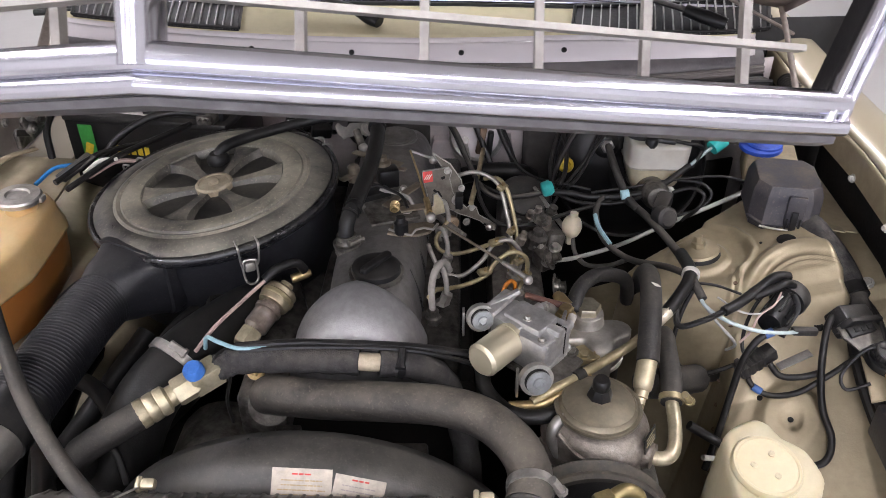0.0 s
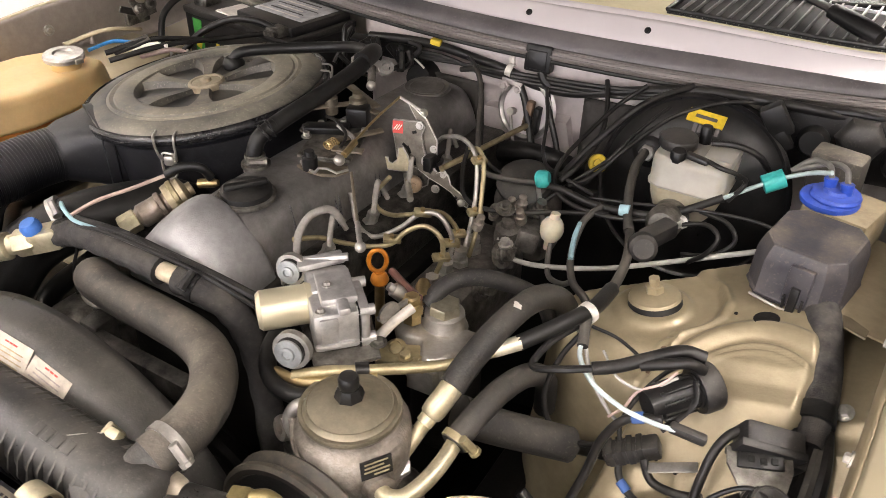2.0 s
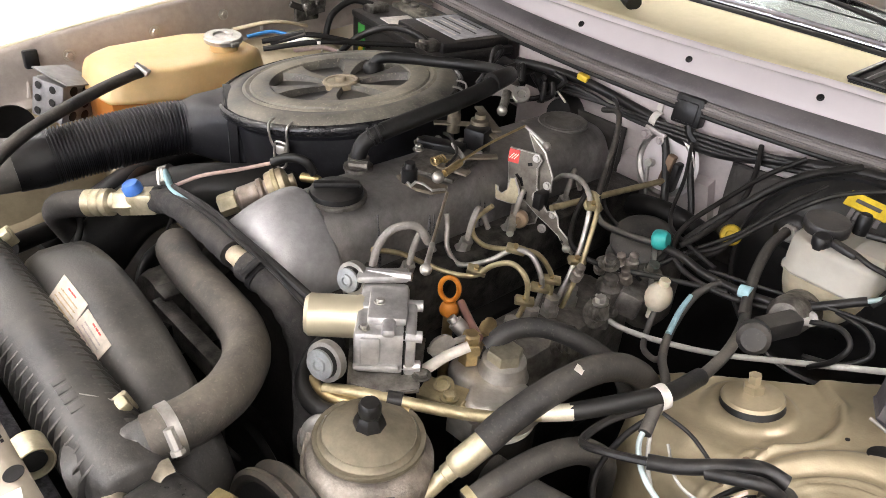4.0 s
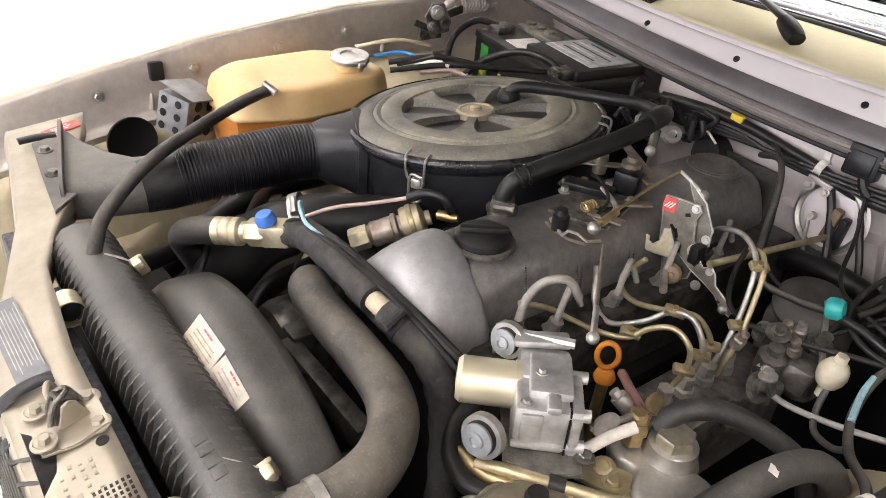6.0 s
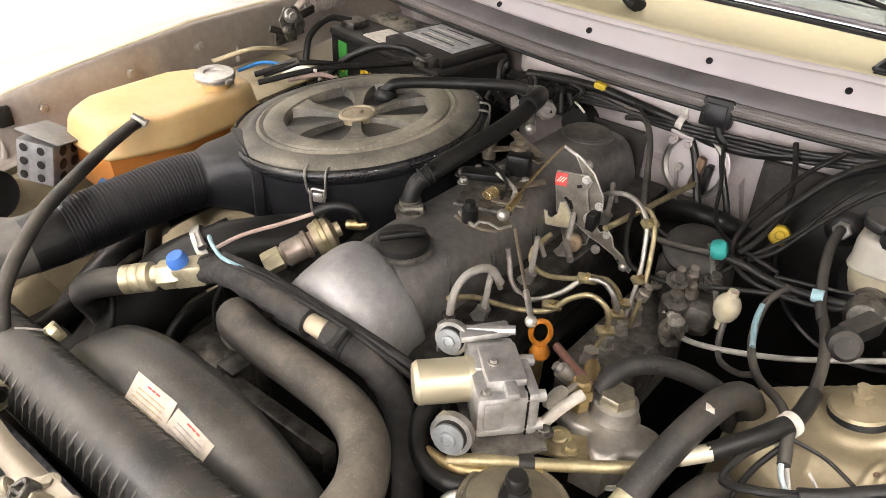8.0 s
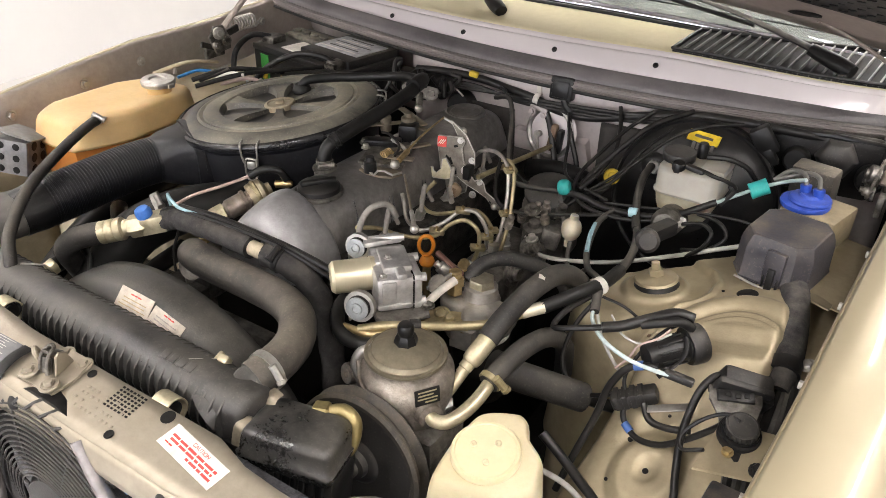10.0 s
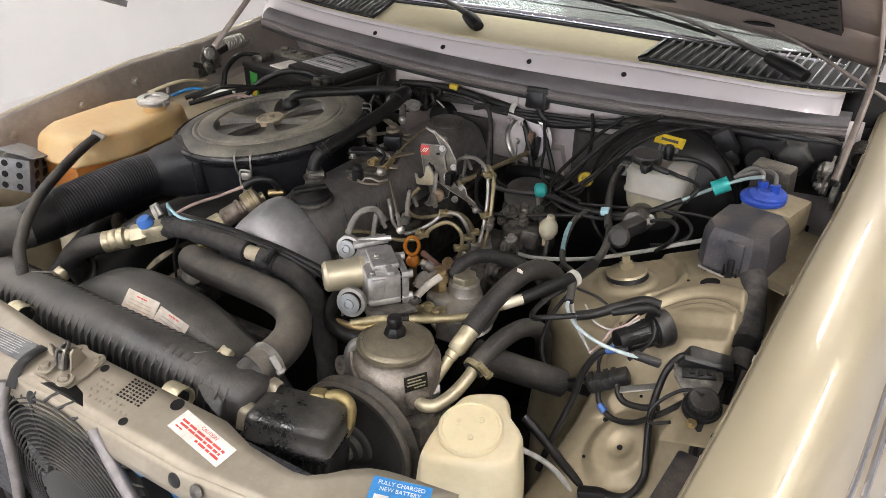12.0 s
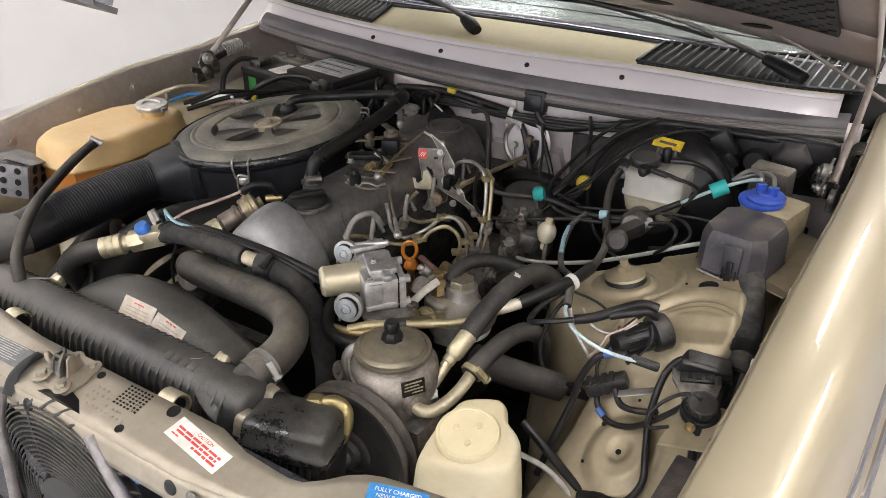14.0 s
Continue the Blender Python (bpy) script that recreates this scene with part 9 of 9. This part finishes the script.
loom("black cable along the wheel arch edge", [(0.39, 0.70, 0.73), (0.42, 0.695, 0.712), (0.455, 0.68, 0.70), (0.495, 0.66, 0.69), (0.53, 0.63, 0.67)], 0.0062)
loom("pale grey cable beside the washer tank", [(0.40, 0.66, 0.715), (0.44, 0.668, 0.700), (0.475, 0.658, 0.688), (0.505, 0.64, 0.676)], 0.0036, GREY_WIRE)
part("cable_end", box((0.508, 0.656, 0.696), (0.038, 0.014, 0.014), 0.003, (0, -10, 15)), PLASTIC, None, "small black cable end plug", "connector")
loom("thin black lead hanging beside the power steering hoses", [(0.398, 0.806, 0.872), (0.382, 0.79, 0.84), (0.375, 0.775, 0.80), (0.388, 0.765, 0.77), (0.42, 0.762, 0.762), (0.455, 0.756, 0.785)], 0.003)
loom("thin tie tail beside the loom", [(0.402, 0.812, 0.874), (0.43, 0.815, 0.868), (0.46, 0.805, 0.862)], 0.0018)

# shock absorber mount on the tower
sm = thing("shock_absorber_mount", (0.438, 0.918, 0.84), "rubber shock absorber mount with threaded stud", "shock mount")
part("rubber", lathe([(0.029, 0), (0.030, 0.003), (0.028, 0.008), (0.026, 0.010)], (0.437, 0.919, 0.8445), (-0.2, 0, 1), 32), RUBBER_DARK, sm)
part("dish", lathe([(0.027, 0.010), (0.029, 0.011), (0.027, 0.014), (0.015, 0.016), (0.012, 0.018), (0, 0.018)], (0.437, 0.919, 0.8445), (-0.2, 0, 1), 32), PAINT_DULL, sm, "beige painted dish")
part("stud", both(lathe([(0.010, 0.016), (0.010, 0.026), (0.006, 0.027), (0.006, 0.036), (0, 0.036)], (0.437, 0.919, 0.8445), (-0.2, 0, 1), 6)), PAINT_DULL, sm)

# blue cap on its tank, beside the fuse box
DUSTY_TUBE = mat("dusty_grey_tube", (0.13, 0.122, 0.112), 0.5, 0, (0.09, 0.084, 0.076), 60)
hyd = thing("vacuum_tank", (0.585, 1.12, 0.88), "brownish box with a blue plastic cap and hoses", "tank")
part("box", box((0.585, 1.112, 0.902), (0.074, 0.078, 0.05), 0.004, (0, 0, -14)), mat("tan_plastic_box", (0.30, 0.245, 0.15), 0.5, 0, (0.20, 0.155, 0.095), 30, 0.5, 0.05, 300, 0.6, (0.36, 0.31, 0.21)), hyd, "dusty tan box")
part("cap_skirt", lathe([(0.032, 0), (0.033, 0.003), (0.032, 0.006), (0.027, 0.007), (0.0, 0.007)], (0.566, 1.106, 0.9268), (-0.03, -0.03, 1), 36), BLUE, hyd, "bright blue plastic skirt")
part("blue_cap", lathe([(0.027, 0), (0.0275, 0.003), (0.0255, 0.006), (0.015, 0.0075), (0.013, 0.011), (0, 0.011)], (0.571, 1.107, 0.9335), (-0.03, -0.03, 1), 36), BLUE, hyd, "bright blue plastic cap")
for dx in (-0.009, 0.009):
    part("nozzle", lathe([(0.0070, 0), (0.0070, 0.008), (0.0076, 0.009), (0.0076, 0.013), (0, 0.013)], (0.571 + dx, 1.107 - dx * 0.3, 0.9405), (-0.1, 0.1, 1), 14), BLUE, hyd)
    part("hose", tube([(0.570 + dx, 1.109 - dx * 0.3, 0.952), (0.564 + dx, 1.122, 0.962), (0.545 + dx, 1.132, 0.960), (0.517, 1.128, 0.942)], 0.0033, 10), DUSTY_TUBE, hyd)

# ---------------------------------------------------------------- firewall fittings
fwloom = thing("firewall_loom", (0.1, 1.235, 0.93), "black taped loom clipped along the firewall", "wiring")
part("trunk", tube([(-0.15, 1.205, 0.955), (-0.09, 1.215, 0.958), (-0.03, 1.226, 0.955), (0.03, 1.232, 0.946), (0.085, 1.236, 0.937), (0.13, 1.236, 0.925), (0.19, 1.238, 0.925), (0.27, 1.240, 0.945), (0.36, 1.245, 0.965), (0.45, 1.258, 0.968), (0.55, 1.285, 0.960), (0.62, 1.32, 0.95)], 0.0072, 12), WIRE, fwloom)
for k in range(3):
    part("strand", tube([(-0.12, 1.20, 0.945 - 0.006 * k), (-0.03, 1.222, 0.942 - 0.004 * k), (0.05, 1.228, 0.928 + 0.004 * k), (0.14, 1.232, 0.928 + 0.006 * k), (0.25, 1.236, 0.935 + 0.006 * k), (0.36, 1.238, 0.955 + 0.004 * k)], 0.0034, 8), WIRE, fwloom)
part("strand", tube([(0.10, 1.236, 0.930), (0.12, 1.225, 0.905), (0.135, 1.215, 0.870), (0.155, 1.20, 0.83), (0.19, 1.19, 0.80)], 0.0055, 8), WIRE, fwloom)
part("strand", tube([(0.15, 1.236, 0.925), (0.165, 1.222, 0.89), (0.185, 1.21, 0.85), (0.2, 1.2, 0.80)], 0.0048, 8), WIRE, fwloom)
part("yellow_tag", box((-0.036, 1.222, 0.962), (0.018, 0.012, 0.010), 0.003, (0, 10, 10)), YELLOW, fwloom, "yellow plastic tag")
part("clip", both(lathe([(0.0095, -0.005), (0.011, -0.005), (0.011, 0.005), (0.0095, 0.005), (0.0095, -0.005)], (0.088, 1.236, 0.938), (1, 0, -0.2), 18), box((0.088, 1.240, 0.955), (0.009, 0.004, 0.02), 0.001)), WHITE, fwloom, "pale grey clip")
part("white_strand", tube([(-0.065, 1.20, 0.938), (-0.052, 1.195, 0.935), (-0.044, 1.20, 0.925)], 0.0016, 6), PAPER, fwloom)
plug = thing("bulkhead_plug", (0.133, 1.24, 0.945), "black rubber bulkhead plug on the firewall", "plug")
part("block", box((0.133, 1.240, 0.966), (0.042, 0.022, 0.040), 0.004, (-8, 0, 4)), RUBBER_DARK, plug)
part("recess", box((0.133, 1.2285, 0.966), (0.030, 0.003, 0.028), 0.002, (-8, 0, 4)), PLASTIC, plug)
part("tail", tube([(0.140, 1.234, 0.948), (0.146, 1.232, 0.938), (0.155, 1.233, 0.93)], 0.007, 8), RUBBER_DARK, plug)
for x, z in ((0.03, 0.972), (0.02, 0.972), (0.045, 0.935), (0.24, 0.965)):
    part("stud", lathe([(0.0045, 0), (0.0045, 0.006), (0.002, 0.009), (0, 0.009)], (x, seal_y(x) + 0.018, z), (0, -1, 0.1), 10), STEEL, body)
bell = thing("pedal_linkage", (0.12, 1.24, 0.83), "pedal linkage on a round painted flange", "linkage")
part("flange", lathe([(0.020, 0.0), (0.048, 0.0), (0.050, 0.003), (0.046, 0.006), (0.030, 0.008), (0.022, 0.004), (0, 0.004)], (0.122, 1.238, 0.884), (-0.1, -1, 0.15), 36), PAINT_LIT_LILAC, bell, "round painted flange")
part("flange_ring", lathe([(0.040, 0.006), (0.046, 0.006), (0.048, 0.011), (0.044, 0.013), (0.040, 0.010), (0.040, 0.006)], (0.122, 1.238, 0.884), (-0.1, -1, 0.15), 40), CAST, bell, "bright pressed ring")
part("upper_bracket", both(box((0.096, 1.230, 0.924), (0.034, 0.010, 0.008), 0.002, (0, 8, 0)), hexbolt((0.088, 1.218, 0.920), 0.005, 0.006, (0, -1, 0.2)), hexbolt((0.108, 1.224, 0.916), 0.004, 0.005, (0, -1, 0.2))), PAINT_COOL_LIT, bell, "pressed bracket above the flange")
part("arm", box((0.130, 1.222, 0.880), (0.012, 0.012, 0.050), 0.003, (0, 10, 0)), RUST, bell)
part("arm", box((0.145, 1.220, 0.876), (0.010, 0.016, 0.044), 0.003, (0, 5, 0)), RUBBER_DARK, bell)
part("ball_stud", both(lathe([(0.006, 0), (0.006, 0.012), (0, 0.012)], (0.103, 1.225, 0.880), (0, -1, 0.3), 14), tube([(0.103, 1.215, 0.880), (0.108, 1.212, 0.855), (0.112, 1.21, 0.838)], 0.003, 8)), STEEL, bell)
part("bolt", hexbolt((0.090, 1.232, 0.85), 0.006, 0.006, (0, -1, 0.1)), STEEL, bell)
hh = thing("heater_hose", (0.13, 1.17, 0.80), "thick black heater hose near the firewall", "hose")
part("hose", tube([(0.075, 1.22, 0.80), (0.11, 1.20, 0.825), (0.16, 1.19, 0.838), (0.20, 1.20, 0.83), (0.22, 1.22, 0.81)], 0.015, 14), RUBBER_DARK, hh)
heat = thing("fresh_air_box", (0.58, 1.25, 0.86), "black moulded cover on the firewall", "cover")
part("panel", box((0.556, 1.298, 0.918), (0.165, 0.03, 0.105), 0.014, (8, 0, 8)), PLASTIC_DUSTY, heat)
part("knob", lathe([(0.020, 0), (0.020, 0.012), (0.016, 0.018), (0, 0.018)], (0.522, 1.272, 0.925), (0, -1, 0.1), 20), RUBBER_DARK, heat)
part("knob", lathe([(0.022, 0), (0.022, 0.014), (0.018, 0.020), (0, 0.020)], (0.628, 1.285, 0.915), (0, -1, 0.1), 20), RUBBER_DARK, heat)
part("middle_boss", lathe([(0.032, 0), (0.031, 0.010), (0.022, 0.018), (0, 0.020)], (0.575, 1.280, 0.935), (0.1, -1, 0.15), 6), PLASTIC_DUSTY, heat, "raised six-sided boss")
part("rim", both(tube([(0.478, 1.272, 0.872), (0.478, 1.275, 0.962), (0.56, 1.282, 0.968), (0.636, 1.296, 0.964), (0.636, 1.294, 0.875)], 0.005, 8, 1, straight=True)), PLASTIC, heat)
part("relay_block", box((0.562, 1.200, 0.921), (0.062, 0.032, 0.056), 0.005, (8, 0, -12)), mat("dusty_relay", (0.09, 0.082, 0.07), 0.5, 0, (0.06, 0.054, 0.047), 30, 0.5, 0.05, 300, 1.0, (0.24, 0.21, 0.165)), None, "dusty dark relay block", "relay")
part("side_plug", both(box((0.475, 1.235, 0.955), (0.030, 0.022, 0.045), 0.004, (0, -35, 10)), box((0.488, 1.235, 0.932), (0.018, 0.018, 0.03), 0.003, (0, -35, 10))), RUBBER_DARK, None, "black rubber cable plug", "plug")
wm = thing("wiring_cluster", (-0.11, 1.20, 0.93), "tangled black connectors behind the engine", "wiring")
for k in range(7):
    rr = random.Random(30 + k)
    p = [(-0.19 + 0.02 * k + rr.uniform(-0.02, 0.02), 1.19 + rr.uniform(-0.02, 0.02), 0.93 + rr.uniform(-0.03, 0.03)) for _ in range(5)]
    part("lead", tube(p, 0.0042, 8), WIRE, wm)
for c in ((-0.16, 1.195, 0.945), (-0.115, 1.205, 0.94), (-0.08, 1.208, 0.938), (-0.14, 1.18, 0.915)):
    part("connector", box(c, (0.034, 0.022, 0.020), 0.004, (10, 8, 15)), PLASTIC, wm)
part("rubber_boot", lathe([(0.03, 0), (0.034, 0.01), (0.026, 0.03), (0.02, 0.05), (0, 0.05)], (-0.075, 1.262, 0.885), (0.2, -1, 0.3), 24), RUBBER_DARK, wm)

# ---------------------------------------------------------------- left side fittings
for label, r, pts in (
        ("thick black hose low beside the radiator", 0.013, [(-0.34, 0.50, 0.78), (-0.37, 0.56, 0.77), (-0.41, 0.63, 0.75), (-0.45, 0.70, 0.74)]),
        ("black hose low under the intake hose", 0.011, [(-0.30, 0.62, 0.80), (-0.34, 0.66, 0.815), (-0.40, 0.70, 0.80), (-0.45, 0.74, 0.77)]),
        ("thin dark bracket wire by the shroud", 0.004, [(-0.33, 0.56, 0.80), (-0.31, 0.575, 0.815), (-0.285, 0.57, 0.81), (-0.27, 0.55, 0.78)]),
        # The next two thick tubes are added to darken the arch in shade.
        ("thick taped loom along the dark side of the arch", 0.022, [(-0.440, 0.56, 0.70), (-0.462, 0.66, 0.745), (-0.478, 0.76, 0.768), (-0.470, 0.88, 0.775), (-0.45, 0.97, 0.76)]),
        ("added thick black hose darkening the arch below the taped loom", 0.020, [(-0.40, 0.57, 0.64), (-0.43, 0.66, 0.69), (-0.445, 0.76, 0.715), (-0.435, 0.88, 0.72), (-0.42, 0.97, 0.71)]),
        ("black cable bundle beside the intake hose", 0.008, [(-0.46, 0.60, 0.80), (-0.42, 0.64, 0.83), (-0.40, 0.70, 0.835), (-0.41, 0.76, 0.82)])):
    part("dark_hose", tube(pts, r, 10, 8), RUBBER_DARK, None, label, "hose")
rb = thing("resistor_box", (-0.60, 0.675, 0.83), "perforated grey metal resistor box", "resistor box")
RBM = Matrix.Translation((-0.598, 0.672, 0.858)) @ Euler((radians(-8), radians(8), radians(28))).to_matrix().to_4x4()
bm = box((0, 0, 0), (0.056, 0.066, 0.060), 0.003)
bm.transform(RBM)
part("case", bm, RELAY, rb)
bm = box((0.004, 0.002, 0.035), (0.066, 0.074, 0.0025), 0.001, (-7, 8, 0))
bm.transform(RBM)
part("top_flap", bm, RELAY, rb, "bent top flap")
for gx in range(2):
    for gz in range(3):
        bm = lathe([(0, 0), (0.0075, 0), (0.0082, 0.0006), (0.0075, 0.0008), (0, 0.0004)], (0.0285, -0.012 + 0.026 * gx, 0.02 - 0.02 * gz - 0.003 * gx), (1, 0, 0), 14)
        bm.transform(RBM)
        part("hole", bm, DARK, rb)
        bm = lathe([(0, 0), (0.0055, 0), (0.006, 0.0006), (0.0055, 0.0008), (0, 0.0004)], (-0.016 + 0.026 * gx, -0.0335, 0.02 - 0.02 * gz), (0, -1, 0), 14)
        bm.transform(RBM)
        part("hole", bm, DARK, rb)
part("blue_hose", tube([(-0.545, 0.70, 0.79), (-0.535, 0.715, 0.82), (-0.52, 0.74, 0.84), (-0.51, 0.77, 0.84)], 0.011, 12), mat("blue_hose", (0.06, 0.15, 0.36), 0.5, 0, (0.05, 0.12, 0.3), 40), None, "short blue rubber hose under the coolant tank", "hose")
part("rail_clip", box((XC - 0.692, 0.668, 0.885), (0.016, 0.022, 0.030), 0.003, (0, -6, 0)), PLASTIC, None, "small black plastic clip on the inner rail", "clip")
bw = thing("battery_wiring", (-0.5, 1.08, 0.9), "loose coloured wires between coolant tank and battery", "wiring")
for k, (mt, pts) in enumerate(((WIRE, [(-0.47, 0.95, 0.925), (-0.43, 1.03, 0.935), (-0.40, 1.10, 0.93), (-0.36, 1.18, 0.925)]), (WIRE, [(-0.49, 0.96, 0.93), (-0.46, 1.02, 0.94), (-0.44, 1.06, 0.935), (-0.41, 1.12, 0.92)]), (PINK, [(-0.46, 1.0, 0.918), (-0.43, 1.04, 0.925), (-0.40, 1.06, 0.915)]), (PINK, [(-0.47, 1.01, 0.912), (-0.44, 1.05, 0.918), (-0.41, 1.08, 0.905)]), (BLUE_STICKER, [(-0.51, 0.945, 0.935), (-0.50, 0.985, 0.94), (-0.48, 1.01, 0.935)]), (PAPER, [(-0.46, 0.99, 0.93), (-0.445, 1.015, 0.938), (-0.425, 1.03, 0.934)]))):
    part("wire", tube(pts, 0.0046 if k < 2 else 0.003, 8), mt, bw)
part("fold", box((-0.475, 1.0, 0.935), (0.02, 0.06, 0.006), 0.002, (15, 10, -30)), PLASTIC_DUSTY, bw)
part("battery_cable", tube([(-0.332, 1.182, 0.936), (-0.365, 1.178, 0.946), (-0.42, 1.165, 0.942), (-0.47, 1.14, 0.915), (-0.50, 1.12, 0.88)], 0.0062, 10), WIRE, None, "thick black battery cable", "cable")
part("battery_cable", tube([(-0.568, 1.25, 0.935), (-0.595, 1.22, 0.94), (-0.605, 1.18, 0.915), (-0.60, 1.16, 0.87), (-0.59, 1.14, 0.82)], 0.0062, 10), WIRE, None, "thick black battery cable", "cable")
part("side_shelf", both(box((-0.60, 1.06, 0.868), (0.12, 0.20, 0.006), 0.002, (0, 6, 6)), tube([(-0.64, 0.99, 0.905), (-0.62, 1.06, 0.915), (-0.60, 1.12, 0.905)], 0.008, 8, flat=0.4)), PAINT_DULL, body, "beige shelf beside the battery")
# bars on the drum label
for k in range(5):
    part("letter_shape", box((0.390 + 0.007 * k, 1.1565, 0.9535), (0.0048, 0.0008, 0.010 if k else 0.013), 0, (-40, 0, 0)), PRINT, boost)

# ---------------------------------------------------------------- drier unit beside the radiator
SCUFFED = mat("scuffed_black_plastic", (0.016, 0.016, 0.0165), 0.26, 0, (0.009, 0.009, 0.009), 18, 0.6, 0.1, 300, 0.4, (0.22, 0.205, 0.18), spec=0.6, mottle=0.3)
BRACE_GOLD = mat("dull_plated_strap", (0.34, 0.30, 0.23), 0.4, 0.6, (0.22, 0.19, 0.14), 50)
dr = thing("oil_cooler_box", (0.235, 0.447, 0.76), "scuffed black plastic box beside the radiator", "box")
bm = loft([[(sx * w + ox, sy * d + oy, z) for sx, sy in ((-1, -0.86), (-0.9, -1), (0.9, -1), (1, -0.86), (1, 0.8), (0.72, 1), (-0.72, 1), (-1, 0.8))] for z, w, d, ox, oy in ((-0.020, 0.050, 0.036, 0, 0), (-0.012, 0.0525, 0.038, 0, 0), (-0.0095, 0.0525, 0.038, 0, 0), (-0.0075, 0.0500, 0.0358, 0, 0), (0.010, 0.0485, 0.0348, 0, 0), (0.016, 0.0465, 0.0328, 0, 0), (0.0195, 0.0425, 0.0285, 0, 0.001), (0.0215, 0.034, 0.020, 0, 0.003), (0.022, 0.015, 0.01, 0, 0.003))])
bm.transform(pose(0.233, 0.448, 0.838, -8, 4, 16))
part("lid", bm, SCUFFED, dr, "scuffed domed lid with a flange", angle=50)
part("wavy_strap", tube([(0.190, 0.405, 0.838), (0.189, 0.413, 0.856), (0.189, 0.424, 0.860), (0.190, 0.434, 0.850), (0.190, 0.446, 0.850), (0.191, 0.456, 0.864), (0.192, 0.466, 0.866)], 0.0075, 8, 6, flat=0.22), BRACE_GOLD, dr, "wavy plated metal strap")
part("ribbed_base", box((0.235, 0.444, 0.782), (0.094, 0.064, 0.07), 0.006, (-8, 4, 16)), PLASTIC, dr)
for k in range(9):
    bm = box((-0.036 + 0.009 * k, -0.0335, 0.004), (0.0035, 0.006, 0.06), 0.001)
    bm.transform(pose(0.235, 0.444, 0.782, -8, 4, 16))
    part("rib", bm, PLASTIC, dr)
part("mount_clip", both(box((0.190, 0.432, 0.852), (0.046, 0.012, 0.004), 0.001, (0, 12, 35)), box((0.172, 0.418, 0.842), (0.012, 0.012, 0.022), 0.002, (0, 0, 35))), CAST_DULL, dr, "bent metal clip")
OLIVE = mat("olive_chromated_steel", (0.36, 0.29, 0.135), 0.36, 0.75, (0.24, 0.19, 0.085), 50, 0.5, 0.08, 500, 0.2, (0.22, 0.18, 0.11))
part("brass_nut", lathe([(0.0105, 0), (0.012, 0.002), (0.012, 0.016), (0.010, 0.018), (0, 0.018)], (0.227, 0.480, 0.846), (0.9, 0.3, 0.1), 6), OLIVE, dr, "dull yellow union nut")
part("brass_pipe", tube([(0.240, 0.485, 0.848), (0.256, 0.492, 0.853), (0.270, 0.492, 0.845), (0.272, 0.486, 0.825), (0.264, 0.480, 0.803)], 0.0075, 12), OLIVE, dr)
part("stub_shaft", lathe([(0.012, 0), (0.012, 0.03), (0, 0.03)], (0.240, 0.492, 0.744), (0, 1, -0.05), 16), CAST_DULL, dr)
